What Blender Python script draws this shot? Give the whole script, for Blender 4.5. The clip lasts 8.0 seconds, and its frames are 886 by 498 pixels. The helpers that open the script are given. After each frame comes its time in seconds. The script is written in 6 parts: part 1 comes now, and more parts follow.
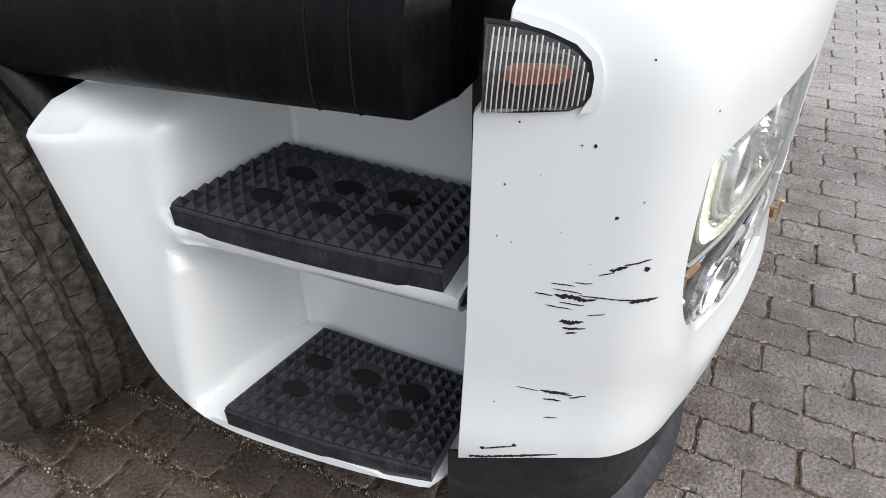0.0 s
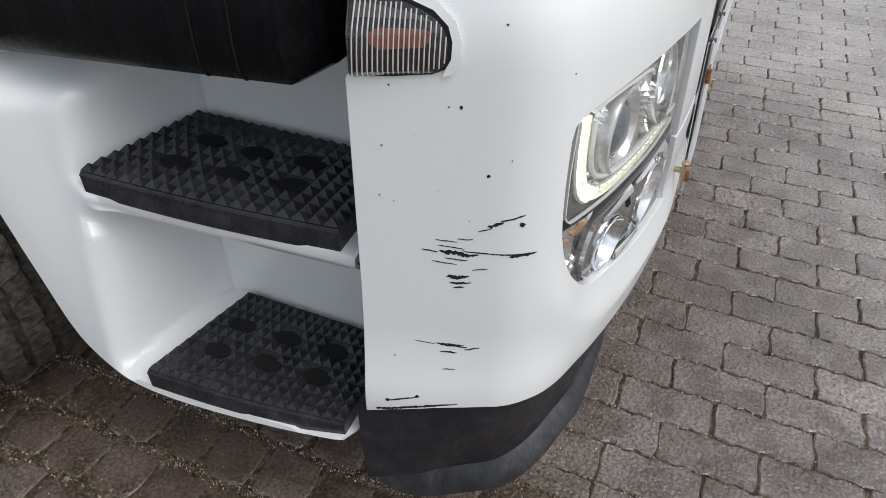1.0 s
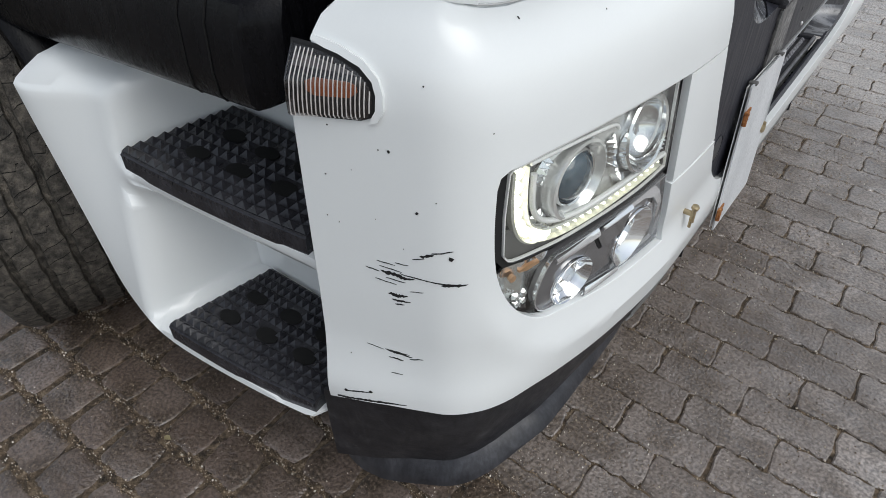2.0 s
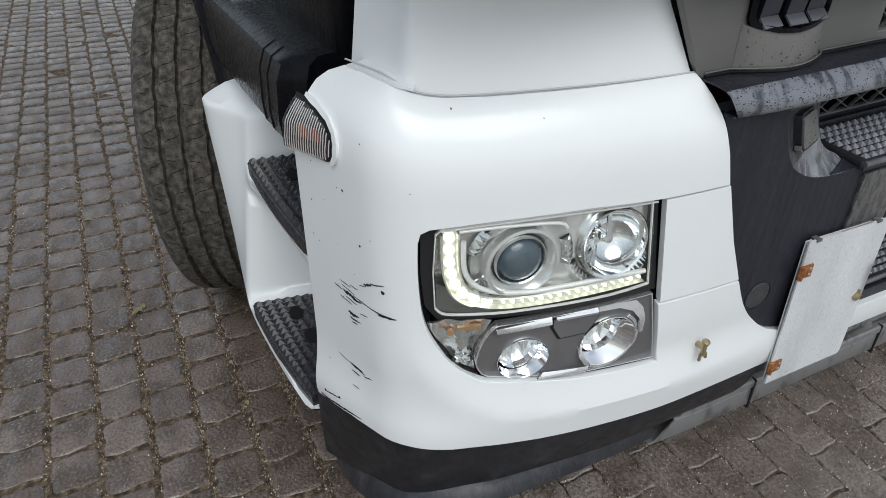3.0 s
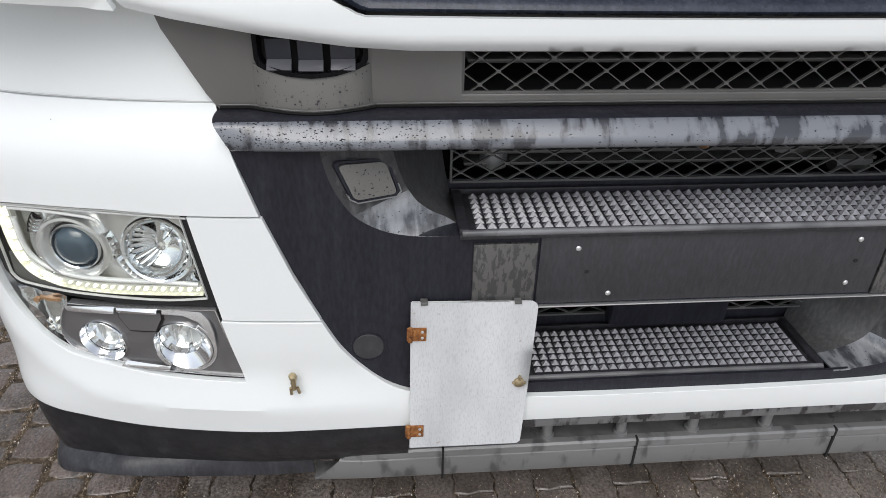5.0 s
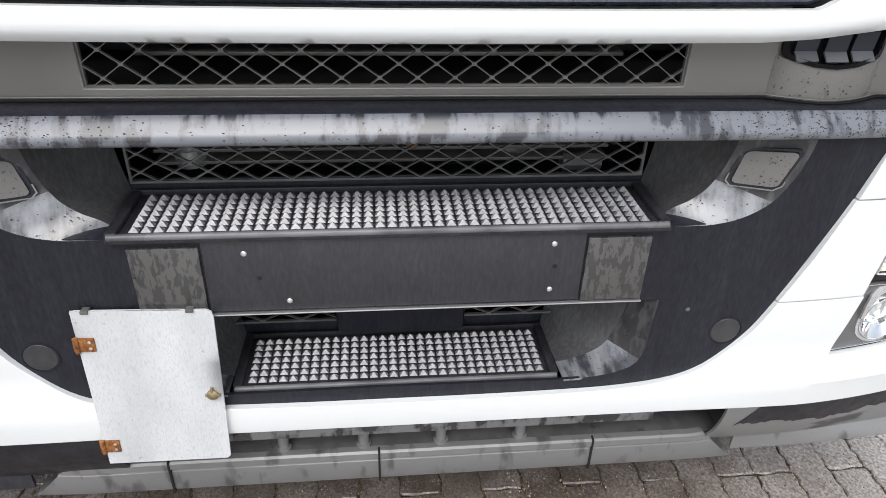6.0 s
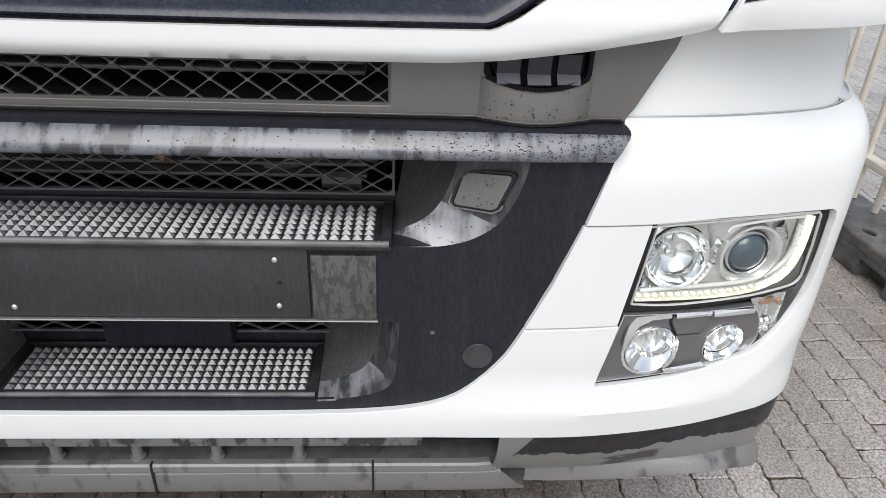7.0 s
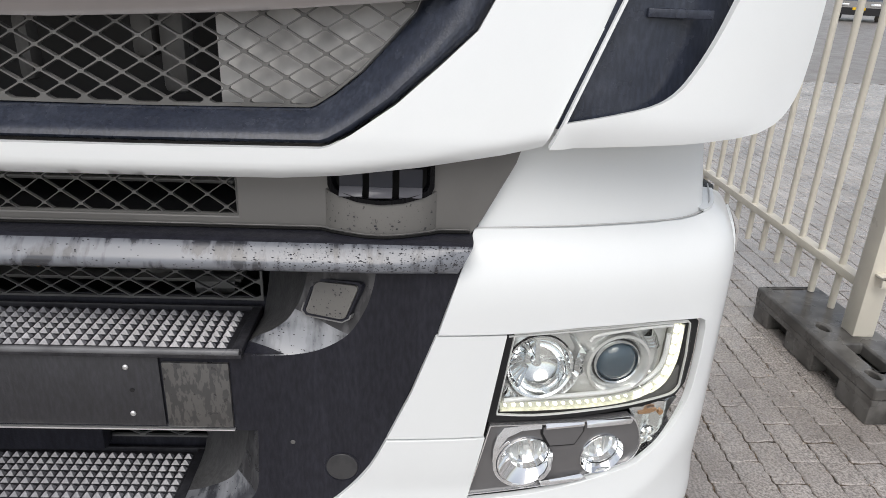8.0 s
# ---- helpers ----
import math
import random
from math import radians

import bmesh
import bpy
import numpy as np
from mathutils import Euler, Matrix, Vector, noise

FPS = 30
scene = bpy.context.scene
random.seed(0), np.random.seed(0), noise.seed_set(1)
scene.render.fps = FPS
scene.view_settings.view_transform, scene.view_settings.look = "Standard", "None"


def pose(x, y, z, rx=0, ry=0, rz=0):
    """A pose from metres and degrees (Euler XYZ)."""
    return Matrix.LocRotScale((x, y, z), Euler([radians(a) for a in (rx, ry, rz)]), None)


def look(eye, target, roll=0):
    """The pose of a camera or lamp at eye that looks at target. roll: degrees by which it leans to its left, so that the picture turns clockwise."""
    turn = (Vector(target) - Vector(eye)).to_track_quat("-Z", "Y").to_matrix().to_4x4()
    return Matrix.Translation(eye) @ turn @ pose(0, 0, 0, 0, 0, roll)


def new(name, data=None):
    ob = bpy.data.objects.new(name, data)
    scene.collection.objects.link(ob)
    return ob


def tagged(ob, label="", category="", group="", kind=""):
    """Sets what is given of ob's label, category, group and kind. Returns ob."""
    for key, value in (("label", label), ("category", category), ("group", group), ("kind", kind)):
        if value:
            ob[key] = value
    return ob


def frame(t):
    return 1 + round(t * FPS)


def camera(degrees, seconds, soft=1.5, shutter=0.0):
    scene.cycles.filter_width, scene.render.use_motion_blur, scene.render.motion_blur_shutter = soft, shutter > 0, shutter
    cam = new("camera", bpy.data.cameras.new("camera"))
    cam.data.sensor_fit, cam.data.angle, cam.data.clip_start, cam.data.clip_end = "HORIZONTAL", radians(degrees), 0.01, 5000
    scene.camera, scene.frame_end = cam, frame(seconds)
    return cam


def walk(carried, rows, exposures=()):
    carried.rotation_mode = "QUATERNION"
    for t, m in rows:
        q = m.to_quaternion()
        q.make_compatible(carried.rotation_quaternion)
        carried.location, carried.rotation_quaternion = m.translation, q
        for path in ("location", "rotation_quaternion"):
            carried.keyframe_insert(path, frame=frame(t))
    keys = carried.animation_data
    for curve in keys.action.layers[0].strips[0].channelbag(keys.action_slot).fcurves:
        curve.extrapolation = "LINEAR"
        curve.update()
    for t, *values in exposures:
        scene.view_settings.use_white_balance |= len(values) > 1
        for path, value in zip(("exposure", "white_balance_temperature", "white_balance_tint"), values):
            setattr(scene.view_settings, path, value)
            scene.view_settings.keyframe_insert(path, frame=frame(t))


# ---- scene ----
cam = camera(66.1, 8.0, 0.6)
EXPOSURES = [(0.0, 0.80, 6580, 10.2), (0.5, 0.48, 6550, 10), (1.2, 0.44, 6550, 10), (2.3, 0.31, 6370, 7), (4.0, 0.31, 6350, 6.5), (5.3, 0.60, 6550, 10), (5.6, 0.68, 6550, 10), (6.0, 0.88, 6550, 10), (6.5, 0.99, 6550, 10), (7.0, 0.65, 6600, 10.5), (7.5, 0.61, 6680, 10.5), (8.0, 0.50, 6660, 10.5)]
PATH = [
    (0, (-0.069, -1.805, 1.202), (-0.783, -0.375, 0.0), -1.1),
    (0.5, (0.006, -1.803, 1.197), (-0.643, -0.382, -0.051), -0.8),
    (1, (0.035, -1.804, 1.211), (-0.592, -0.384, -0.049), -0.2),
    (1.2, (0.047, -1.798, 1.226), (-0.578, -0.384, -0.043), -0.2),
    (2.3, (0.325, -1.667, 1.332), (-0.759, -0.604, 0.03), -0.9),
    (2.5, (0.39, -1.64, 1.345), (-0.81, -0.651, 0.087), -0.6),
    (3, (0.601, -1.485, 1.351), (-0.896, -0.761, 0.239), -0.2),
    (3.5, (0.761, -1.313, 1.344), (-0.842, -0.87, 0.234), 0.2),
    (4, (0.813, -1.068, 1.358), (-0.834, -0.761, 0.267), 0.6),
    (4.2, (0.837, -0.975, 1.364), (-0.826, -0.705, 0.286), 0.8),
    (5.3, (0.92, -0.397, 1.363), (-0.794, -0.245, 0.344), 1.3),
    (5.5, (0.912, -0.313, 1.357), (-0.791, -0.143, 0.321), 1.5),
    (5.8, (0.896, -0.145, 1.352), (-0.804, 0.055, 0.316), 1.7),
    (6, (0.894, -0.033, 1.352), (-0.808, 0.159, 0.319), 1.8),
    (6.5, (0.907, 0.201, 1.342), (-0.831, 0.391, 0.371), 2.2),
    (7, (0.929, 0.451, 1.351), (-0.818, 0.559, 0.383), 2.4),
    (7.5, (0.936, 0.595, 1.348), (-0.825, 0.701, 0.406), 2.2),
    (8, (0.919, 0.695, 1.398), (-0.932, 0.77, 0.645), 2.3),
]
walk(cam, [(t, look(eye, target, roll)) for t, eye, target, roll in PATH], EXPOSURES)

# ---- world and light: a bright overcast day ----
world = bpy.data.worlds.new("overcast_sky")
scene.world = world
world.use_nodes = True
wn, wl = world.node_tree.nodes, world.node_tree.links
wn.clear()
sky = wn.new("ShaderNodeTexSky")
sky.sky_type = "NISHITA"
sky.sun_disc = False
sky.sun_elevation, sky.sun_rotation = radians(54), radians(102)
sky.air_density, sky.dust_density, sky.ozone_density = 1.0, 2.0, 1.0
cloud = wn.new("ShaderNodeHueSaturation")
cloud.inputs["Saturation"].default_value = 0.42
back = wn.new("ShaderNodeBackground")
back.inputs["Strength"].default_value = 0.12
wout = wn.new("ShaderNodeOutputWorld")
wl.new(sky.outputs[0], cloud.inputs["Color"])
wl.new(cloud.outputs[0], back.inputs["Color"])
wl.new(back.outputs[0], wout.inputs["Surface"])

sun_data = bpy.data.lights.new("sun", "SUN")
sun_data.energy, sun_data.angle, sun_data.color = 1.0, radians(50), (1.0, 0.99, 0.965)
sun = new("sun", sun_data)
sun.matrix_world = look((4.2, -0.9, 6.0), (0, 0, 0))


# ---- materials ----
def material(name, color, rough=0.5, metal=0.0, coat=0.0, ior=1.45):
    """A material with its principled node, to be refined by the helpers below."""
    m = bpy.data.materials.new(name)
    m.use_nodes = True
    b = m.node_tree.nodes["Principled BSDF"]
    b.inputs["Base Color"].default_value = (*color, 1)
    b.inputs["Roughness"].default_value = rough
    b.inputs["Metallic"].default_value = metal
    b.inputs["Coat Weight"].default_value = coat
    b.inputs["Coat Roughness"].default_value = 0.06
    b.inputs["IOR"].default_value = ior
    return m


def grain(m, scale, detail=4.0, stretch=(1, 1, 1), kind="ShaderNodeTexNoise"):
    """A noise over the place's own coordinates."""
    n, l = m.node_tree.nodes, m.node_tree.links
    geo, mapping, tex = n.new("ShaderNodeNewGeometry"), n.new("ShaderNodeMapping"), n.new(kind)
    mapping.inputs["Scale"].default_value = stretch
    tex.inputs["Scale"].default_value = scale
    if "Detail" in tex.inputs:
        tex.inputs["Detail"].default_value = detail
    l.new(geo.outputs["Position"], mapping.inputs["Vector"])
    l.new(mapping.outputs[0], tex.inputs["Vector"])
    return tex


def ramp(m, value, stops):
    """A colour ramp over a value: stops of (place, grey or colour)."""
    r = m.node_tree.nodes.new("ShaderNodeValToRGB")
    while len(r.color_ramp.elements) < len(stops):
        r.color_ramp.elements.new(0.5)
    for e, (p, c) in zip(r.color_ramp.elements, stops):
        e.position = p
        e.color = (c, c, c, 1) if isinstance(c, float) else (*c, 1)
    m.node_tree.links.new(value, r.inputs[0])
    return r.outputs[0]


def mix(m, fac, a, b, blend="MIX"):
    """Mix two colours or sockets."""
    x = m.node_tree.nodes.new("ShaderNodeMix")
    x.data_type, x.blend_type = "RGBA", blend
    for socket, value in ((x.inputs["Factor"], fac), (x.inputs["A"], a), (x.inputs["B"], b)):
        if isinstance(value, bpy.types.NodeSocket):
            m.node_tree.links.new(value, socket)
        elif isinstance(value, float):
            socket.default_value = value
        else:
            socket.default_value = (*value, 1)
    return x.outputs["Result"]


def into(m, name, value):
    m.node_tree.links.new(value, m.node_tree.nodes["Principled BSDF"].inputs[name])


def bump(m, value, strength, distance=0.002):
    b = m.node_tree.nodes.new("ShaderNodeBump")
    b.inputs["Strength"].default_value, b.inputs["Distance"].default_value = strength, distance
    m.node_tree.links.new(value, b.inputs["Height"])
    into(m, "Normal", b.outputs[0])


def socket_x(m, tex, a, b, name="Fac"):
    """Map a texture's value straight into the range a to b."""
    r = m.node_tree.nodes.new("ShaderNodeMapRange")
    r.inputs["From Min"].default_value, r.inputs["From Max"].default_value = 0.3, 0.7
    r.inputs["To Min"].default_value, r.inputs["To Max"].default_value = a, b
    m.node_tree.links.new(tex.outputs[0], r.inputs["Value"])
    return r.outputs[0]


def white_paint():
    m = material("white_paint", (0.79, 0.81, 0.81), 0.3, coat=0.5)
    film = grain(m, 3.0, 2.0, (1, 1, 0.4))
    dust = ramp(m, film.outputs[0], [(0.3, (0.80, 0.822, 0.822)), (0.75, (0.822, 0.846, 0.849))])
    spots = grain(m, 38.0, kind="ShaderNodeTexVoronoi")
    pick = grain(m, 9.0, 1.0)
    near = ramp(m, spots.outputs["Distance"], [(0.025, 1.0), (0.045, 0.0)])
    few = ramp(m, pick.outputs[0], [(0.64, 0.0), (0.70, 0.6)])
    both = mix(m, 1.0, near, few, "MULTIPLY")
    fine = mix(m, 1.0, dust, ramp(m, grain(m, 420.0, 3.0).outputs[0], [(0.3, 0.99), (0.7, 1.0)]), "MULTIPLY")
    smear = mix(m, 1.0, fine, ramp(m, grain(m, 22.0, 6.0, (1, 1, 0.5)).outputs[0], [(0.3, 0.992), (0.7, 1.0)]), "MULTIPLY")
    into(m, "Base Color", mix(m, both, smear, (0.10, 0.09, 0.07)))
    into(m, "Roughness", socket_x(m, grain(m, 14.0, 2.0), 0.28, 0.32))
    return m


def wet_plastic(name, color, light, lo, hi, streak=(9, 9, 1.2), mark=0.5):
    """Weathered dark plastic with faded streaks and damp patches."""
    m = material(name, color, 0.45)
    run = grain(m, 5.0, 6.0, streak)
    fine = grain(m, 300.0, 5.0)
    tone = ramp(m, run.outputs[0], [(0.4, color), (0.62, tuple(c + (d - c) * mark for c, d in zip(color, light))), (0.8, light)])
    dust = ramp(m, grain(m, 170.0, 6.0, (1, 1, 0.3)).outputs[0], [(0.36, 0.8), (0.5, 1.0), (0.66, 1.25)])
    into(m, "Base Color", mix(m, 1.0, tone, dust, "MULTIPLY"))
    into(m, "Roughness", socket_x(m, grain(m, 11.0, 5.0, streak), lo, hi))
    bump(m, fine.outputs[0], 0.4, 0.0009)
    return m


def wet_film(m, weight, rough):
    """A film of water over a surface."""
    b = m.node_tree.nodes["Principled BSDF"]
    b.inputs["Coat Weight"].default_value, b.inputs["Coat Roughness"].default_value, b.inputs["Coat IOR"].default_value = weight, rough, 1.8


def damp_bar(low=(0.125, 0.129, 0.137), mid=(0.20, 0.207, 0.218), high=(0.275, 0.284, 0.298), cut=0.5, soft=1.0):
    """Grey weathered plastic with a film of drying water in patches."""
    m = material("damp_plastic", (0.05, 0.05, 0.055), 0.3)
    runs, blots = grain(m, 34.0, 9.0, (0.3, 1.5, 0.4)), grain(m, 11.0, 8.0, (1, 1, 1.6))
    patch = mix(m, 0.55, runs.outputs[0], blots.outputs[0])
    hard = ramp(m, patch, [(cut - 0.045 * soft, low), (cut - 0.015 * soft, mid), (cut + 0.05 * soft, high)])
    spots = grain(m, 62.0, kind="ShaderNodeTexVoronoi")
    wet = ramp(m, spots.outputs["Distance"], [(0.19, 0.15), (0.25, 1.0)])
    pick = ramp(m, grain(m, 13.0, 3.0).outputs[0], [(0.42, 0.0), (0.5, 1.0)])
    into(m, "Base Color", mix(m, 1.0, hard, mix(m, pick, (1.0, 1.0, 1.0), wet), "MULTIPLY"))
    r = ramp(m, patch, [(cut - 0.04, 0.2), (cut + 0.02, 0.4)])
    into(m, "Roughness", r)
    wet_film(m, 0.5, 0.24)
    drops = grain(m, 62.0, kind="ShaderNodeTexVoronoi")
    bump(m, ramp(m, drops.outputs["Distance"], [(0.14, 1.0), (0.30, 0.0)]), 0.6, 0.0022)
    b = m.node_tree.nodes["Principled BSDF"]
    m.node_tree.links.new(b.inputs["Normal"].links[0].from_socket, b.inputs["Coat Normal"])
    return m


def dirty_grey(name, color, dark, scale=14.0, rough=0.5, stretch=(1, 1, 0.7), edge=0.16, cut=0.5):
    m = material(name, color, rough)
    patch = grain(m, scale, 6.0, stretch)
    into(m, "Base Color", ramp(m, patch.outputs[0], [(cut - edge / 2, color), (cut + edge / 2, dark)]))
    into(m, "Roughness", socket_x(m, grain(m, scale * 0.7, 4.0), rough - 0.15, rough + 0.15))
    bump(m, grain(m, 300.0, 2.0).outputs[0], 0.2, 0.0006)
    return m


def rubber():
    m = material("tyre_rubber", (0.03, 0.03, 0.03), 0.75)
    dust = grain(m, 60.0, 9.0)
    into(m, "Base Color", ramp(m, dust.outputs[0], [(0.33, (0.030, 0.027, 0.024)), (0.52, (0.085, 0.076, 0.065)), (0.68, (0.15, 0.132, 0.11))]))
    bump(m, mix(m, 0.5, grain(m, 90.0, 5.0).outputs[0], grain(m, 230.0, kind="ShaderNodeTexVoronoi").outputs["Distance"]), 1.0, 0.005)
    return m


def stone(name, tones, wet, paler=None):
    """A concrete paver: tone by the stone, grit, worn and damp patches; paler tones away from the wet end of the yard,
    with some shade and sheen painted in.
    """
    m = material(name, tones[0], 0.7)
    n, l = m.node_tree.nodes, m.node_tree.links
    info = n.new("ShaderNodeObjectInfo")
    geo = n.new("ShaderNodeNewGeometry")
    add = n.new("ShaderNodeMath")
    add.operation = "ADD"
    l.new(info.outputs["Random"], add.inputs[0])
    l.new(geo.outputs["Random Per Island"], add.inputs[1])
    fract = n.new("ShaderNodeMath")
    fract.operation = "FRACT"
    l.new(add.outputs[0], fract.inputs[0])
    tone = ramp(m, fract.outputs[0], [(0.0, tones[0]), (0.5, tones[1]), (1.0, tones[2])])
    dry_lit = None
    if paler:
        # wet and dirty by the front with the truck's shade painted in, drier out in the yard and past the far corner,
        # with a ragged edge
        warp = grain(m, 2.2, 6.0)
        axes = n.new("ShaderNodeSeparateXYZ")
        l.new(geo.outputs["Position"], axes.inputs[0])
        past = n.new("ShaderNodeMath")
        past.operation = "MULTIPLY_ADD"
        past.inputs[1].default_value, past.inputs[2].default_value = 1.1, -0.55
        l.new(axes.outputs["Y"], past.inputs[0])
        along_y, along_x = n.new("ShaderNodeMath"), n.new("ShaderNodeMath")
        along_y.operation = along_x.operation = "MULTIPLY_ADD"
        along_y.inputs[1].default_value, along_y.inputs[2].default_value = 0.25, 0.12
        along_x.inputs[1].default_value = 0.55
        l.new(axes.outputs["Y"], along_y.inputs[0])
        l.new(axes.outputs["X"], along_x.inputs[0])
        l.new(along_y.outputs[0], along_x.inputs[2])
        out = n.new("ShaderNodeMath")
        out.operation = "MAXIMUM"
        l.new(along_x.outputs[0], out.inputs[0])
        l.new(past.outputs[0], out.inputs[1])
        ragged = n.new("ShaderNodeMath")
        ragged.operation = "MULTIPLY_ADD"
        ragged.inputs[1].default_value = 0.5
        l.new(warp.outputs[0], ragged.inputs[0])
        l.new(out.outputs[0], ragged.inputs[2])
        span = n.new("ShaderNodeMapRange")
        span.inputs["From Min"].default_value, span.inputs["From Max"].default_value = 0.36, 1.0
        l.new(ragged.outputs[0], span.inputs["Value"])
        dry_lit = span.outputs[0]
        # the paler far tone also holds sky sheen off the wet stones
        tone = mix(m, dry_lit, tone, ramp(m, fract.outputs[0], [(0.0, paler[0]), (0.5, paler[1]), (1.0, paler[2])]))
    grit = grain(m, 135.0, 5.0)
    gritty = mix(m, 0.85, tone, ramp(m, grit.outputs[0], [(0.34, 0.42), (0.66, 1.32)]), "MULTIPLY")
    chips = grain(m, 105.0, kind="ShaderNodeTexVoronoi")
    pick = grain(m, 45.0, 2.0)
    near = ramp(m, chips.outputs["Distance"], [(0.13, 1.0), (0.19, 0.0)])
    few = ramp(m, pick.outputs[0], [(0.42, 0.0), (0.58, 0.8)])
    speck = mix(m, mix(m, 1.0, near, few, "MULTIPLY"), gritty, (0.62, 0.58, 0.53))
    pits = grain(m, 62.0, kind="ShaderNodeTexVoronoi")
    speck = mix(m, ramp(m, pits.outputs["Distance"], [(0.12, 0.8), (0.2, 0.0)]), speck, tuple(0.2 * c for c in tones[0]))
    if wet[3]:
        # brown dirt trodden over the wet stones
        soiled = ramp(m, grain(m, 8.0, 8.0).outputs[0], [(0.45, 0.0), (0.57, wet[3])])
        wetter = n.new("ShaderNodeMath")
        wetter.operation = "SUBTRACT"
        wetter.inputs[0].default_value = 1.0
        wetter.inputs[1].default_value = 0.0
        if dry_lit:
            l.new(dry_lit, wetter.inputs[1])
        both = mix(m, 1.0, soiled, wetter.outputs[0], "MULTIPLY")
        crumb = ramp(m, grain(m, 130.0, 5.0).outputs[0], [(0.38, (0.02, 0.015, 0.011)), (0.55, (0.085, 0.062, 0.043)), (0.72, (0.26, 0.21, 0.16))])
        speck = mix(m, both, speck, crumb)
    stain = grain(m, 1.7, 6.0)
    into(m, "Base Color", mix(m, ramp(m, stain.outputs[0], [(0.35, 0.0), (0.7, 0.55)]), speck, tuple(0.7 * c for c in tones[0])))
    into(m, "Roughness", socket_x(m, grain(m, 2.6, 5.0), wet[0], wet[1]))
    film = grain(m, 11.0, 4.0, (1.0, 2.2, 1.0))
    into(m, "Coat Weight", ramp(m, film.outputs[0], [(0.42, wet[2] * 0.25), (0.6, wet[2])]))
    m.node_tree.nodes["Principled BSDF"].inputs["Coat Roughness"].default_value = 0.2
    m.node_tree.nodes["Principled BSDF"].inputs["Coat IOR"].default_value = 1.7
    height = mix(m, 0.45, grit.outputs[0], grain(m, 60.0, 3.0).outputs[0])
    bump(m, height, 1.0, 0.0055)
    b = m.node_tree.nodes["Principled BSDF"]
    l.new(b.inputs["Normal"].links[0].from_socket, b.inputs["Coat Normal"])
    return m


def soil():
    m = material("joint_sand", (0.10, 0.075, 0.05), 0.9)
    a = grain(m, 55.0, 8.0)
    sand = ramp(m, a.outputs[0], [(0.32, (0.022, 0.017, 0.012)), (0.48, (0.075, 0.054, 0.036)), (0.60, (0.15, 0.11, 0.073)), (0.76, (0.28, 0.22, 0.16))])
    into(m, "Base Color", sand)
    bump(m, grain(m, 260.0, 3.0).outputs[0], 0.9, 0.006)
    return m


def glass(name, tint, rough=0.02, base=0.035):
    """A thin clear cover: mostly see-through, with a gloss that grows at a slant."""
    m = bpy.data.materials.new(name)
    m.use_nodes = True
    n, l = m.node_tree.nodes, m.node_tree.links
    n.clear()
    out, mixer, clear, gloss, fresnel = (n.new(k) for k in ("ShaderNodeOutputMaterial", "ShaderNodeMixShader", "ShaderNodeBsdfTransparent", "ShaderNodeBsdfGlossy", "ShaderNodeLayerWeight"))
    clear.inputs[0].default_value = (*tint, 1)
    gloss.inputs["Roughness"].default_value = rough
    fresnel.inputs["Blend"].default_value = 0.5
    power, scaled = n.new("ShaderNodeMath"), n.new("ShaderNodeMath")
    power.operation, scaled.operation = "POWER", "MULTIPLY_ADD"
    power.inputs[1].default_value, scaled.inputs[1].default_value, scaled.inputs[2].default_value = 4.0, 0.8, base
    l.new(fresnel.outputs["Facing"], power.inputs[0])
    l.new(power.outputs[0], scaled.inputs[0])
    l.new(scaled.outputs[0], mixer.inputs[0])
    l.new(clear.outputs[0], mixer.inputs[1])
    l.new(gloss.outputs[0], mixer.inputs[2])
    l.new(mixer.outputs[0], out.inputs["Surface"])
    return m


def glow(name, color, strength):
    m = material(name, color, 0.3)
    b = m.node_tree.nodes["Principled BSDF"]
    b.inputs["Emission Color"].default_value = (*color, 1)
    b.inputs["Emission Strength"].default_value = strength
    return m


def rust():
    m = material("rusty_steel", (0.2, 0.07, 0.02), 0.85)
    a = grain(m, 120.0, 5.0)
    into(m, "Base Color", ramp(m, a.outputs[0], [(0.3, (0.07, 0.025, 0.01)), (0.5, (0.24, 0.09, 0.025)), (0.75, (0.42, 0.2, 0.07))]))
    bump(m, a.outputs[0], 0.6, 0.002)
    return m


def flap_paint():
    m = material("stained_white_paint", (0.6, 0.6, 0.6), 0.4)
    a, b = grain(m, 420.0, 6.0, (1, 1, 0.3)), grain(m, 9.0, 6.0, (1, 1, 0.4))
    base = ramp(m, b.outputs[0], [(0.35, (0.53, 0.54, 0.555)), (0.65, (0.67, 0.682, 0.70))])
    dirt = ramp(m, a.outputs[0], [(0.48, 0.0), (0.74, 0.36)])
    rusty = ramp(m, grain(m, 90.0, 4.0).outputs[0], [(0.70, 0.0), (0.76, 0.5)])
    into(m, "Base Color", mix(m, rusty, mix(m, dirt, base, (0.30, 0.29, 0.275)), (0.26, 0.15, 0.08)))
    into(m, "Roughness", socket_x(m, a, 0.3, 0.55))
    return m


WHITE = white_paint()
TRIM = wet_plastic("black_plastic", (0.0165, 0.017, 0.0235), (0.027, 0.0275, 0.037), 0.36, 0.5, (9, 9, 0.7), 0.35)
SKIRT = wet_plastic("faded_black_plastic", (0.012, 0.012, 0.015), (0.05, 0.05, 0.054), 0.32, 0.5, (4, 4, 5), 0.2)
BAR = damp_bar((0.030, 0.032, 0.040), (0.075, 0.080, 0.095), (0.150, 0.160, 0.182), 0.478, 0.7)
TREAD = wet_plastic("step_plastic", (0.019, 0.019, 0.023), (0.04, 0.04, 0.046), 0.35, 0.55, (6, 6, 6))
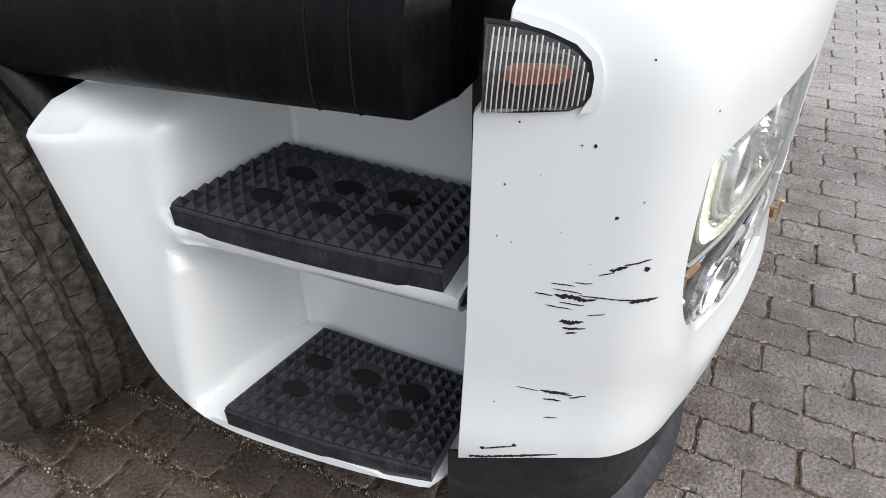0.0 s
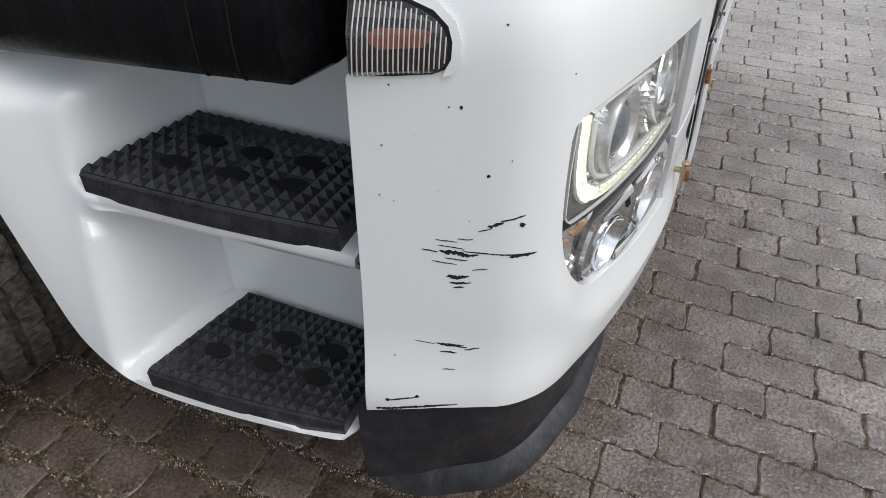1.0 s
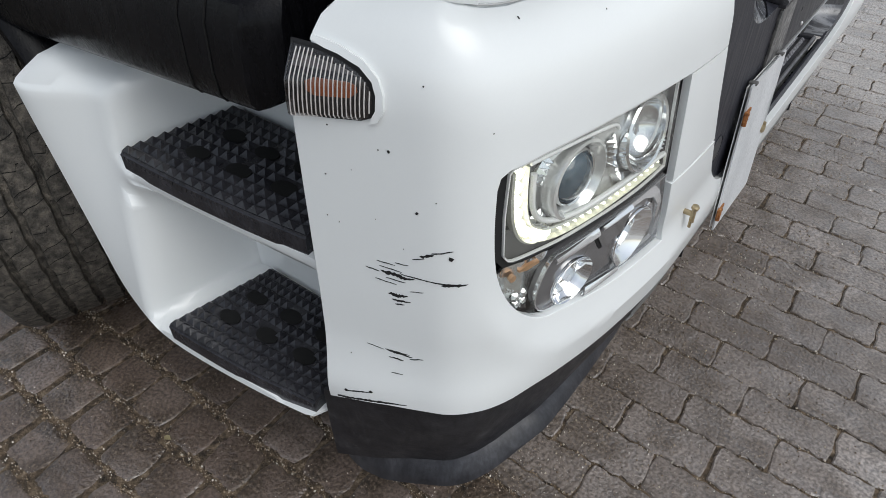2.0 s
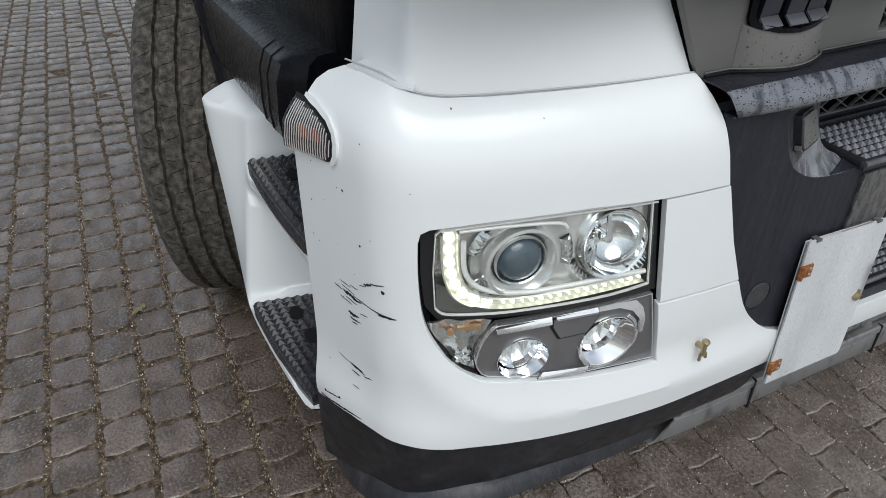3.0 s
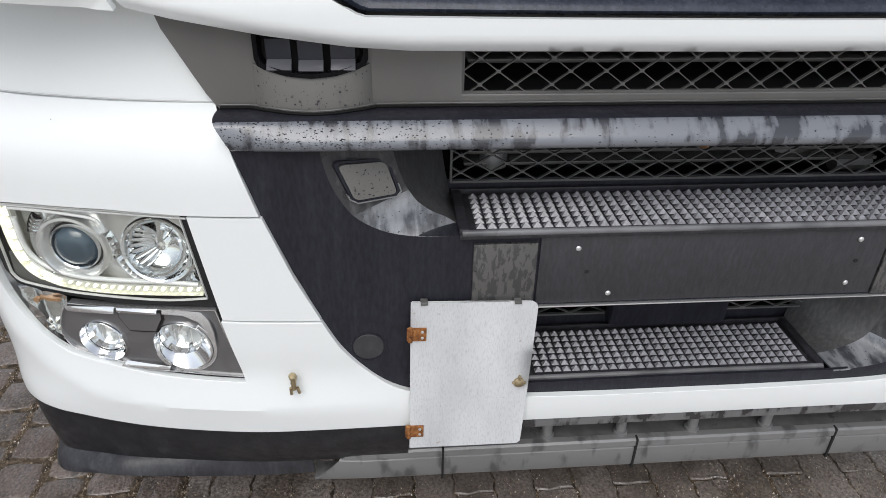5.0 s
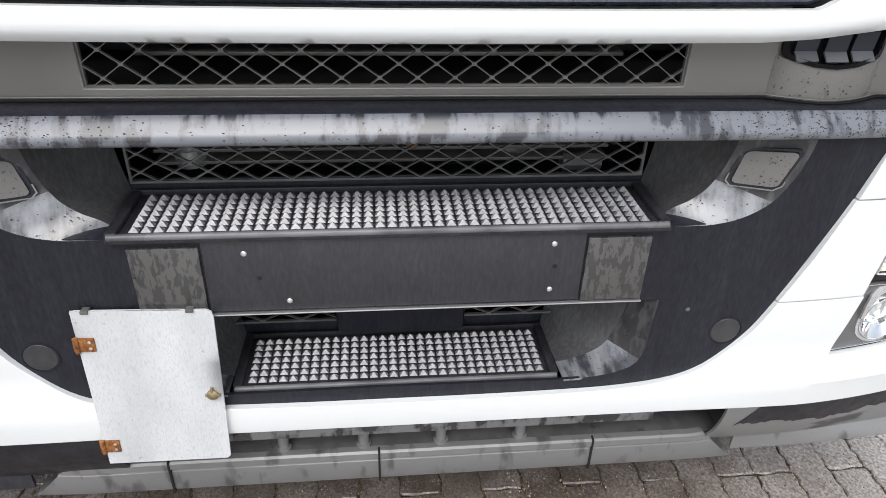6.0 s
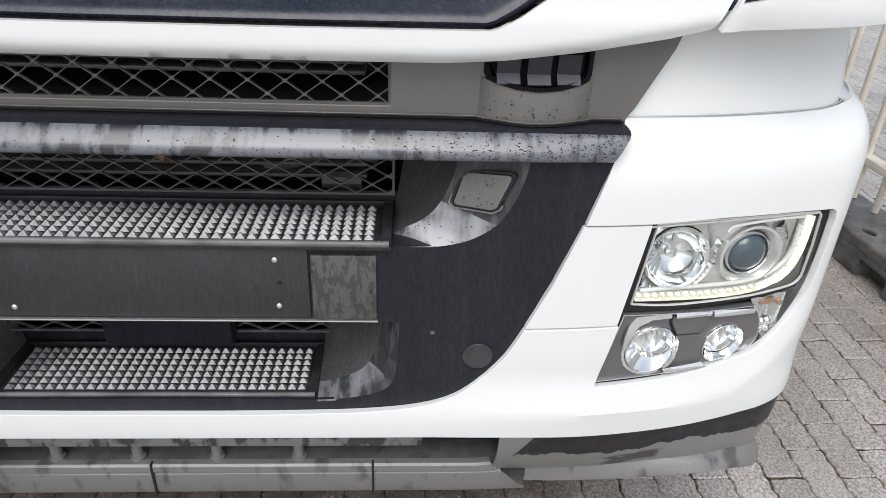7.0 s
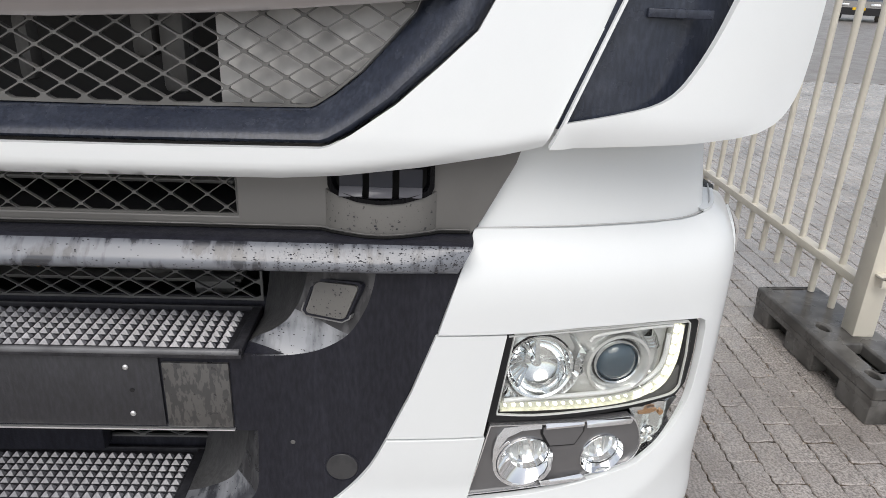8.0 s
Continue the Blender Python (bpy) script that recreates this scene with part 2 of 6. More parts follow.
GREYTREAD = wet_plastic("grey_step_plastic", (0.18, 0.18, 0.196), (0.33, 0.33, 0.35), 0.28, 0.45, (8, 8, 8))
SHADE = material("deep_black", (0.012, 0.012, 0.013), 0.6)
DOORBLACK = wet_plastic("satin_black_plastic", (0.0035, 0.0035, 0.0045), (0.008, 0.008, 0.0095), 0.2, 0.32)
DOORBLACK.node_tree.nodes["Principled BSDF"].inputs["Specular IOR Level"].default_value = 0.16
TRIM.node_tree.nodes["Principled BSDF"].inputs["Specular IOR Level"].default_value = 0.3
BLANK = dirty_grey("pale_grey_board", (0.56, 0.55, 0.535), (0.42, 0.41, 0.40), 14.0)
MESHGREY = dirty_grey("upper_mesh_plastic", (0.115, 0.113, 0.108), (0.15, 0.148, 0.142), 12.0, 0.45)
MESHMID = dirty_grey("middle_mesh_plastic", (0.10, 0.099, 0.095), (0.13, 0.128, 0.122), 12.0, 0.45)
PALEBAR = material("pale_glossy_bar", (0.38, 0.355, 0.35), 0.18, 0.4, 0.5)
SKYBAND = material("vent_sky_band", (0.13, 0.13, 0.145), 0.2, 0.0, 0.6)
SEAM = material("seam_grey", (0.5, 0.5, 0.5), 0.6)
GREY = dirty_grey("grey_plastic", (0.145, 0.141, 0.134), (0.12, 0.116, 0.110), 5.0)
DAMPGREY = dirty_grey("spotted_grey_plastic", (0.15, 0.146, 0.138), (0.05, 0.05, 0.048), 230.0, 0.42, (1, 1, 0.6), 0.05, 0.665)
LIP = dirty_grey("scuffed_grey_plastic", (0.175, 0.175, 0.175), (0.075, 0.075, 0.076), 20.0, 0.5, (1, 1.3, 0.5), 0.10, 0.61)
REFLECTOR = dirty_grey("stained_dark_panel", (0.080, 0.078, 0.075), (0.035, 0.035, 0.036), 95.0, 0.4, (1, 1.3, 0.5), 0.06)
RAIL = wet_plastic("blue_black_rail", (0.024, 0.029, 0.044), (0.06, 0.068, 0.09), 0.2, 0.3, (3, 3, 3), 0.3)
CELL = material("vent_gloss", (0.016, 0.020, 0.032), 0.22, 0.0, 0.2, 1.45)
SCOOP = wet_plastic("grey_moulding", (0.062, 0.062, 0.064), (0.085, 0.085, 0.085), 0.3, 0.5, (3, 3, 2))
BEVEL = dirty_grey("spotted_black_moulding", (0.040, 0.040, 0.043), (0.085, 0.085, 0.089), 60.0, 0.35, (1, 1, 0.4), 0.12, 0.56)
LOWLIP = wet_plastic("faded_lit_lip_plastic", (0.022, 0.0225, 0.027), (0.055, 0.056, 0.064), 0.35, 0.5, (6, 6, 1.5))
STEPLIP = dirty_grey("pale_step_lip", (0.17, 0.172, 0.18), (0.09, 0.091, 0.097), 16.0, 0.35, (1, 0.5, 1), 0.2)
# drops painted dark in place of the dark surroundings they mirror
DROP = material("dark_water_drop", (0.04, 0.04, 0.044), 0.25, 0.0, 0.0, 1.33)
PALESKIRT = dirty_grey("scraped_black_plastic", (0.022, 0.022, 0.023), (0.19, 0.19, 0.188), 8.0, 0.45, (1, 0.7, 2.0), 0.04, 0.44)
RIBLENS = glass("ribbed_lens", (0.62, 0.60, 0.60), 0.12, base=0.16)
AMBERDIM = material("dim_amber", (0.30, 0.085, 0.025), 0.5)
CARRIER = wet_plastic("carrier_plastic", (0.026, 0.0265, 0.031), (0.04, 0.0405, 0.048), 0.36, 0.5, (5, 5, 2), 0.35)
SIDETREAD = wet_plastic("side_step_plastic", (0.018, 0.018, 0.022), (0.045, 0.045, 0.052), 0.16, 0.30, (6, 6, 6))
CARRIER.node_tree.nodes["Principled BSDF"].inputs["Specular IOR Level"].default_value = 0.7
wet_film(GREYTREAD, 0.5, 0.2)
# near-black that paints the shade inside holes, grooves and cuts
HOLE = material("hole_shade_black", (0.002, 0.002, 0.002), 0.9)
FARSTONE = stone("far_paving", [(0.29, 0.265, 0.245), (0.30, 0.275, 0.255), (0.31, 0.285, 0.265)], (0.3, 0.55, 0.25, 0.0))
MESH = dirty_grey("grille_mesh_plastic", (0.10, 0.10, 0.10), (0.14, 0.14, 0.137), 12.0, 0.45)
RUBBER = rubber()
CHROME = material("chrome", (0.85, 0.86, 0.87), 0.08, 1.0)
SATIN = material("satin_silver", (0.84, 0.84, 0.83), 0.22, 0.12, 0.4)
CAPGREY = dirty_grey("cap_plastic", (0.052, 0.052, 0.054), (0.038, 0.038, 0.041), 40.0, 0.45)
LAMPGREY = dirty_grey("lamp_grey_plastic", (0.13, 0.128, 0.125), (0.10, 0.098, 0.095), 30.0, 0.4)
GLASS = glass("lamp_glass", (0.97, 0.98, 0.97))
RIBGLASS = glass("ribbed_glass", (0.95, 0.93, 0.92), 0.06, base=0.05)
LENSBLUE = material("projector_lens", (0.045, 0.075, 0.105), 0.05, 0.0, 0.8, 1.6)
AMBER = material("amber_reflector", (0.44, 0.25, 0.13), 0.3, 0.2)
LED = glow("daytime_led", (1.0, 0.98, 0.84), 1.6)
GUIDE = material("frosted_light_guide", (0.66, 0.66, 0.60), 0.22, 0.35, 0.5)
GUIDE.node_tree.nodes["Principled BSDF"].inputs["Emission Color"].default_value = (1.0, 0.97, 0.82, 1)
GUIDE.node_tree.nodes["Principled BSDF"].inputs["Emission Strength"].default_value = 0.03


def facets():
    """Bright moulded reflector plastic with small flutes and cells."""
    m = material("faceted_silver", (0.80, 0.81, 0.81), 0.12, 0.95)
    cells, flutes = grain(m, 60.0, kind="ShaderNodeTexVoronoi"), grain(m, 34.0, 1.0, (1, 1, 0.3))
    bump(m, mix(m, 0.5, cells.outputs["Distance"], flutes.outputs[0]), 0.25, 0.006)
    into(m, "Roughness", socket_x(m, grain(m, 40.0, 2.0), 0.08, 0.22))
    return m


FACET = facets()
CHROMETRIM = material("bright_trim", (0.82, 0.83, 0.84), 0.16, 0.85)
SILVER = material("brushed_silver", (0.84, 0.84, 0.83), 0.2, 0.7)
PLATE = material("glossy_dark_lamp_plate", (0.105, 0.103, 0.106), 0.16, 0.0, 1.0, 1.6)
# opaque and pale: paints the sky caught in the lens ribs
RIB = material("sky_bright_rib", (0.62, 0.60, 0.59), 0.15, 0.0, 0.5)
RUST = rust()
BRASS = material("dull_brass", (0.42, 0.34, 0.21), 0.35, 0.8)
STEEL = material("bright_rivet", (0.7, 0.7, 0.7), 0.3, 0.8)
FLAP = flap_paint()
SCUFF = material("bare_black_scuff", (0.012, 0.012, 0.013), 0.6)
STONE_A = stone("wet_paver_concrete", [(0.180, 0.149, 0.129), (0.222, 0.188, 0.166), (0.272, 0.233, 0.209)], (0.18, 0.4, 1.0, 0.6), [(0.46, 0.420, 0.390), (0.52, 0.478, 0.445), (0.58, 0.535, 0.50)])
STONE_B = stone("worn_paver_concrete", [(0.134, 0.100, 0.081), (0.171, 0.130, 0.107), (0.214, 0.170, 0.146)], (0.15, 0.55, 1.0, 0.8))
SOIL = soil()
GRIT = material("loose_grit", (0.4, 0.34, 0.26), 0.7)
into(GRIT, "Base Color", ramp(GRIT, GRIT.node_tree.nodes.new("ShaderNodeNewGeometry").outputs["Random Per Island"], [(0.0, (0.07, 0.05, 0.035)), (0.35, (0.20, 0.145, 0.095)), (0.65, (0.36, 0.29, 0.21)), (0.88, (0.50, 0.45, 0.38)), (1.0, (0.72, 0.68, 0.62))]))
CREAM = dirty_grey("cream_fence_paint", (0.76, 0.72, 0.62), (0.70, 0.66, 0.57), 8.0, 0.4)
WORNLIT = damp_bar((0.05, 0.052, 0.06), (0.14, 0.146, 0.16), (0.27, 0.28, 0.30), 0.495, 1.6)
wet_film(LIP, 0.5, 0.28)
wet_film(GREY, 0.35, 0.3)
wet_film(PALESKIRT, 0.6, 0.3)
wet_film(REFLECTOR, 0.5, 0.25)
WORNLIT.name = "worn_lit_plastic"
STAINED = damp_bar((0.02, 0.0205, 0.022), (0.07, 0.071, 0.073), (0.15, 0.152, 0.155), 0.475, 0.6)
STAINED.name = "stained_dark_strip"
FOOT = dirty_grey("grimy_recycled_plastic", (0.155, 0.15, 0.142), (0.06, 0.057, 0.053), 11.0, 0.3, (1, 1, 1), 0.3)
LEAF = material("pale_dry_leaf", (0.42, 0.37, 0.22), 0.6)
YELLOW = material("yellow_sign", (0.8, 0.5, 0.02), 0.5)
CARBLACK = material("black_car_paint", (0.015, 0.015, 0.018), 0.15, 0.0, 0.6)


# ---- mesh helpers ----
def part(name, bm, mat, parent=None, label="", smooth=35, bevel=0.0):
    """Link a bmesh as one mesh object under a thing or a part."""
    me = bpy.data.meshes.new(name)
    bm.to_mesh(me)
    bm.free()
    me.materials.append(mat)
    if smooth:
        for p in me.polygons:
            p.use_smooth = True
        me.set_sharp_from_angle(angle=radians(smooth))
    ob = new(name, me)
    ob.parent = parent
    if label:
        ob["label"] = label
    if bevel:
        mod = ob.modifiers.new("rounded_edges", "BEVEL")
        mod.width, mod.segments, mod.limit_method, mod.angle_limit = bevel, 2, "ANGLE", radians(40)
        mod.harden_normals = False
    return ob


def thing(name, label, category, at=(0, 0, 0), group="", kind=""):
    ob = new(name)
    ob.location = at
    ob.empty_display_size = 0.1
    return tagged(ob, label, category, group, kind)


def box(bm, x0, x1, y0, y1, z0, z1, bevel=0.0, m=None):
    r = bmesh.ops.create_cube(bm, size=1.0)["verts"]
    for v in r:
        v.co = Vector(((x0 + x1) / 2 + v.co.x * (x1 - x0), (y0 + y1) / 2 + v.co.y * (y1 - y0), (z0 + z1) / 2 + v.co.z * (z1 - z0)))
    if bevel:
        edges = list({e for v in r for e in v.link_edges})
        out = bmesh.ops.bevel(bm, geom=edges, offset=bevel, segments=2, affect="EDGES", profile=0.5)
        r = list({v for f in out["faces"] for v in f.verts} | {v for v in r if v.is_valid})
    if m is not None:
        for v in r:
            v.co = m @ v.co
    return bm


def boxes(*specs, bevel=0.0, m=None):
    bm = bmesh.new()
    for s in specs:
        box(bm, *s, bevel=bevel, m=m)
    return bm


def lathe(profile, m, segs=32, cap=False, bm=None):
    """Turn a profile of (radius, height) about the z axis of the pose m."""
    bm = bm or bmesh.new()
    rings = []
    for r, h in profile:
        rings.append([bm.verts.new(m @ Vector((r * math.cos(2 * math.pi * k / segs), r * math.sin(2 * math.pi * k / segs), h))) for k in range(segs)])
    for a, b in zip(rings, rings[1:]):
        for k in range(segs):
            bm.faces.new((a[k], a[(k + 1) % segs], b[(k + 1) % segs], b[k]))
    if cap:
        bm.faces.new(rings[0][::-1])
        bm.faces.new(rings[-1])
    return bm


def axis(at, way):
    """A pose at a place with its z axis along a direction."""
    return Matrix.Translation(at) @ Vector(way).to_track_quat("Z", "Y").to_matrix().to_4x4()


def rod(bm, a, b, r, segs=10):
    a, b = Vector(a), Vector(b)
    return lathe([(r, 0), (r, (b - a).length)], axis(a, b - a), segs, True, bm)


def strip(bm, rows, closed=False):
    """Skin rows of points, each as long as the next."""
    grid = [[bm.verts.new(p) for p in row] for row in rows]
    n = len(grid[0])
    for a, b in zip(grid, grid[1:]):
        for k in range(n if closed else n - 1):
            bm.faces.new((a[k], a[(k + 1) % n], b[(k + 1) % n], b[k]))
    return grid


def thicken(bm, thick, toward):
    """Give a skin depth away from the side that faces the direction toward."""
    bmesh.ops.recalc_face_normals(bm, faces=bm.faces)
    if sum((f.normal.dot(Vector(toward)) * f.calc_area() for f in bm.faces)) < 0:
        bmesh.ops.reverse_faces(bm, faces=bm.faces)
    bmesh.ops.solidify(bm, geom=list(bm.faces), thickness=thick)
    bmesh.ops.recalc_face_normals(bm, faces=bm.faces)
    return bm


def smooth_line(points, n=6):
    """A smooth curve through points of any size."""
    out = []
    for i in range(len(points) - 1):
        p0, p1, p2, p3 = points[max(i - 1, 0)], points[i], points[i + 1], points[min(i + 2, len(points) - 1)]
        for k in range(n):
            t = k / n
            out.append(tuple(0.5 * (2 * b + (c - a) * t + (2 * a - 5 * b + 4 * c - d) * t * t + (3 * b - a - 3 * c + d) * t ** 3) for a, b, c, d in zip(p0, p1, p2, p3)))
    return out + [tuple(points[-1])]


def dense(loop, step):
    out = []
    for a, b in zip(loop, loop[1:] + loop[:1]):
        n = max(1, math.ceil(math.dist(a, b) / step))
        out += [(a[0] + (b[0] - a[0]) * k / n, a[1] + (b[1] - a[1]) * k / n) for k in range(n)]
    return out


def inside(px, py, loop):
    hit = np.zeros(len(px), bool)
    for (x0, y0), (x1, y1) in zip(loop, loop[1:] + loop[:1]):
        if y0 != y1:
            hit ^= ((y0 > py) != (y1 > py)) & (px < (x1 - x0) * (py - y0) / (y1 - y0) + x0)
    return hit


def away(px, py, loop):
    best = np.full(len(px), 9.0)
    for (x0, y0), (x1, y1) in zip(loop, loop[1:] + loop[:1]):
        d = (x1 - x0) ** 2 + (y1 - y0) ** 2 or 1e-12
        t = np.clip(((px - x0) * (x1 - x0) + (py - y0) * (y1 - y0)) / d, 0, 1)
        best = np.minimum(best, np.hypot(px - x0 - t * (x1 - x0), py - y0 - t * (y1 - y0)))
    return best


def sheet(outline, surface, hint, thick=0.004, step=0.03, holes=(), bm=None, creases=()):
    """A panel: an outline with holes in two coordinates, laid on a curved surface and given thickness inwards; edges run along its creases."""
    from_loops = [dense(list(l), step) for l in (outline, *holes)]
    a0, a1 = min(p[0] for p in from_loops[0]), max(p[0] for p in from_loops[0])
    b0, b1 = min(p[1] for p in from_loops[0]), max(p[1] for p in from_loops[0])
    ga, gb = np.meshgrid(np.arange(a0 + step / 2, a1, step), np.arange(b0 + step / 2, b1, step))
    ga, gb = ga.ravel(), gb.ravel()
    keep = inside(ga, gb, from_loops[0]) & (away(ga, gb, from_loops[0]) > step * 0.45)
    for l in from_loops[1:]:
        keep &= ~inside(ga, gb, l) & (away(ga, gb, l) > step * 0.45)
    flat, edges = [], []
    for l in from_loops:
        s = len(flat)
        flat += [Vector(p) for p in l]
        edges += [(s + k, s + (k + 1) % len(l)) for k in range(len(l))]
    for l in creases:
        keep &= away(ga, gb, list(l) + list(l)[::-1]) > step * 0.45
        s = len(flat)
        flat += [Vector(p) for p in l]
        edges += [(s + k, s + k + 1) for k in range(len(l) - 1)]
    flat += [Vector((float(x), float(y))) for x, y in zip(ga[keep], gb[keep])]
    from mathutils.geometry import delaunay_2d_cdt
    v2, _, tris, *_ = delaunay_2d_cdt(flat, edges, [], 0, 1e-6)
    cx = np.array([sum(v2[i].x for i in t) / 3 for t in tris])
    cy = np.array([sum(v2[i].y for i in t) / 3 for t in tris])
    ok = inside(cx, cy, from_loops[0])
    for l in from_loops[1:]:
        ok &= ~inside(cx, cy, l)
    bm = bm or bmesh.new()
    top, low = [], []
    e = 0.0015
    for p in v2:
        at = Vector(surface(p.x, p.y))
        n = (Vector(surface(p.x + e, p.y)) - Vector(surface(p.x - e, p.y))).cross(Vector(surface(p.x, p.y + e)) - Vector(surface(p.x, p.y - e))).normalized()
        if n.dot(Vector(hint(at))) < 0:
            n = -n
        top.append(bm.verts.new(at))
        low.append(bm.verts.new(at - n * thick))
    count = {}
    for t, good in zip(tris, ok):
        if not good:
            continue
        ids = list(t)
        a, b, c = (top[i].co for i in ids)
        n = (b - a).cross(c - a)
        if n.dot(Vector(hint(a))) < 0:
            ids.reverse()
        bm.faces.new([top[i] for i in ids])
        bm.faces.new([low[i] for i in reversed(ids)])
        for k in range(3):
            i, j = ids[k], ids[(k + 1) % 3]
            key = (min(i, j), max(i, j))
            count[key] = None if key in count else (i, j)
    for pair in count.values():
        if pair:
            i, j = pair
            bm.faces.new((top[j], top[i], low[i], low[j]))
    bmesh.ops.delete(bm, geom=[v for v in bm.verts if not v.link_faces], context="VERTS")
    return bm


def mirrored(right):
    """A closed outline, symmetric about the middle, from its right half."""
    return [p for p in right] + [(-a, b) for a, b in reversed(right) if abs(a) > 1e-6]


def trimmed(poly, edge):
    """A convex polygon cut to the inside of a convex outline that runs anticlockwise."""
    for (x0, y0), (x1, y1) in zip(edge, edge[1:] + edge[:1]):
        side = lambda p: (x1 - x0) * (p[1] - y0) - (y1 - y0) * (p[0] - x0)
        out = []
        for p, q in zip(poly, poly[1:] + poly[:1]):
            a, b = side(p), side(q)
            if a >= 0:
                out.append(p)
            if a * b < 0:
                t = a / (a - b)
                out.append((p[0] + (q[0] - p[0]) * t, p[1] + (q[1] - p[1]) * t))
        poly = out
        if len(poly) < 3:
            return []
    return poly


def webbed(x, outline, border, wide, tall, bar, oy, oz, deep=0.006):
    """A moulded grille: a plate with rows of diamond openings, cut short along its border."""
    ys, zs = [p[0] for p in outline], [p[1] for p in outline]
    cy, cz = (min(ys) + max(ys)) / 2, (min(zs) + max(zs)) / 2
    inner = [(cy + (y - cy) * (1 - 2 * border / (max(ys) - min(ys))), cz + (z - cz) * (1 - 2 * border / (max(zs) - min(zs)))) for y, z in outline]
    ry = wide / 2 - bar * math.hypot(wide, tall) / tall / 2
    rz = ry * tall / wide
    holes = []
    for i in range(math.floor((min(ys) - oy) / wide * 2) - 1, math.ceil((max(ys) - oy) / wide * 2) + 2):
        for j in range(math.floor((min(zs) - oz) / tall * 2) - 1, math.ceil((max(zs) - oz) / tall * 2) + 2):
            if (i + j) % 2 == 0:
                continue
            y, z = oy + i * wide / 2, oz + j * tall / 2
            c = 0.16
            diamond = [(ry, -c * rz * 0.6), (ry, c * rz * 0.6), (c * ry * 0.6, rz), (-c * ry * 0.6, rz), (-ry, c * rz * 0.6), (-ry, -c * rz * 0.6), (-c * ry * 0.6, -rz), (c * ry * 0.6, -rz)]
            loop = trimmed([(y + a, z + b) for a, b in diamond], inner)
            area = sum(p[0] * q[1] - q[0] * p[1] for p, q in zip(loop, loop[1:] + loop[:1])) / 2 if loop else 0
            if area > 0.08 * wide * tall / 2:
                clean = [p for p, q in zip(loop, loop[1:] + loop[:1]) if math.dist(p, q) > 1e-4]
                if len(clean) > 2:
                    holes.append(clean)
    return sheet(outline, lambda y, z: Vector((x, y, z)), forward, deep, 0.2, holes=holes)


# ---- plan and profile of the truck's front ----
PLAN = [(0.0, 0.0), (0.0, 0.30), (0.0, 0.60), (-0.003, 0.75), (-0.012, 0.85), (-0.027, 0.95), (-0.049, 1.05), (-0.066, 1.11), (-0.082, 1.165), (-0.095, 1.196), (-0.113, 1.219), (-0.137, 1.236), (-0.17, 1.2485), (-0.205, 1.2605), (-0.24, 1.272), (-0.275, 1.283), (-0.31, 1.2935), (-0.38, 1.313), (-0.46, 1.333)]
BOW = smooth_line(PLAN, 12)
REACH = [0.0]
for p, q in zip(BOW, BOW[1:]):
    REACH.append(REACH[-1] + math.dist(p, q))
INSET = smooth_line([(0.15, 0.03), (0.33, 0.018), (0.38, 0.012), (0.415, 0.007), (0.437, 0.003), (0.46, 0.0), (0.49, 0.0), (0.53, 0.003), (0.58, 0.003), (0.65, 0.0), (0.90, 0.0), (0.945, 0.002), (0.975, 0.008), (1.0, 0.02), (1.02, 0.036), (1.036, 0.058), (1.06, 0.07)], 6)


def inset(z):
    return float(np.interp(z, [p[0] for p in INSET], [p[1] for p in INSET]))


def plan(u, away_in):
    """A place of the plan at the reach u from the middle, set in by some metres."""
    s, u = (-1 if u < 0 else 1), abs(u)
    i = min(max(int(np.searchsorted(REACH, u)) - 1, 0), len(BOW) - 2)
    t = (u - REACH[i]) / (REACH[i + 1] - REACH[i])
    a, b = BOW[i], BOW[i + 1]
    dx, dy = b[0] - a[0], b[1] - a[1]
    d = math.hypot(dx, dy)
    return a[0] + t * dx - away_in * dy / d, s * (a[1] + t * dy + away_in * dx / d)


def face(u, z, deep=0.0):
    rise = shoulder(u) * max(0.0, min(1.0, (z - 0.88) / 0.08))
    x, y = plan(u, inset(z - rise) + deep - flare(u, z) - chin(u, z))
    return Vector((x, y, z))


def flare(u, z):
    """How far the lower side of the corner swells out."""
    a, b = (min(1.0, max(0.0, t)) for t in ((abs(u) - 1.2) / 0.22, (0.64 - z) / 0.2))
    return 0.013 * a * a * (3 - 2 * a) * b * b * (3 - 2 * b)


CHIN = [(0.0, 0.497), (0.95, 0.497), (1.03, 0.503), (1.076, 0.514), (1.124, 0.541), (1.171, 0.585), (1.205, 0.64), (1.24, 0.70)]


def chin(u, z):
    """The crease under the lamps: swelling down to a line, then falling back to the lower flange."""
    d = abs(u)
    line = float(np.interp(d, [p[0] for p in CHIN], [p[1] for p in CHIN]))
    fade = 1 - min(1.0, max(0.0, (d - 1.14) / 0.10))
    if z >= line:
        t = max(0.0, 1 - (z - line) / 0.075)
        high = 0.0115 * t * (0.5 + 0.5 * t * (3 - 2 * t))
    else:
        t = min(1.0, max(0.0, (line - z) / (line - 0.458)))
        high = 0.0115 + (0.003 - 0.0115) * (0.5 * t + 0.5 * t * t * (3 - 2 * t)) + 0.003 * t * t
    return high * fade * fade * (3 - 2 * fade) * float(np.interp(d, [0.5, 0.75], [0.25, 1.0]))


def shoulder(u):
    """How much higher the bumper's shoulder stands towards the side."""
    t = min(1.0, max(0.0, (abs(u) - 1.12) / 0.2))
    return 0.026 * t * t * (3 - 2 * t)


def outward(p):
    return (0.6, p[1], 0.2)


def forward(p):
    return (1, 0, 0.05)


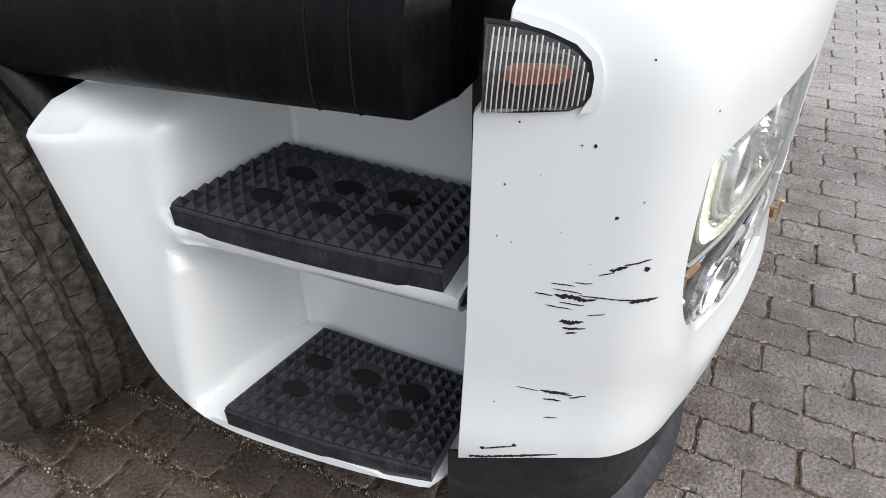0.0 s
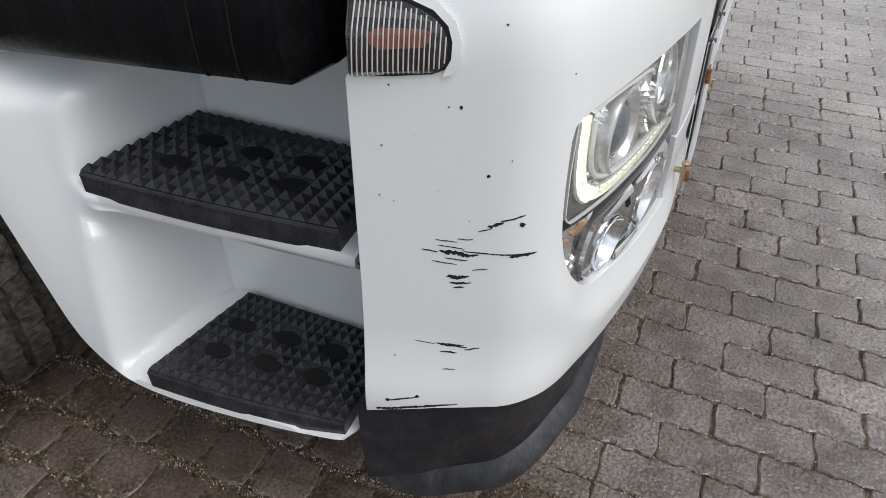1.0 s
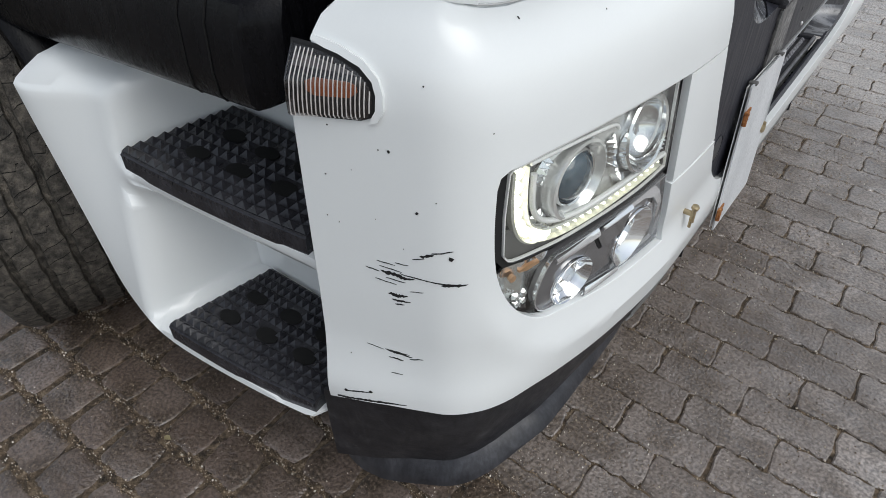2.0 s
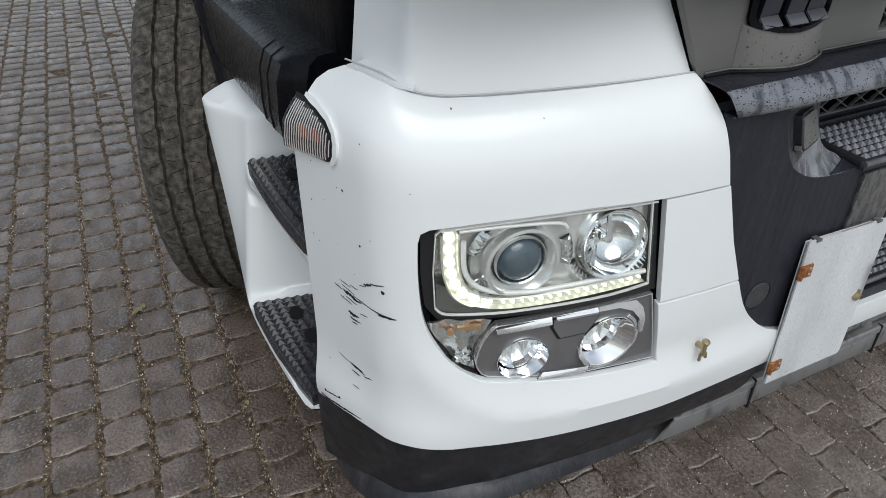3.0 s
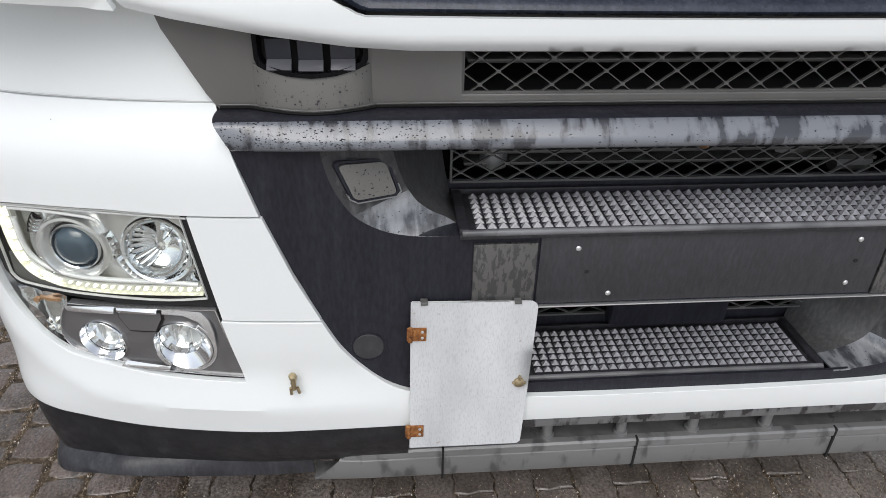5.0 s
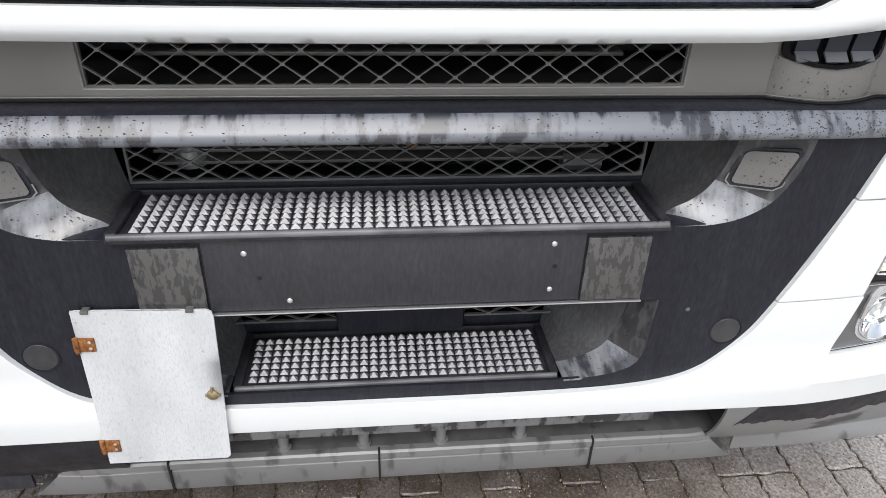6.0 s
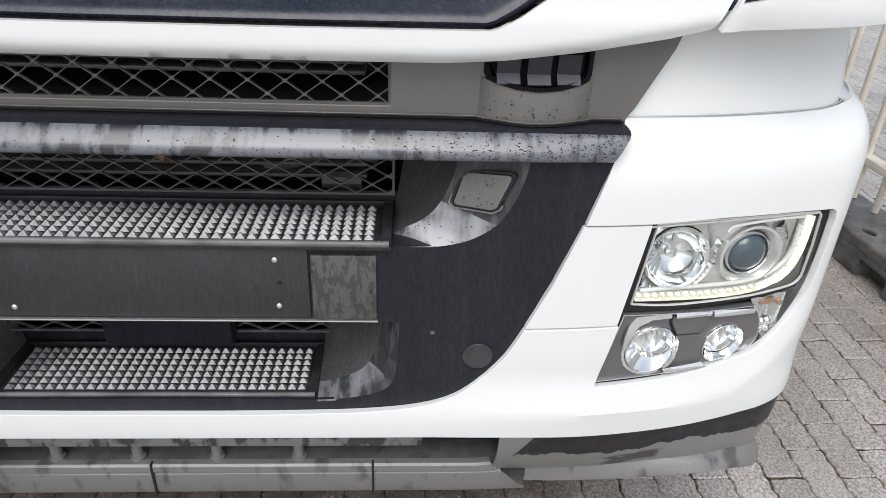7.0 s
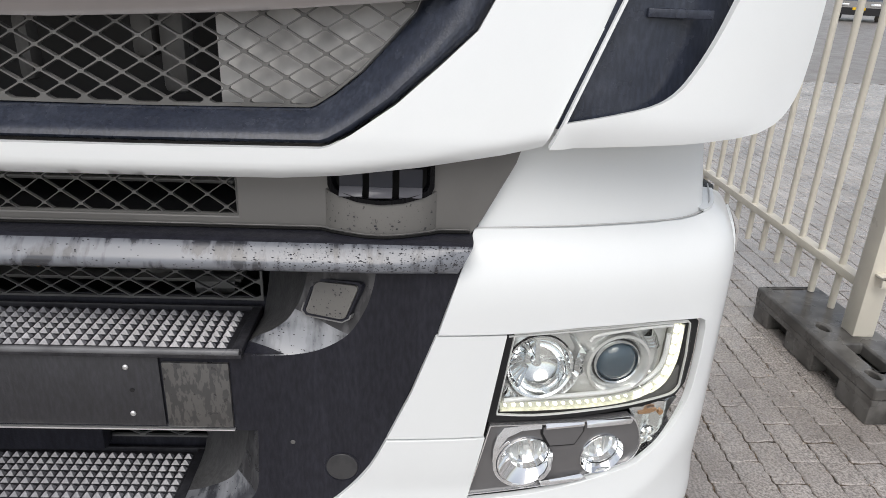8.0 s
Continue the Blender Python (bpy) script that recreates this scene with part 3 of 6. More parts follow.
BLACK_EDGE = smooth_line([(0.0, 0.495), (0.15, 0.495), (0.285, 0.498), (0.385, 0.502), (0.476, 0.513), (0.537, 0.535), (0.585, 0.575), (0.622, 0.622), (0.651, 0.680)], 4)
BLACK_EDGE_UP = [(0.730, 0.8785), (0.745, 0.93), (0.760, 0.978), (0.774, 1.010), (0.786, 1.035)]
LAMP_EDGE = smooth_line([(0.791, 0.553), (0.86, 0.555), (0.932, 0.559), (1.0, 0.568), (1.06, 0.579), (1.105, 0.592), (1.148, 0.631), (1.178, 0.680), (1.194, 0.733), (1.199, 0.80), (1.198, 0.855)], 4) + [(1.194, 0.870), (1.182, 0.876), (1.079, 0.881), (0.958, 0.883), (0.843, 0.8785)]
BOTTOM = [(1.445, 0.438), (1.41, 0.447), (1.35, 0.455), (1.28, 0.457), (1.22, 0.454), (1.15, 0.446), (1.0, 0.438), (0.85, 0.437), (0.70, 0.438), (0.4, 0.437), (0.0, 0.436)]
SIDE = [(1.335, 1.0590), (1.362, 1.0565), (1.382, 1.048), (1.395, 1.036), (1.402, 1.020), (1.407, 0.965), (1.4315, 0.930), (1.434, 0.80), (1.437, 0.66), (1.441, 0.56)]

# ---- truck ----
truck = thing("truck", "white truck tractor with scuffed bumper and black trim", "truck")

bumper = part("bumper", sheet(mirrored(BLACK_EDGE + [(0.815, 0.683)] + LAMP_EDGE + BLACK_EDGE_UP + [(u, 1.0335 + shoulder(u)) for u in (0.95, 1.10, 1.15, 1.18, 1.21, 1.24, 1.27, 1.30, 1.33)] + SIDE + BOTTOM), face, outward, 0.014, 0.016, creases=[[(s * (0.57 + 0.0155 * k), float(np.interp(0.57 + 0.0155 * k, [p[0] for p in CHIN], [p[1] for p in CHIN]))) for k in range(40)] for s in (-1, 1)]), WHITE, truck, "glossy white painted bumper with black scuffs", 19, 0.004)


def side_of(outline, s):
    return [(s * a, b) for a, b in outline]


for s in (-1, 1):
    part("bumper_flap", sheet(side_of([(0.652, 0.6835), (0.812, 0.6865), (0.839, 0.8755), (0.727, 0.8755), (0.69, 0.77)], s), lambda u, z: face(u, z, 0.001), outward, 0.012, 0.025), WHITE, truck, "", 40, 0.003)


def upper_face(u, z):
    x, y = plan(u, 0.060 + 0.16 * (z - 1.03) + 0.1 * max(0.0, abs(u) - 1.22))
    return Vector((x, y, z))


for s in (-1, 1):
    part("corner_panel", sheet(side_of([(0.790, 1.030), (0.838, 1.133), (0.862, 1.19), (0.862, 1.23), (1.385, 1.23), (1.385, 1.026)], s), upper_face, outward, 0.01, 0.03), WHITE, truck, "", 40, 0.002)
    # black gap behind the seam
    bm = bmesh.new()
    line = [Vector((*plan(s * (0.788 + 0.58 * k / 40), 0.0575), 1.0355 + shoulder(0.788 + 0.58 * k / 40))) for k in range(41)]
    for a, b in zip(line, line[1:]):
        rod(bm, a, b, 0.0013, 6)
    part("panel_seam", bm, SEAM, truck)
    # white ledge that closes the bumper's shoulder against the panel
    bm = bmesh.new()
    strip(bm, [[Vector((*plan(s * u, deep), 1.046 + 0.5 * shoulder(u))) for deep in (0.05, 0.075, 0.14)] for u in (1.2, 1.24, 1.28, 1.31, 1.335, 1.355)])
    part("shoulder_ledge", thicken(bm, 0.004, (0, 0, 1)), WHITE, truck)


# white front panel over the grille
HOOD_LOW = [(0.0, 1.12), (0.50, 1.122), (0.583, 1.127), (0.695, 1.141), (0.812, 1.161), (0.868, 1.174)]
def hood_face(y, z):
    x = 0.008 - 0.14 * max(0.0, z - 1.18) - 0.02 * (abs(y) / 0.9) ** 4
    lower = float(np.interp(abs(y), [p[0] for p in HOOD_LOW], [p[1] for p in HOOD_LOW]))
    t = max(0.0, 1 - (z - lower) / 0.022)
    return Vector((x - 0.016 * t * t, y, z))


HOOD_IN = [(0.0, 1.166), (0.30, 1.167), (0.560, 1.169), (0.572, 1.1725), (0.60, 1.188), (0.661, 1.230), (0.72, 1.282), (0.769, 1.328), (0.80, 1.385), (0.87, 1.62)]
part("front_panel", sheet(mirrored(HOOD_LOW + [(0.957, 1.374), (1.065, 1.62)] + HOOD_IN[::-1]), hood_face, forward, 0.012, 0.008), WHITE, truck, "", 75, 0.002)

# dark rail round the upper grille
rail_in = [(0.0, 1.205), (0.30, 1.207), (0.536, 1.211), (0.545, 1.2145), (0.57, 1.231), (0.61, 1.264), (0.685, 1.347), (0.70, 1.385), (0.765, 1.62)]
rows = []
for k in range(15):
    t = k / 14
    row = [((a[0] + (b[0] - a[0]) * t), a[1] - 0.002 + (b[1] - a[1] + 0.002) * t) for a, b in zip(HOOD_IN, rail_in)]
    row = [(-a, b) for a, b in reversed(row)] + row[1:]
    out = float(np.interp(t, [0, 0.06, 0.12, 0.22, 0.4, 0.8, 0.95, 1.0], [-0.030, -0.020, -0.015, -0.013, -0.018, -0.044, -0.056, -0.074]))
    rows.append([Vector((out - 0.14 * max(0, z - 1.18), y, z)) for y, z in row])
bm = bmesh.new()
strip(bm, rows)
part("grille_rail", thicken(bm, 0.004, (1, 0, 0)), RAIL, truck, "blue-black weathered plastic rail")


GRILLE_EDGE = [p for p in rail_in if 0 < p[1] < 1.386]
GRILLE_EDGE = [(-a, b) for a, b in reversed(GRILLE_EDGE[1:])] + GRILLE_EDGE[1:]
part("upper_grille", webbed(-0.068, GRILLE_EDGE, 0.004, 0.057, 0.034, 0.0046, -0.0095, -0.0065, 0.010), MESHGREY, truck, "dark grey diamond mesh grille")
# black board added behind the mesh, painting the bay's unlit depth
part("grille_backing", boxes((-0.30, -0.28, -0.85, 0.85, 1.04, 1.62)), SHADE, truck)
for s in (-1, 1):
    part("grille_blank", boxes((-0.098, -0.092, *sorted((s * 0.405, s * 0.78)), 1.19, 1.5)), BLANK, truck, "pale grey blanking board behind the mesh")


def badge_face(y, z):
    low = 1.322 + 0.082 * y * y
    t = (z - low) / 0.08
    return Vector((-0.012 - 0.035 * (1 - min(1, max(0, t))) ** 2, y, z))


part("grille_bar", sheet([(-0.735, 1.366), (-0.45, 1.339), (-0.2, 1.325), (0, 1.322), (0.2, 1.325), (0.45, 1.339), (0.735, 1.366), (0.78, 1.62), (-0.78, 1.62)], badge_face, forward, 0.008, 0.02), PALEBAR, truck, "", 40, 0.002)


# corner wind deflectors with a black slot
def deflector_face(y, z):
    d = abs(y)
    x = -0.002 - 1.1 * max(0.0, d - 1.00) ** 2 - 0.10 * max(0.0, z - 1.2) - 9.0 * max(0.0, 1.215 - z) ** 2 * (1 if d > 0.9 else 0.3)
    return Vector((x, y, z))


SLOT = [(0.895, 1.212), (0.95, 1.2225), (1.010, 1.2375), (1.042, 1.255), (1.066, 1.283), (1.093, 1.329), (1.116, 1.379), (1.21, 1.62), (1.064, 1.62), (0.9625, 1.374)]
for s in (-1, 1):
    edge = [(0.875, 1.174), (0.95, 1.178), (1.083, 1.187), (1.15, 1.194)] + smooth_line([(1.18, 1.200), (1.208, 1.212), (1.232, 1.234), (1.249, 1.268), (1.259, 1.31)], 4) + [(1.272, 1.40), (1.29, 1.66), (1.078, 1.66)]
    slot = smooth_line(SLOT[:7], 3) + SLOT[7:]
    part("corner_deflector", sheet(side_of(edge, s), deflector_face, lambda p: (1, p[1] * 0.5, 0), 0.012, 0.02, holes=[side_of(slot, s)]), WHITE, truck, "", 40, 0.003)
    part("deflector_slot", sheet(side_of([(0.885, 1.200), (1.12, 1.215), (1.22, 1.64), (1.06, 1.64)], s), lambda y, z: deflector_face(y, z) + Vector((-0.022 - 0.25 * max(0, abs(y) - 1.0), 0, 0)), forward, 0.004, 0.03), RAIL, truck, "wet black slot panel")
    part("slot_bar", boxes((-0.052, -0.034, *sorted((s * 0.995, s * 1.085)), 1.352, 1.364), bevel=0.002), RAIL, truck)

# grey panel with the middle grille
GREY_EDGE = [(0.0, 1.026), (0.776, 1.026), (0.792, 1.05), (0.838, 1.140), (0.85, 1.18), (0.0, 1.18)]
mid_hole = [(-0.425, 1.0465), (0.425, 1.0465), (0.425, 1.150), (-0.425, 1.150)]
part("grey_panel", sheet(mirrored(GREY_EDGE), lambda y, z: Vector((-0.056, y, z)), forward, 0.012, 0.06, holes=[mid_hole]), GREY, truck, "dusty grey plastic panel", 40, 0.002)
part("middle_grille", webbed(-0.060, [(-0.426, 1.0455), (0.426, 1.0455), (0.426, 1.151), (-0.426, 1.151)], 0.004, 0.0537, 0.039, 0.004, 0.004, -0.0135), MESHMID, truck, "dark grey diamond mesh grille")
# a near-black rod paints the groove's shade; the bead is pale
for name, mat, lift, r0 in (("panel_groove", HOLE, 0.0025, 0.0022), ("panel_bead", LAMPGREY, 0.0068, 0.0012)):
    bm, line = bmesh.new(), []
    for k in range(181):
        y = -0.774 + 1.548 * k / 180
        b = math.sin(math.pi * min(max((abs(y) - 0.551) / 0.176, 0), 1)) ** 0.8
        x = -0.0515 + 0.0315 * b
        line.append(Vector((x, y, float(np.interp(x, [-0.052, -0.03, -0.012], [1.0285, 1.0295, 1.028])) + lift)))
    for p, q in zip(line, line[1:]):
        rod(bm, p, q, r0, 6)
    part(name, bm, mat, truck)

def drops(grid, count, seed, big, share, on):
    """Water drops standing on a surface given as rows of places: low six-sided domes."""
    r = random.Random(seed)
    verts, faces = [], []
    for _ in range(count):
        a, b = r.random() * (len(grid) - 1.001), r.random() * (len(grid[0]) - 1.001)
        i, j = int(a), int(b)
        p, q, v, w = grid[i][j], grid[i + 1][j], grid[i][j + 1], grid[i + 1][j + 1]
        at = p.lerp(q, a - i).lerp(v.lerp(w, a - i), b - j)
        if r.random() > share(at):
            continue
        way = (q - p).cross(v - p).normalized()
        way = way if way.x > 0 else -way
        up = (Vector((0, 0, 1)) - way * way.z).normalized()
        side = way.cross(up)
        size = big * (0.35 + 0.65 * r.random() ** 2)
        tall, s0, spin = r.uniform(0.38, 0.75), len(verts), r.random()
        for k in range(6):
            t = spin + math.pi * k / 3
            verts.append(at + way * 0.0003 + (side * math.cos(t) + up * math.sin(t) * tall) * size * r.uniform(0.75, 1.2))
        verts.append(at + way * (0.0003 + 0.4 * size) - up * 0.2 * size)
        faces += [[s0 + k, s0 + (k + 1) % 6, s0 + 6] for k in range(6)]
    me = bpy.data.meshes.new("water_drop")
    me.from_pydata([tuple(v) for v in verts], [], faces)
    me.materials.append(DROP)
    ob = new("water_drop", me)
    ob.parent = on
    return tagged(ob, kind="stuff")


# three-cell air vents in their bulges
for s in (-1, 1):
    def bulge(t):
        return math.sin(math.pi * min(max(t, 0), 1)) ** 0.7
    rows, n = [], 24
    for h in range(8):
        row = []
        for k in range(n + 1):
            t = k / n
            low, high = 1.034 - 0.013 * bulge(t), 1.0945 - 0.013 * bulge(t)
            f = h / 7
            row.append(Vector((-0.0555 + (0.026 * bulge(t) + 0.003 * min(1, 8 * t, 8 - 8 * t)) * (1 - 0.2 * f * f), s * (0.556 + 0.166 * t), low + (high - low) * f)))
        rows.append(row)
    bm = bmesh.new()
    strip(bm, rows)
    vent = part("vent_bulge", thicken(bm, 0.004, (1, 0, 0)), DAMPGREY, truck, "grey plastic bulge with damp spots", 60)
    bm = bmesh.new()
    for k in range(n):
        rod(bm, rows[0][k] + Vector((0.001, 0, 0)), rows[0][k + 1] + Vector((0.001, 0, 0)), 0.0022, 6)
    part("bulge_rim", bm, GREY, vent)
    drops([[p + Vector((0.0042, 0, 0)) for p in r] for r in rows[:6]], 46, 41, 0.0026, lambda p: 1.0 if 0.58 < abs(p.y) < 0.71 else 0.2, vent)
    # dark housing with a bowed, rounded mouth
    mouth = [(0.560, 1.160), (0.560, 1.101), (0.564, 1.092), (0.575, 1.088), (0.605, 1.0815), (0.639, 1.079), (0.673, 1.0815), (0.705, 1.088), (0.714, 1.092), (0.718, 1.101), (0.718, 1.160)]
    hollow = [(0.639 + (y - 0.639) * 0.91, z + 0.006 if z < 1.15 else z - 0.02) for y, z in mouth]
    part("vent_box", sheet(side_of(mouth, s), lambda y, z: Vector((-0.0545 + 0.026 * bulge((abs(y) - 0.556) / 0.166), y, z)), forward, 0.012, 0.012, holes=[side_of(hollow, s)]), DOORBLACK, vent, "black vent housing", 50)
    # near-black sheet over the grey panel paints the vent's dark depth
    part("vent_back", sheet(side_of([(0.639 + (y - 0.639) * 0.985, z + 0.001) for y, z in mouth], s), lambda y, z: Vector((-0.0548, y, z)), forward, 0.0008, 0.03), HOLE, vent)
    for k in range(3):
        y0 = 0.578 + 0.044 * k
        mid_x = -0.050 + 0.016 * bulge((y0 + 0.019 - 0.556) / 0.166)
        bm = bmesh.new()
        strip(bm, [[Vector((x, s * y, z)) for x, z in ((mid_x - 0.010, 1.1015), (mid_x - 0.006, 1.130))] for y in (y0, y0 + 0.034)])
        part("vent_cell", thicken(bm, 0.006, (1, 0, 0)), CELL, vent, "glossy blue-black vent cell", 0)
        # lower face apart, painted paler for the sky it mirrors
        bm = bmesh.new()
        strip(bm, [[Vector((x, s * y, z)) for x, z in ((mid_x + 0.003, 1.0895), (mid_x - 0.010, 1.1012))] for y in (y0, y0 + 0.034)])
        part("cell_sky_band", thicken(bm, 0.003, (1, 0, 1)), SKYBAND, vent, "glossy lower cell face painted pale for the sky's reflection", 0)

# damp grey bar across the front
BAR_PROFILE = smooth_line([(-0.052, 1.0285), (-0.03, 1.0295), (-0.012, 1.0280), (0.000, 1.0225), (0.0135, 1.009), (0.0182, 1.000), (0.0168, 0.9915), (0.008, 0.9865), (-0.012, 0.984), (-0.05, 0.984)], 4)
bm = bmesh.new()
ys = [-0.778 + 1.556 * k / 60 for k in range(61)]
rows = []
for y in ys:
    e = max(0.0, (abs(y) - 0.63) / 0.148)
    fade = 1 - 0.75 * e * e
    rows.append([Vector((x * fade if x > 0 else x, y - math.copysign(0.024 * max(0, 1.0 - (z - 0.984) / 0.045) * e, y), z)) for x, z in BAR_PROFILE])
strip(bm, [r[10:] for r in rows])
bmesh.ops.recalc_face_normals(bm, faces=bm.faces)
top_bm = bmesh.new()
strip(top_bm, [r[:11] for r in rows])
part("bar_top", thicken(top_bm, 0.003, (0.3, 0, 1)), TRIM, truck, "wet black upper edge of the bar")
part("front_bar", thicken(bm, 0.003, (1, 0, 0.5)), BAR, truck, "damp streaked grey plastic bar")
drops([r[10:24] for r in rows], 3200, 31, 0.0019, lambda p: 0.10 + 0.9 * min(1.0, max(0.0, (abs(p.y) - 0.33) / 0.3)), truck)

# black front trim with its two step recesses
RECESS_1 = smooth_line([(0.426, 0.833), (0.47, 0.833), (0.505, 0.835), (0.549, 0.846), (0.591, 0.873), (0.618, 0.917), (0.630, 0.955), (0.634, 0.981)], 4)
RECESS_1B = smooth_line([(0.426, 0.836), (0.445, 0.850), (0.468, 0.861), (0.491, 0.879), (0.505, 0.899), (0.514, 0.917), (0.523, 0.945), (0.531, 0.981)], 4)
RECESS_1C = smooth_line([(0.426, 0.826), (0.428, 0.832), (0.431, 0.845), (0.434, 0.86), (0.438, 0.88), (0.442, 0.905), (0.446, 0.935), (0.450, 0.981)], 4)
RECESS_2 = smooth_line([(0.296, 0.520), (0.325, 0.5215), (0.356, 0.525), (0.394, 0.534), (0.421, 0.549), (0.434, 0.576), (0.438, 0.62), (0.441, 0.690)], 4)
RECESS_2B = smooth_line([(0.294, 0.517), (0.312, 0.520), (0.330, 0.526), (0.358, 0.538), (0.378, 0.553), (0.393, 0.58), (0.404, 0.615), (0.420, 0.690)], 4)
RECESS_2C = smooth_line([(0.290, 0.515), (0.291, 0.525), (0.293, 0.54), (0.295, 0.56), (0.297, 0.585), (0.30, 0.61), (0.305, 0.65), (0.31, 0.690)], 4)
TRIM_EDGE = [(a + 0.001, b) for a, b in BLACK_EDGE[1:]] + [(0.662, 0.705), (0.697, 0.795)] + [(a - 0.001, b) for a, b in BLACK_EDGE_UP[:3]] + [(0.7625, 0.990)]
part("front_trim", sheet(mirrored([(0.0, 0.495)] + TRIM_EDGE + [(0.0, 0.990)]), lambda y, z: Vector((-0.011, y, z)), forward, 0.006, 0.035, holes=[mirrored([(0.0, 0.8335)] + RECESS_1 + [(0.0, 0.981)]), mirrored([(0.0, 0.522)] + RECESS_2 + [(0.0, 0.690)])]), TRIM, truck, "black plastic trim with faded rain streaks", 40, 0.002)
for s in (-1, 1):
    for name, a, b, c, deep, d in (("upper_scoop", RECESS_1, RECESS_1B, RECESS_1C, -0.155, (0.015, 0.028, 0.043, 0.060, 0.11)), ("lower_scoop", RECESS_2, RECESS_2B, RECESS_2C, -0.185, (0.018, 0.038, 0.064, 0.078, 0.112))):
        mid = [((p[0] + q[0]) / 2, (p[1] + q[1]) / 2) for p, q in zip(a, b)]
        rows = [[Vector((x, s * y, z)) for y, z in line] for x, line in ((-0.011, a), (-d[0], [(0.85 * p[0] + 0.15 * q[0], 0.85 * p[1] + 0.15 * q[1]) for p, q in zip(a, b)]), (-d[1], mid), (-d[2], b), (-d[3], [(0.9 * p[0] + 0.1 * q[0], 0.9 * p[1] + 0.1 * q[1]) for p, q in zip(b, c)]), (-d[4], [((p[0] + q[0]) / 2, (p[1] + q[1]) / 2) for p, q in zip(b, c)]), (deep, c))]
        bm = bmesh.new()
        cut = 17 if name == "upper_scoop" else 19
        strip(bm, rows[3:])
        wall = part(name, thicken(bm, 0.004, (1, 0, 0.3)), SCOOP, truck, "damp dark grey moulded scoop", 75)
        bm = bmesh.new()
        strip(bm, [r[cut - 1:] for r in rows[:4]])
        part("scoop_bevel", thicken(bm, 0.004, (1, 0, 0.3)), BEVEL, wall, "spotted black bevel", 75)
        # worn floor, also painted paler than the wall because it faces the sky
        bm = bmesh.new()
        strip(bm, [r[:cut] for r in rows[:4]])
        part("scoop_floor", thicken(bm, 0.004, (1, 0, 0.8)), WORNLIT, wall, "pale worn scoop floor with damp spots, sky light painted in", 75)
        drops([[p + Vector((0.004, 0, 0.002)) for p in r[4:cut]] for r in rows[:4]], 80, 51, 0.0018, lambda p: 0.8, wall)

# dark triangle of the scoop floor beside the step
def on_floor(u, f, s):
    k = min(int(u * (len(RECESS_1) - 1)), len(RECESS_1) - 2)
    w = u * (len(RECESS_1) - 1) - k
    a, b = ([line[k][i] * (1 - w) + line[k + 1][i] * w for i in (0, 1)] for line in (RECESS_1, RECESS_1B))
    return Vector((-0.009 - 0.033 * f, s * (a[0] * (1 - f) + b[0] * f), a[1] * (1 - f) + b[1] * f + 0.003))


for s in (-1, 1):
    part("floor_corner", sheet([(0.0, 0.03), (0.23, 0.03), (0.12, 0.5), (0.03, 0.97), (0.0, 0.97)], lambda u, f: on_floor(u, f, s), lambda p: (0.6, 0, 1), 0.003, 0.06), TRIM, truck, "dark triangle on the scoop floor")

# square covers in the upper scoops
for s in (-1, 1):
    q = [Vector((-0.044, s * 0.539, 0.952)), Vector((-0.008, s * 0.614, 0.962)), Vector((-0.009, s * 0.589, 0.899)), Vector((-0.036, s * 0.520, 0.898))]
    def on_cover(a, b, lift=0.0):
        p = q[3].lerp(q[2], a).lerp(q[0].lerp(q[1], a), b)
        return p + Vector((0.003 + lift, -s * 0.001, 0.0))
    def rounded(x0, x1, y0, y1, r):
        loop = []
        for cx, cy, st in ((x1 - r, y1 - r, 0), (x0 + r, y1 - r, 90), (x0 + r, y0 + r, 180), (x1 - r, y0 + r, 270)):
            loop += [(cx + r * math.cos(radians(st + 22.5 * k)), cy + r * math.sin(radians(st + 22.5 * k))) for k in range(5)]
        return loop
    cover = part("square_cover", sheet(rounded(0.04, 0.96, 0.04, 0.96, 0.12), lambda a, b: on_cover(a, b, 0.003), forward, 0.012, 0.2), DAMPGREY, truck, "damp grey square cover")
    drops([[on_cover(a / 8, b / 8, 0.0092) for b in range(1, 8)] for a in range(1, 8)], 34, 61, 0.0021, lambda p: 0.9, cover)
    part("cover_rim", sheet(rounded(-0.035, 1.035, -0.035, 1.035, 0.15), on_cover, forward, 0.012, 0.2, holes=[rounded(0.02, 0.98, 0.02, 0.98, 0.13)]), TRIM, cover, "black rim")
    part("cover_lip", sheet([(-0.07, 0.3), (-0.07, 0.06), (0.06, -0.07), (0.94, -0.07), (1.07, 0.06), (1.07, 0.18), (1.04, 0.18), (1.04, 0.08), (0.92, -0.04), (0.08, -0.04), (-0.04, 0.08), (-0.04, 0.3)], lambda a, b: on_cover(a, b, 0.001), forward, 0.01, 0.1), LIP, cover, "pale worn lower lip")


# studded front steps
def studded(x0, x1, y0, y1, z, nx, ny, tall):
    bm = bmesh.new()
    dx, dy = (x1 - x0) / nx, (y1 - y0) / ny
    for i in range(nx):
        for j in range(ny):
            a, b = x0 + i * dx, y0 + j * dy
            base = [bm.verts.new((a + p * dx, b + r * dy, z)) for p, r in ((0.24, 0.08), (0.84, 0.08), (0.84, 0.92), (0.24, 0.92))]
            tip = [bm.verts.new((a + p * dx, b + r * dy, z + tall)) for p, r in ((0.42, 0.44), (0.5, 0.44), (0.5, 0.56), (0.42, 0.56))]
            for k in range(4):
                bm.faces.new((base[k], base[(k + 1) % 4], tip[(k + 1) % 4], tip[k]))
            bm.faces.new(tip)
    return bm


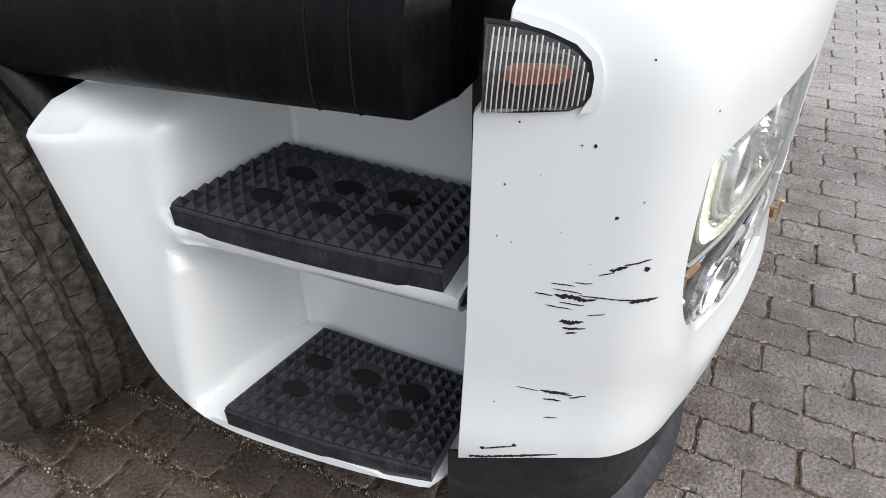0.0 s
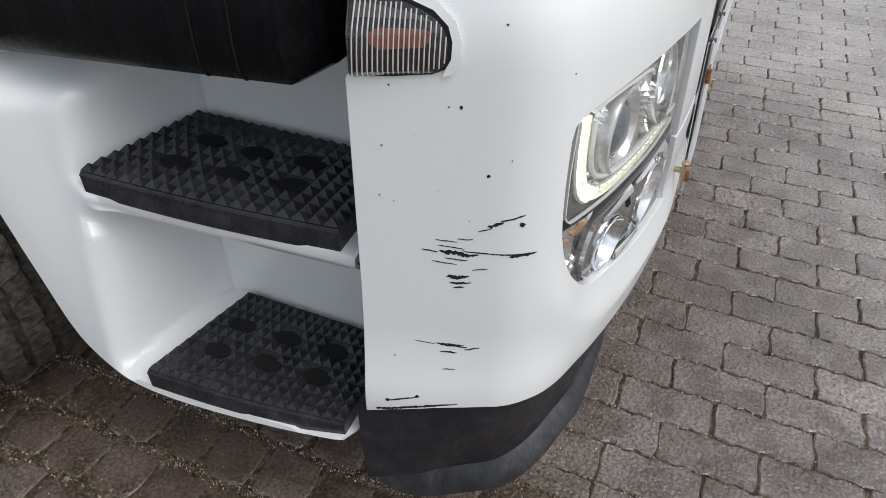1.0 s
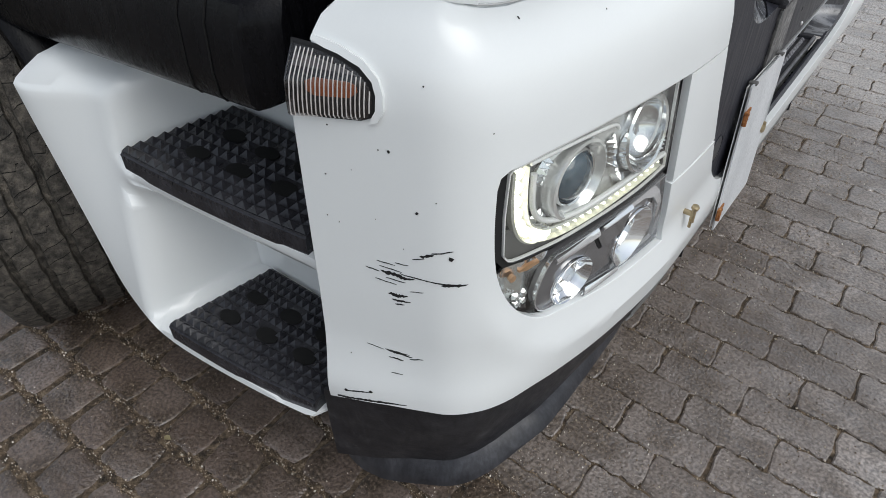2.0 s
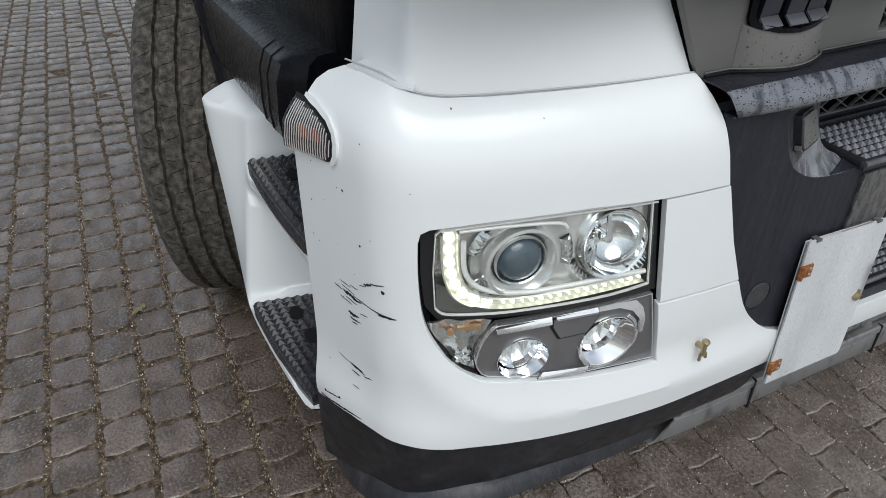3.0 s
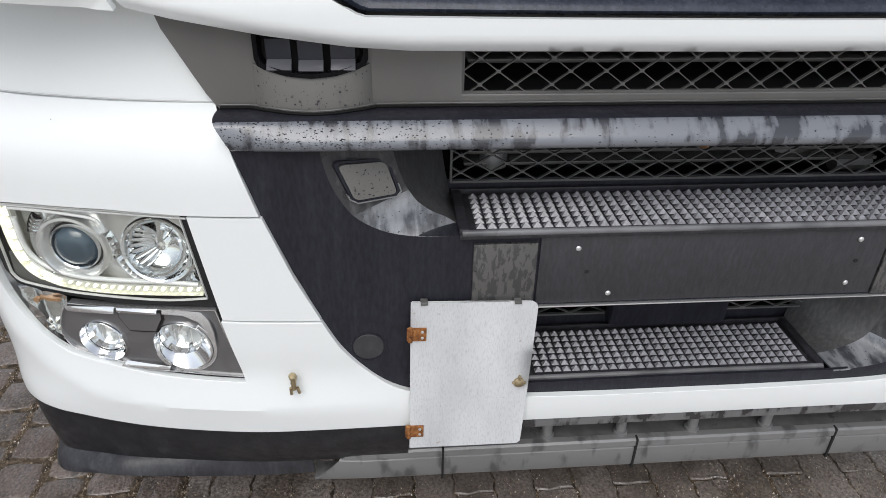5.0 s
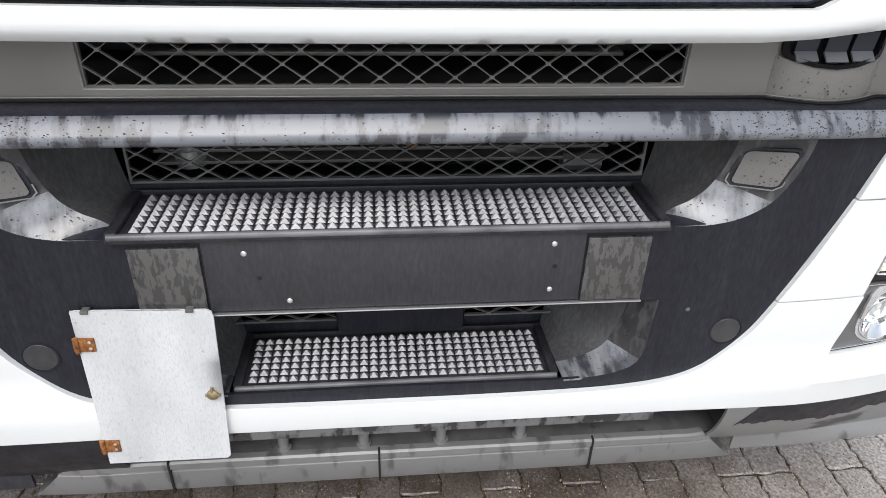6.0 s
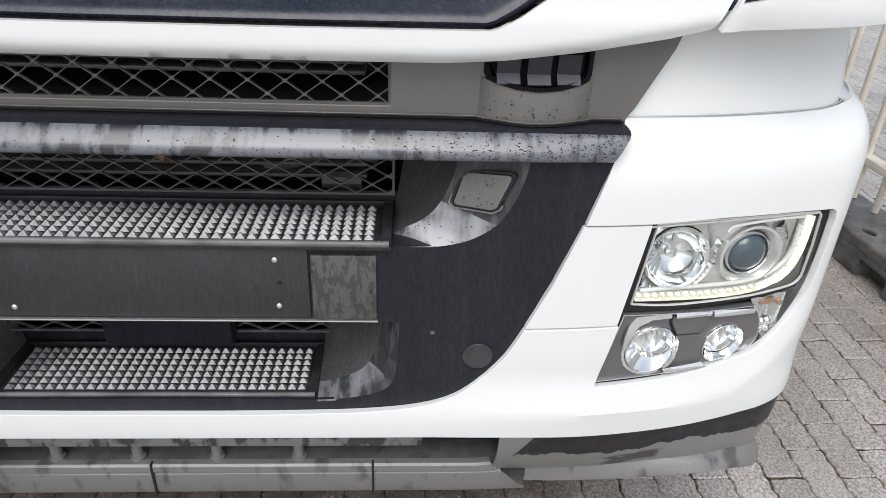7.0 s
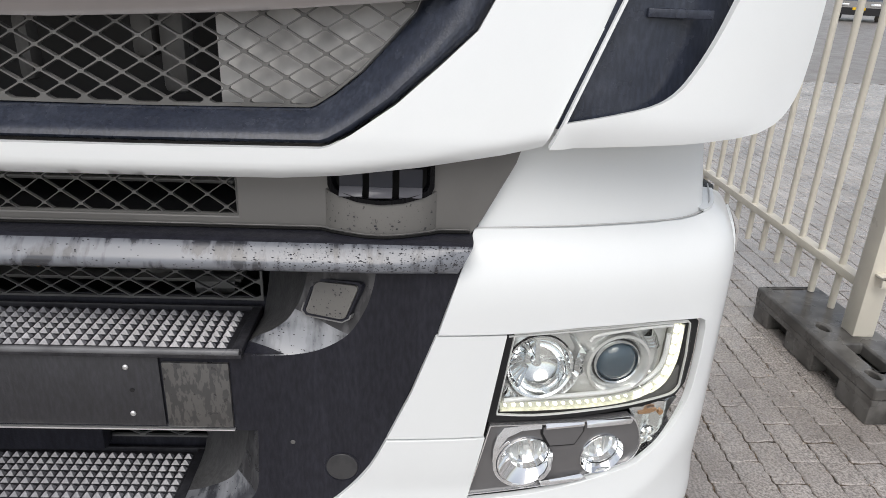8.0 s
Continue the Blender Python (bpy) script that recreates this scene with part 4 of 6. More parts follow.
def front_step(z, half, x0, x1, ny, border):
    bm = boxes((x0, x1 - 0.004, -half, half, z - 0.016, z - 0.008), (x0, x0 + 0.006, -half, half, z - 0.012, z + 0.001), (x0, x1 - 0.01, -half, -half + 0.016, z - 0.012, z), (x0, x1 - 0.01, half - 0.016, half, z - 0.012, z), bevel=0.0015)
    step = part("front_step", bm, TREAD, truck, "black plastic front step with pyramid studs")
    # pale studs on a black base that paints the shade between them
    part("studs", studded(x0 + 0.012, x1 - 0.022, -half + border, half - border, z - 0.008, 7, ny, 0.0072), GREYTREAD, step, "pale grey pyramid studs", 0)
    bm = bmesh.new()
    rod(bm, (x1 - 0.008, -half + 0.004, z - 0.006), (x1 - 0.008, half - 0.004, z - 0.006), 0.0055, 12)
    part("step_lip", bm, STEPLIP, step, "pale grey front lip")


front_step(0.848, 0.428, -0.150, 0.006, 44, 0.027)
front_step(0.517, 0.293, -0.185, -0.026, 30, 0.022)
part("step_riser", boxes((-0.165, -0.158, -0.45, 0.45, 0.81, 0.862), (-0.2, -0.193, -0.31, 0.31, 0.50, 0.535), bevel=0.002), TRIM, truck)
part("recess_grille", webbed(-0.152, [(-0.43, 0.857), (0.43, 0.857), (0.43, 0.985), (-0.43, 0.985)], 0.004, 0.0535, 0.032, 0.0042, -0.010, -0.0035), MESH, truck, "dark diamond mesh grille")
part("recess_grille", webbed(-0.165, [(-0.31, 0.555), (0.31, 0.555), (0.31, 0.695), (-0.31, 0.695)], 0.004, 0.072, 0.032, 0.004, 0.0, 0.0), MESH, truck, "dark diamond mesh grille")
part("tow_box", boxes((-0.165, -0.125, -0.112, 0.128, 0.548, 0.69), bevel=0.012), TRIM, truck, "black plastic box")
# black boards added behind the recesses paint their unlit depth
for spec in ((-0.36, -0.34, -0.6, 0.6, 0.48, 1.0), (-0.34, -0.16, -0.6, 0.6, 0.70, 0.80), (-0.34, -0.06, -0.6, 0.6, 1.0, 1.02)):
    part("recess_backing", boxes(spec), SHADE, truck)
bm = bmesh.new()
lathe([(0.0, 0), (0.026, 0.0), (0.026, 0.03), (0.012, 0.04), (0.0, 0.04)], axis((-0.22, -0.345, 0.862), (0, 0, 1)), 16, False, bm)
lathe([(0.0, 0), (0.024, 0.0), (0.024, 0.034), (0.0, 0.036)], axis((-0.22, -0.345, 0.905), (0, 0, 1)), 16, False, bm)
part("filter_can", bm, STEEL, truck, "pale metal canister behind the mesh")
bm = bmesh.new()
rod(bm, (-0.24, 0.20, 0.87), (-0.20, 0.33, 0.93), 0.016)
rod(bm, (-0.22, 0.24, 0.94), (-0.22, 0.40, 0.90), 0.013)
rod(bm, (-0.21, 0.30, 0.86), (-0.21, 0.37, 0.86), 0.018)
part("pipe", bm, LAMPGREY, truck, "pale metal pipes behind the mesh")
bm = bmesh.new()
rod(bm, (-0.2, 0.015, 0.915), (-0.19, 0.04, 0.905), 0.011)
part("pipe_joint", bm, AMBER, truck, "orange pipe joint behind the mesh")
for k in range(5):
    for z in (1.052 + 0.018 * k, 0.868 + 0.022 * k):
        part("cooler_fin", boxes((-0.26, -0.20, -0.40, 0.38, z, z + 0.006), bevel=0.001), GREY, truck, "dusty cooler fin behind the mesh")
for spec in ((-0.2, -0.15, 0.30, 0.34, 1.21, 1.33), (-0.22, -0.16, 0.255, 0.29, 1.26, 1.33), (-0.2, -0.16, 0.08, 0.105, 1.22, 1.32)):
    part("hose", boxes(spec, bevel=0.01), LAMPGREY, truck, "dusty fitting behind the mesh")

# number plate carrier, plain, with its rivets and side panels
carrier = part("plate_carrier", boxes((-0.013, -0.006, -0.296, 0.296, 0.701, 0.829), bevel=0.0015), CARRIER, truck, "plain black number plate carrier")
# bright strips paint the gloss along the carrier's lips
part("carrier_lip", boxes((-0.011, -0.003, -0.40, 0.406, 0.6935, 0.6960), (-0.009, -0.003, -0.415, 0.42, 0.8335, 0.8350), bevel=0.0008), STEEL, carrier, "lip with its gloss line painted bright")
for y, z in ((-0.234, 0.807), (-0.173, 0.718), (0.245, 0.810), (0.246, 0.724)):
    part("rivet", lathe([(0.0046, -0.001), (0.0046, 0.0015), (0.003, 0.003), (0.0, 0.0034)], axis((-0.006, y, z), (1, 0, 0)), 12), STEEL, carrier, "bright rivet")
for y, z in ((-0.215, 0.762), (0.250, 0.768)):
    # flat black discs paint the depth of two empty holes
    part("rivet_hole", lathe([(0.004, 0.0), (0.004, 0.0006), (0.0, 0.0006)], axis((-0.006, y, z), (1, 0, 0)), 12), SHADE, carrier)
for s in (-1, 1):
    panel = part("marker_panel", boxes((-0.013, -0.005, *sorted((s * 0.300, s * 0.404)), 0.699, 0.819), bevel=0.002), REFLECTOR, truck, "water-stained brown-grey marker panel")
for s in (-1, 1):
    cap = part("towing_cap", lathe([(0.0275, -0.004), (0.0275, 0.0), (0.0255, 0.002), (0.0, 0.003)], axis((-0.012, s * 0.577, 0.618), (1, 0, 0)), 28), CAPGREY, truck, "round dark grey cap")
    part("cap_ring", lathe([(0.0275, -0.002), (0.0285, 0.0022), (0.030, 0.0022), (0.0305, -0.002)], axis((-0.012, s * 0.577, 0.618), (1, 0, 0)), 28), TRIM, cap)
for y, z in ((0.497, 0.668),):
    part("trim_screw", lathe([(0.004, 0.0), (0.004, 0.002), (0.0, 0.0025)], axis((-0.0125, y, z), (1, 0, 0)), 10), LAMPGREY, truck)


# ---- lower skirt ----
RIDGE = [(0.62, 0.300, 0.056), (0.72, 0.302, 0.052), (0.95, 0.315, 0.034), (1.07, 0.322, 0.018), (1.16, 0.318, 0.017), (1.22, 0.304, 0.023), (1.29, 0.288, 0.021), (1.33, 0.279, 0.017), (1.38, 0.270, 0.006), (1.46, 0.262, -0.006)]
LOWEST = [(0.62, 0.258, 0.062), (0.72, 0.262, 0.056), (0.83, 0.270, 0.042), (0.95, 0.283, 0.020), (1.07, 0.296, -0.008), (1.15, 0.284, -0.007), (1.22, 0.259, 0.001), (1.28, 0.239, 0.004), (1.34, 0.219, 0.003), (1.38, 0.212, 0.001), (1.42, 0.218, 0.004), (1.46, 0.25, 0.010)]


def along(table, u, k):
    return float(np.interp(abs(u), [p[0] for p in table], [p[k] for p in table]))


def skirt_face(u, z):
    zr, dr = along(RIDGE, u, 1), along(RIDGE, u, 2)
    top_in = 0.008 - flare(u, 0.42)
    t = min(1.0, max(0.0, (0.445 - z) / (0.445 - zr)))
    # nearly upright wall, a little fuller half way down
    set_in = top_in + (dr - top_in) * t * t
    x, y = plan(u, set_in)
    return Vector((x, y, z))


def lip_face(u, z):
    zr, dr, zb, db = along(RIDGE, u, 1), along(RIDGE, u, 2), along(LOWEST, u, 1), along(LOWEST, u, 2)
    t = min(1.2, max(0.0, (zr - z) / max(0.02, zr - zb)))
    x, y = plan(u, dr + 0.004 + (db - dr - 0.004) * (t + 0.35 * math.sin(math.pi * min(1, t))) / 1.0 if t <= 1 else db + 0.02 * (t - 1))
    return Vector((x, y, z))


for s in (-1, 1):
    first = 0.51 if s < 0 else 0.63
    steps = [first + (1.45 - first) * k / 34 for k in range(35)] + [1.457]
    upper_edge = [(first, 0.437), (0.70, 0.440), (0.85, 0.439), (1.0, 0.440), (1.15, 0.447), (1.22, 0.455), (1.28, 0.458), (1.35, 0.456), (1.42, 0.447), (1.460, 0.440)]
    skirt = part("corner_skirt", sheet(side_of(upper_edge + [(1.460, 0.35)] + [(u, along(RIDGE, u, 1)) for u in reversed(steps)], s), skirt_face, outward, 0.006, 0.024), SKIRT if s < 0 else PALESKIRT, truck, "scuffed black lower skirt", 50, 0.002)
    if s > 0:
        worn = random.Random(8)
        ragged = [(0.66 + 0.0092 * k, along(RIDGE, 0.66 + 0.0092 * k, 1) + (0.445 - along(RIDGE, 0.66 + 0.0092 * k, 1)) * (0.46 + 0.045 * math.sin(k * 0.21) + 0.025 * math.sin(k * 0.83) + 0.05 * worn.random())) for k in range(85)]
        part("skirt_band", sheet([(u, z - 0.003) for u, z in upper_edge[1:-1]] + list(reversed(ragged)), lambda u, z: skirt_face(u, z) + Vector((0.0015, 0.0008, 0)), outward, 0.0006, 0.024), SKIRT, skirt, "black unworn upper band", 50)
    lip_steps = [0.70 + 0.025 * k for k in range(29)] + [1.415, 1.43]
    # same plastic as the skirt, faded and painted lighter for facing up
    part("skirt_lip", sheet(side_of([(u, along(RIDGE, u, 1) + 0.002) for u in lip_steps] + [(1.445, 0.258), (1.443, 0.24)] + [(u, along(LOWEST, u, 1)) for u in reversed(lip_steps)], s), lip_face, outward, 0.006, 0.015), LOWLIP if s < 0 else LIP, skirt, "faded grey lower lip, painted lighter as it faces up", 50, 0.0015)
part("skirt_strip", boxes((-0.05, -0.012, -0.485, 0.485, 0.405, 0.434), bevel=0.003), STAINED, truck, "stained dark strip under the bumper")
# near-black back board paints the shade under the bumper
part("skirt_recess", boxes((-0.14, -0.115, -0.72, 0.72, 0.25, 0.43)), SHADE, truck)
part("skirt_shelf", boxes((-0.12, -0.058, -0.66, 0.66, 0.312, 0.321), bevel=0.002), LAMPGREY, truck, "dirty grey shelf")
lip_bm = bmesh.new()
pts = [(-0.062, 0.3225), (-0.050, 0.321), (-0.046, 0.317), (-0.046, 0.303), (-0.053, 0.300), (-0.0535, 0.297), (-0.049, 0.294), (-0.048, 0.25), (-0.054, 0.240), (-0.10, 0.238)]
rows = []
for k in range(41):
    y = -0.70 + 1.40 * k / 40
    taper = max(0.0, abs(y) - 0.60) / 0.1
    rows.append([Vector((x - 0.004 * taper, y - math.copysign(0.075 * taper * max(0.0, z - 0.24) / 0.08, y), z)) for x, z in pts])
strip(lip_bm, rows)
part("spoiler_lip", thicken(lip_bm, 0.004, (1, 0, 0)), LIP, truck, "scuffed grey spoiler lip with dark stains")
for y in (-0.44, -0.04, 0.39):
    part("lip_joint", boxes((-0.06, -0.0445, y - 0.002, y + 0.002, 0.24, 0.322)), SHADE, truck)
for y in (-0.385, -0.225, -0.07, 0.083, 0.243):
    pin = part("skirt_pin", lathe([(0.011, 0.0), (0.010, 0.075), (0.0, 0.077)], axis((-0.070, y, 0.321), (0, 0, 1)), 14), LIP, truck, "grey peg")
    part("peg_foot", lathe([(0.015, 0.0), (0.015, 0.006), (0.011, 0.008)], axis((-0.070, y, 0.321), (0, 0, 1)), 14), LIP, pin)


# ---- headlights ----
def lamp_way(u, z):
    """The way a lamp at a place of the bumper faces: between the panel's own and straight ahead."""
    a, b = plan(u - 0.01, 0), plan(u + 0.01, 0)
    n = Vector((b[1] - a[1], a[0] - b[0], 0)).normalized()
    if n.x < 0:
        n = -n
    return (n * 0.55 + Vector((1, 0, 0.04)) * 0.45).normalized()


def ring0(u, z, r):
    return [(u + r * math.cos(2 * math.pi * k / 24), z + r * math.sin(2 * math.pi * k / 24)) for k in range(24)]


UPPER_LENS = smooth_line([(0.834, 0.721), (0.90, 0.714), (1.0, 0.713), (1.08, 0.714), (1.14, 0.719), (1.165, 0.725), (1.176, 0.738)], 3) + [(1.178, 0.80), (1.174, 0.862), (1.166, 0.870), (1.079, 0.875), (0.958, 0.877), (0.854, 0.874)]
for s in (-1, 1):
    lamp = part("headlight", sheet(side_of([(0.790, 0.549), (0.93, 0.554), (1.06, 0.574), (1.11, 0.590), (1.155, 0.63), (1.186, 0.68), (1.201, 0.74), (1.206, 0.80), (1.204, 0.872), (1.079, 0.886), (0.958, 0.888), (0.84, 0.885), (0.815, 0.69)], s), lambda u, z: face(u, z, 0.085), outward, 0.01, 0.05), SHADE, truck, "lit headlight cluster with clear lens")
    # black rim round the upper unit
    part("lens_rim", sheet(side_of([(0.817, 0.706), (1.0, 0.702), (1.12, 0.706), (1.172, 0.715), (1.190, 0.74), (1.196, 0.80), (1.194, 0.862), (1.182, 0.873), (1.079, 0.879), (0.958, 0.881), (0.845, 0.878)], s), lambda u, z: face(u, z, 0.014), outward, 0.03, 0.03, holes=[side_of(UPPER_LENS, s)]), SHADE, lamp, "black rubber rim", 40, 0.002)
    part("lens", sheet(side_of(UPPER_LENS, s), lambda u, z: face(u, z, 0.009 - 0.004 * math.sin(math.pi * min(1, max(0, (z - 0.71) / 0.16)))), outward, 0.003, 0.03), GLASS, lamp, "clear plastic lens").visible_shadow = False

    part("lamp_body", sheet(side_of([(0.822, 0.702), (1.0, 0.698), (1.14, 0.698), (1.172, 0.71), (1.178, 0.80), (1.172, 0.868), (0.958, 0.874), (0.842, 0.872)], s), lambda u, z: face(u, z, 0.034), outward, 0.004, 0.03, holes=[side_of([(p[0], p[1]) for p in ring0(1.047, 0.797, 0.04)], s), side_of(ring0(0.903, 0.806, 0.050), s)]), FACET, lamp, "moulded silver lamp body")
    part("lens_edge", sheet(side_of(UPPER_LENS, s), lambda u, z: face(u, z, 0.010), outward, 0.004, 0.02, holes=[side_of([(1.0 + (u - 1.0) * 0.990, 0.79 + (z - 0.79) * 0.974) for u, z in UPPER_LENS], s)]), SATIN, lamp, "pale lens edge")
    # silver bezel with openings for the two lamps
    proj, bowl = (1.047, 0.797), (0.903, 0.806)
    ring = lambda c, r, k=1.0: [(c[0] + r * math.cos(2 * math.pi * q / 28), c[1] + k * r * math.sin(2 * math.pi * q / 28)) for q in range(28)]
    bezel = [(0.838, 0.742), (0.95, 0.738), (1.05, 0.733), (1.09, 0.738), (1.118, 0.755), (1.132, 0.78), (1.136, 0.858), (1.05, 0.866), (0.95, 0.869), (0.852, 0.868)]
    part("bezel", sheet(side_of(bezel, s), lambda u, z: face(u, z, 0.027 + 0.004 * math.sin(60 * u)), outward, 0.004, 0.016, holes=[side_of(ring(proj, 0.047), s), side_of(ring(bowl, 0.0475), s)]), SILVER, lamp, "smooth silver bezel")
    part("lower_apron", sheet(side_of([(1.172, 0.775), (1.174, 0.735), (1.163, 0.724), (1.14, 0.718), (1.08, 0.714), (1.0, 0.7135), (1.0, 0.718), (1.07, 0.719), (1.105, 0.725), (1.138, 0.741), (1.158, 0.768)], s), lambda u, z: face(u, z, 0.017), outward, 0.004, 0.012), LAMPGREY, lamp, "grey corner of the lamp body")
    # narrow bright ridges: under the top edge, and along the inside of the running light
    for name, points, r in (("upper_ridge", [(1.140, 0.862), (1.07, 0.864), (1.0, 0.860), (0.985, 0.850)], 0.0028), ("upper_ridge", [(1.166, 0.8655), (1.07, 0.870), (0.958, 0.871), (0.845, 0.868)], 0.0018), ("inner_ridge", [(1.134, 0.846), (1.132, 0.80), (1.118, 0.772), (1.09, 0.756), (1.04, 0.7475), (0.98, 0.748), (0.90, 0.750), (0.845, 0.748)], 0.0042)):
        bm = bmesh.new()
        line = [face(s * u, z, 0.012) for u, z in smooth_line(points, 5)]
        for p, q in zip(line, line[1:]):
            rod(bm, p, q, r, 8)
        part(name, bm, SATIN, lamp, "pale silver ridge", 60)
    # projector: flared silver shroud, black gap, bright ring, dark blue lens
    c, w = face(s * proj[0], proj[1], 0.022), lamp_way(s * proj[0], proj[1])
    part("projector_shroud", lathe([(0.060, -0.016), (0.0595, 0.001), (0.0565, 0.009), (0.052, 0.010), (0.047, 0.004), (0.043, -0.006)], axis(c, w), 44), SILVER, lamp, "brushed silver shroud")
    part("projector_gap", lathe([(0.046, -0.006), (0.034, -0.008)], axis(c, w), 36), SHADE, lamp)
    part("projector_ring", lathe([(0.0405, -0.007), (0.0400, 0.001), (0.0385, 0.003), (0.0365, 0.001), (0.0358, -0.007)], axis(c, w), 44), CHROME, lamp, "bright ring round the lens")
    part("projector", lathe([(0.0358, -0.006), (0.034, -0.001), (0.028, 0.006), (0.018, 0.0105), (0.008, 0.012), (0.0, 0.0123)], axis(c, w), 36), LENSBLUE, lamp, "dark blue glass projector lens")
    part("projector_collar", lathe([(0.069, -0.026), (0.068, -0.012), (0.065, -0.006), (0.061, -0.012)], axis(face(s * (proj[0] + 0.010), proj[1] + 0.001, 0.022), w), 40), FACET, lamp, "outer silver collar")
    c, w = face(s * bowl[0], bowl[1], 0.022), lamp_way(s * bowl[0], bowl[1])
    w = (w + Vector((0, 0, 0.12))).normalized()
    part("reflector_bowl", lathe([(0.0575, -0.004), (0.057, 0.006), (0.0545, 0.009), (0.051, 0.007), (0.0495, -0.002), (0.045, -0.012), (0.036, -0.023), (0.023, -0.031), (0.010, -0.034), (0.0, -0.0345)], axis(c, w), 48), CHROME, lamp, "chrome reflector bowl", 20)
    part("bowl_collar", lathe([(0.072, -0.024), (0.071, -0.008), (0.067, -0.003), (0.062, -0.007), (0.058, -0.014)], axis(face(s * (bowl[0] + 0.008), bowl[1], 0.022), w), 40), SILVER, lamp, "pale silver collar")
    m = axis(c, w)
    bm = bmesh.new()
    lathe([(0.009, -0.034), (0.009, -0.014), (0.007, -0.010), (0.0, -0.009)], m, 16, False, bm)
    box(bm, -0.0035, 0.0035, 0.0, 0.049, -0.013, -0.010, m=m)
    part("bulb_shield", bm, CHROME, lamp, "chrome bulb shield")
    # standing flutes in the bowl, and fans of small prisms beside the lamps
    bm = bmesh.new()
    for k in range(9):
        a = radians(-52 + 13 * k)
        for r0, r1, lean in ((0.017, 0.046, 1),):
            p0, p1 = Vector((-r0 * math.cos(a), r0 * math.sin(a), -0.030)), Vector((-r1 * math.cos(a), r1 * math.sin(a), -0.008))
            side_way = Vector((math.sin(a), math.cos(a), 0)) * 0.0036
            top_edge = Vector((0, 0, 0.006))
            vs = [bm.verts.new(m @ v) for v in (p0 - side_way, p0 + side_way, p0 + top_edge, p1 - side_way, p1 + side_way, p1 + top_edge)]
            for ids in ((0, 1, 2), (3, 5, 4), (0, 2, 5, 3), (1, 4, 5, 2), (0, 3, 4, 1)):
                bm.faces.new([vs[i] for i in ids])
    part("reflector_flute", bm, CHROME, lamp, "", 0)
    bm = bmesh.new()
    for (cu, cz), r0, r1, a0, a1, count in ((proj, 0.062, 0.084, 200, 262, 8), (proj, 0.063, 0.080, -12, 28, 5), (bowl, 0.061, 0.085, 292, 340, 8), (bowl, 0.061, 0.078, 196, 240, 6), (proj, 0.063, 0.083, 135, 165, 5)):
        for k in range(count):
            a, step_by = radians(a0 + (a1 - a0) * k / count), radians((a1 - a0) / count)
            spots = []
            for r, ang, deep in ((r0, a, 0.023), (r1, a, 0.022), (r1, a + step_by, 0.022), (r0, a + step_by, 0.023), (r0 * 0.5 + r1 * 0.5, a + step_by / 2, 0.013)):
                u, z = cu - r * math.cos(ang), cz + r * math.sin(ang)
                spots.append(bm.verts.new(face(s * min(1.128, max(0.846, u)), min(0.862, max(0.746, z)), deep)))
            for i in range(4):
                if (spots[i].co - spots[(i + 1) % 4].co).length > 1e-5:
                    bm.faces.new((spots[i], spots[(i + 1) % 4], spots[4]))
    bmesh.ops.recalc_face_normals(bm, faces=bm.faces)
    tagged(part("prism_fan", bm, CHROME, lamp, "bright chrome prisms", 0), kind="stuff")

    # daytime running strip: guide and single lights
    path = smooth_line([(1.152, 0.858), (1.152, 0.820), (1.148, 0.785), (1.134, 0.754), (1.103, 0.736), (1.06, 0.729), (1.0, 0.728), (0.93, 0.731), (0.842, 0.735)], 8)
    bm, rows = bmesh.new(), []
    for k, (u, z) in enumerate(path):
        p0, p1 = path[max(0, k - 1)], path[min(len(path) - 1, k + 1)]
        t = Vector((p1[0] - p0[0], p1[1] - p0[1])).normalized()
        nn = Vector((-t.y, t.x))
        half = 0.0135 if k < 30 else 0.0105
        rows.append([face(s * (u + nn.x * h), z + nn.y * h, 0.018 + d) for h, d in ((-half, 0.006), (-half, -0.004), (-half * 0.8, -0.006), (-half * 0.7, 0.004), (half * 0.7, 0.004), (half * 0.8, -0.006), (half, -0.004), (half, 0.006))])
    strip(bm, rows)
    bmesh.ops.recalc_face_normals(bm, faces=bm.faces)
    guide = part("running_light", bm, GUIDE, lamp, "frosted daytime running light channel")
    total = [0.0]
    for p, q in zip(path, path[1:]):
        total.append(total[-1] + math.dist(p, q))
    spots = [0.008 + 0.0205 * k for k in range(8)] + [0.176 + 0.0148 * k for k in range(19)]
    for k, d in enumerate(q for q in spots if q < total[-1] - 0.006):
        u, z = float(np.interp(d, total, [p[0] for p in path])), float(np.interp(d, total, [p[1] for p in path]))
        r = 0.0078 if d < 0.16 else 0.0022 + 0.0014 * ((k * 7) % 5) / 4
        part("light_diode", lathe([(r, -0.002), (r * 0.9, 0.003), (r * 0.5, 0.005), (0.0, 0.0056)], axis(face(s * u, z, 0.019), lamp_way(s * u, z)), 10), LED, guide, "lit white diode")

    # lower unit: grey plate, two round lamps, chrome trims, amber turn light
    plate = [(0.793, 0.557), (0.93, 0.563), (1.0, 0.572), (1.06, 0.582), (1.092, 0.589)] + smooth_line([(1.103, 0.597), (1.1115, 0.614), (1.112, 0.634), (1.105, 0.660), (1.094, 0.681), (1.082, 0.693)], 3) + [(0.99, 0.696), (0.824, 0.702)]
    lower = part("lower_lamp_plate", sheet(side_of(plate, s), lambda u, z: face(u, z, 0.012), outward, 0.01, 0.025, holes=[side_of(ring((1.036, 0.617), 0.0405), s), side_of(ring((0.892, 0.621), 0.0485), s)]), PLATE, lamp, "glossy dark grey lamp plate", 40, 0.002)
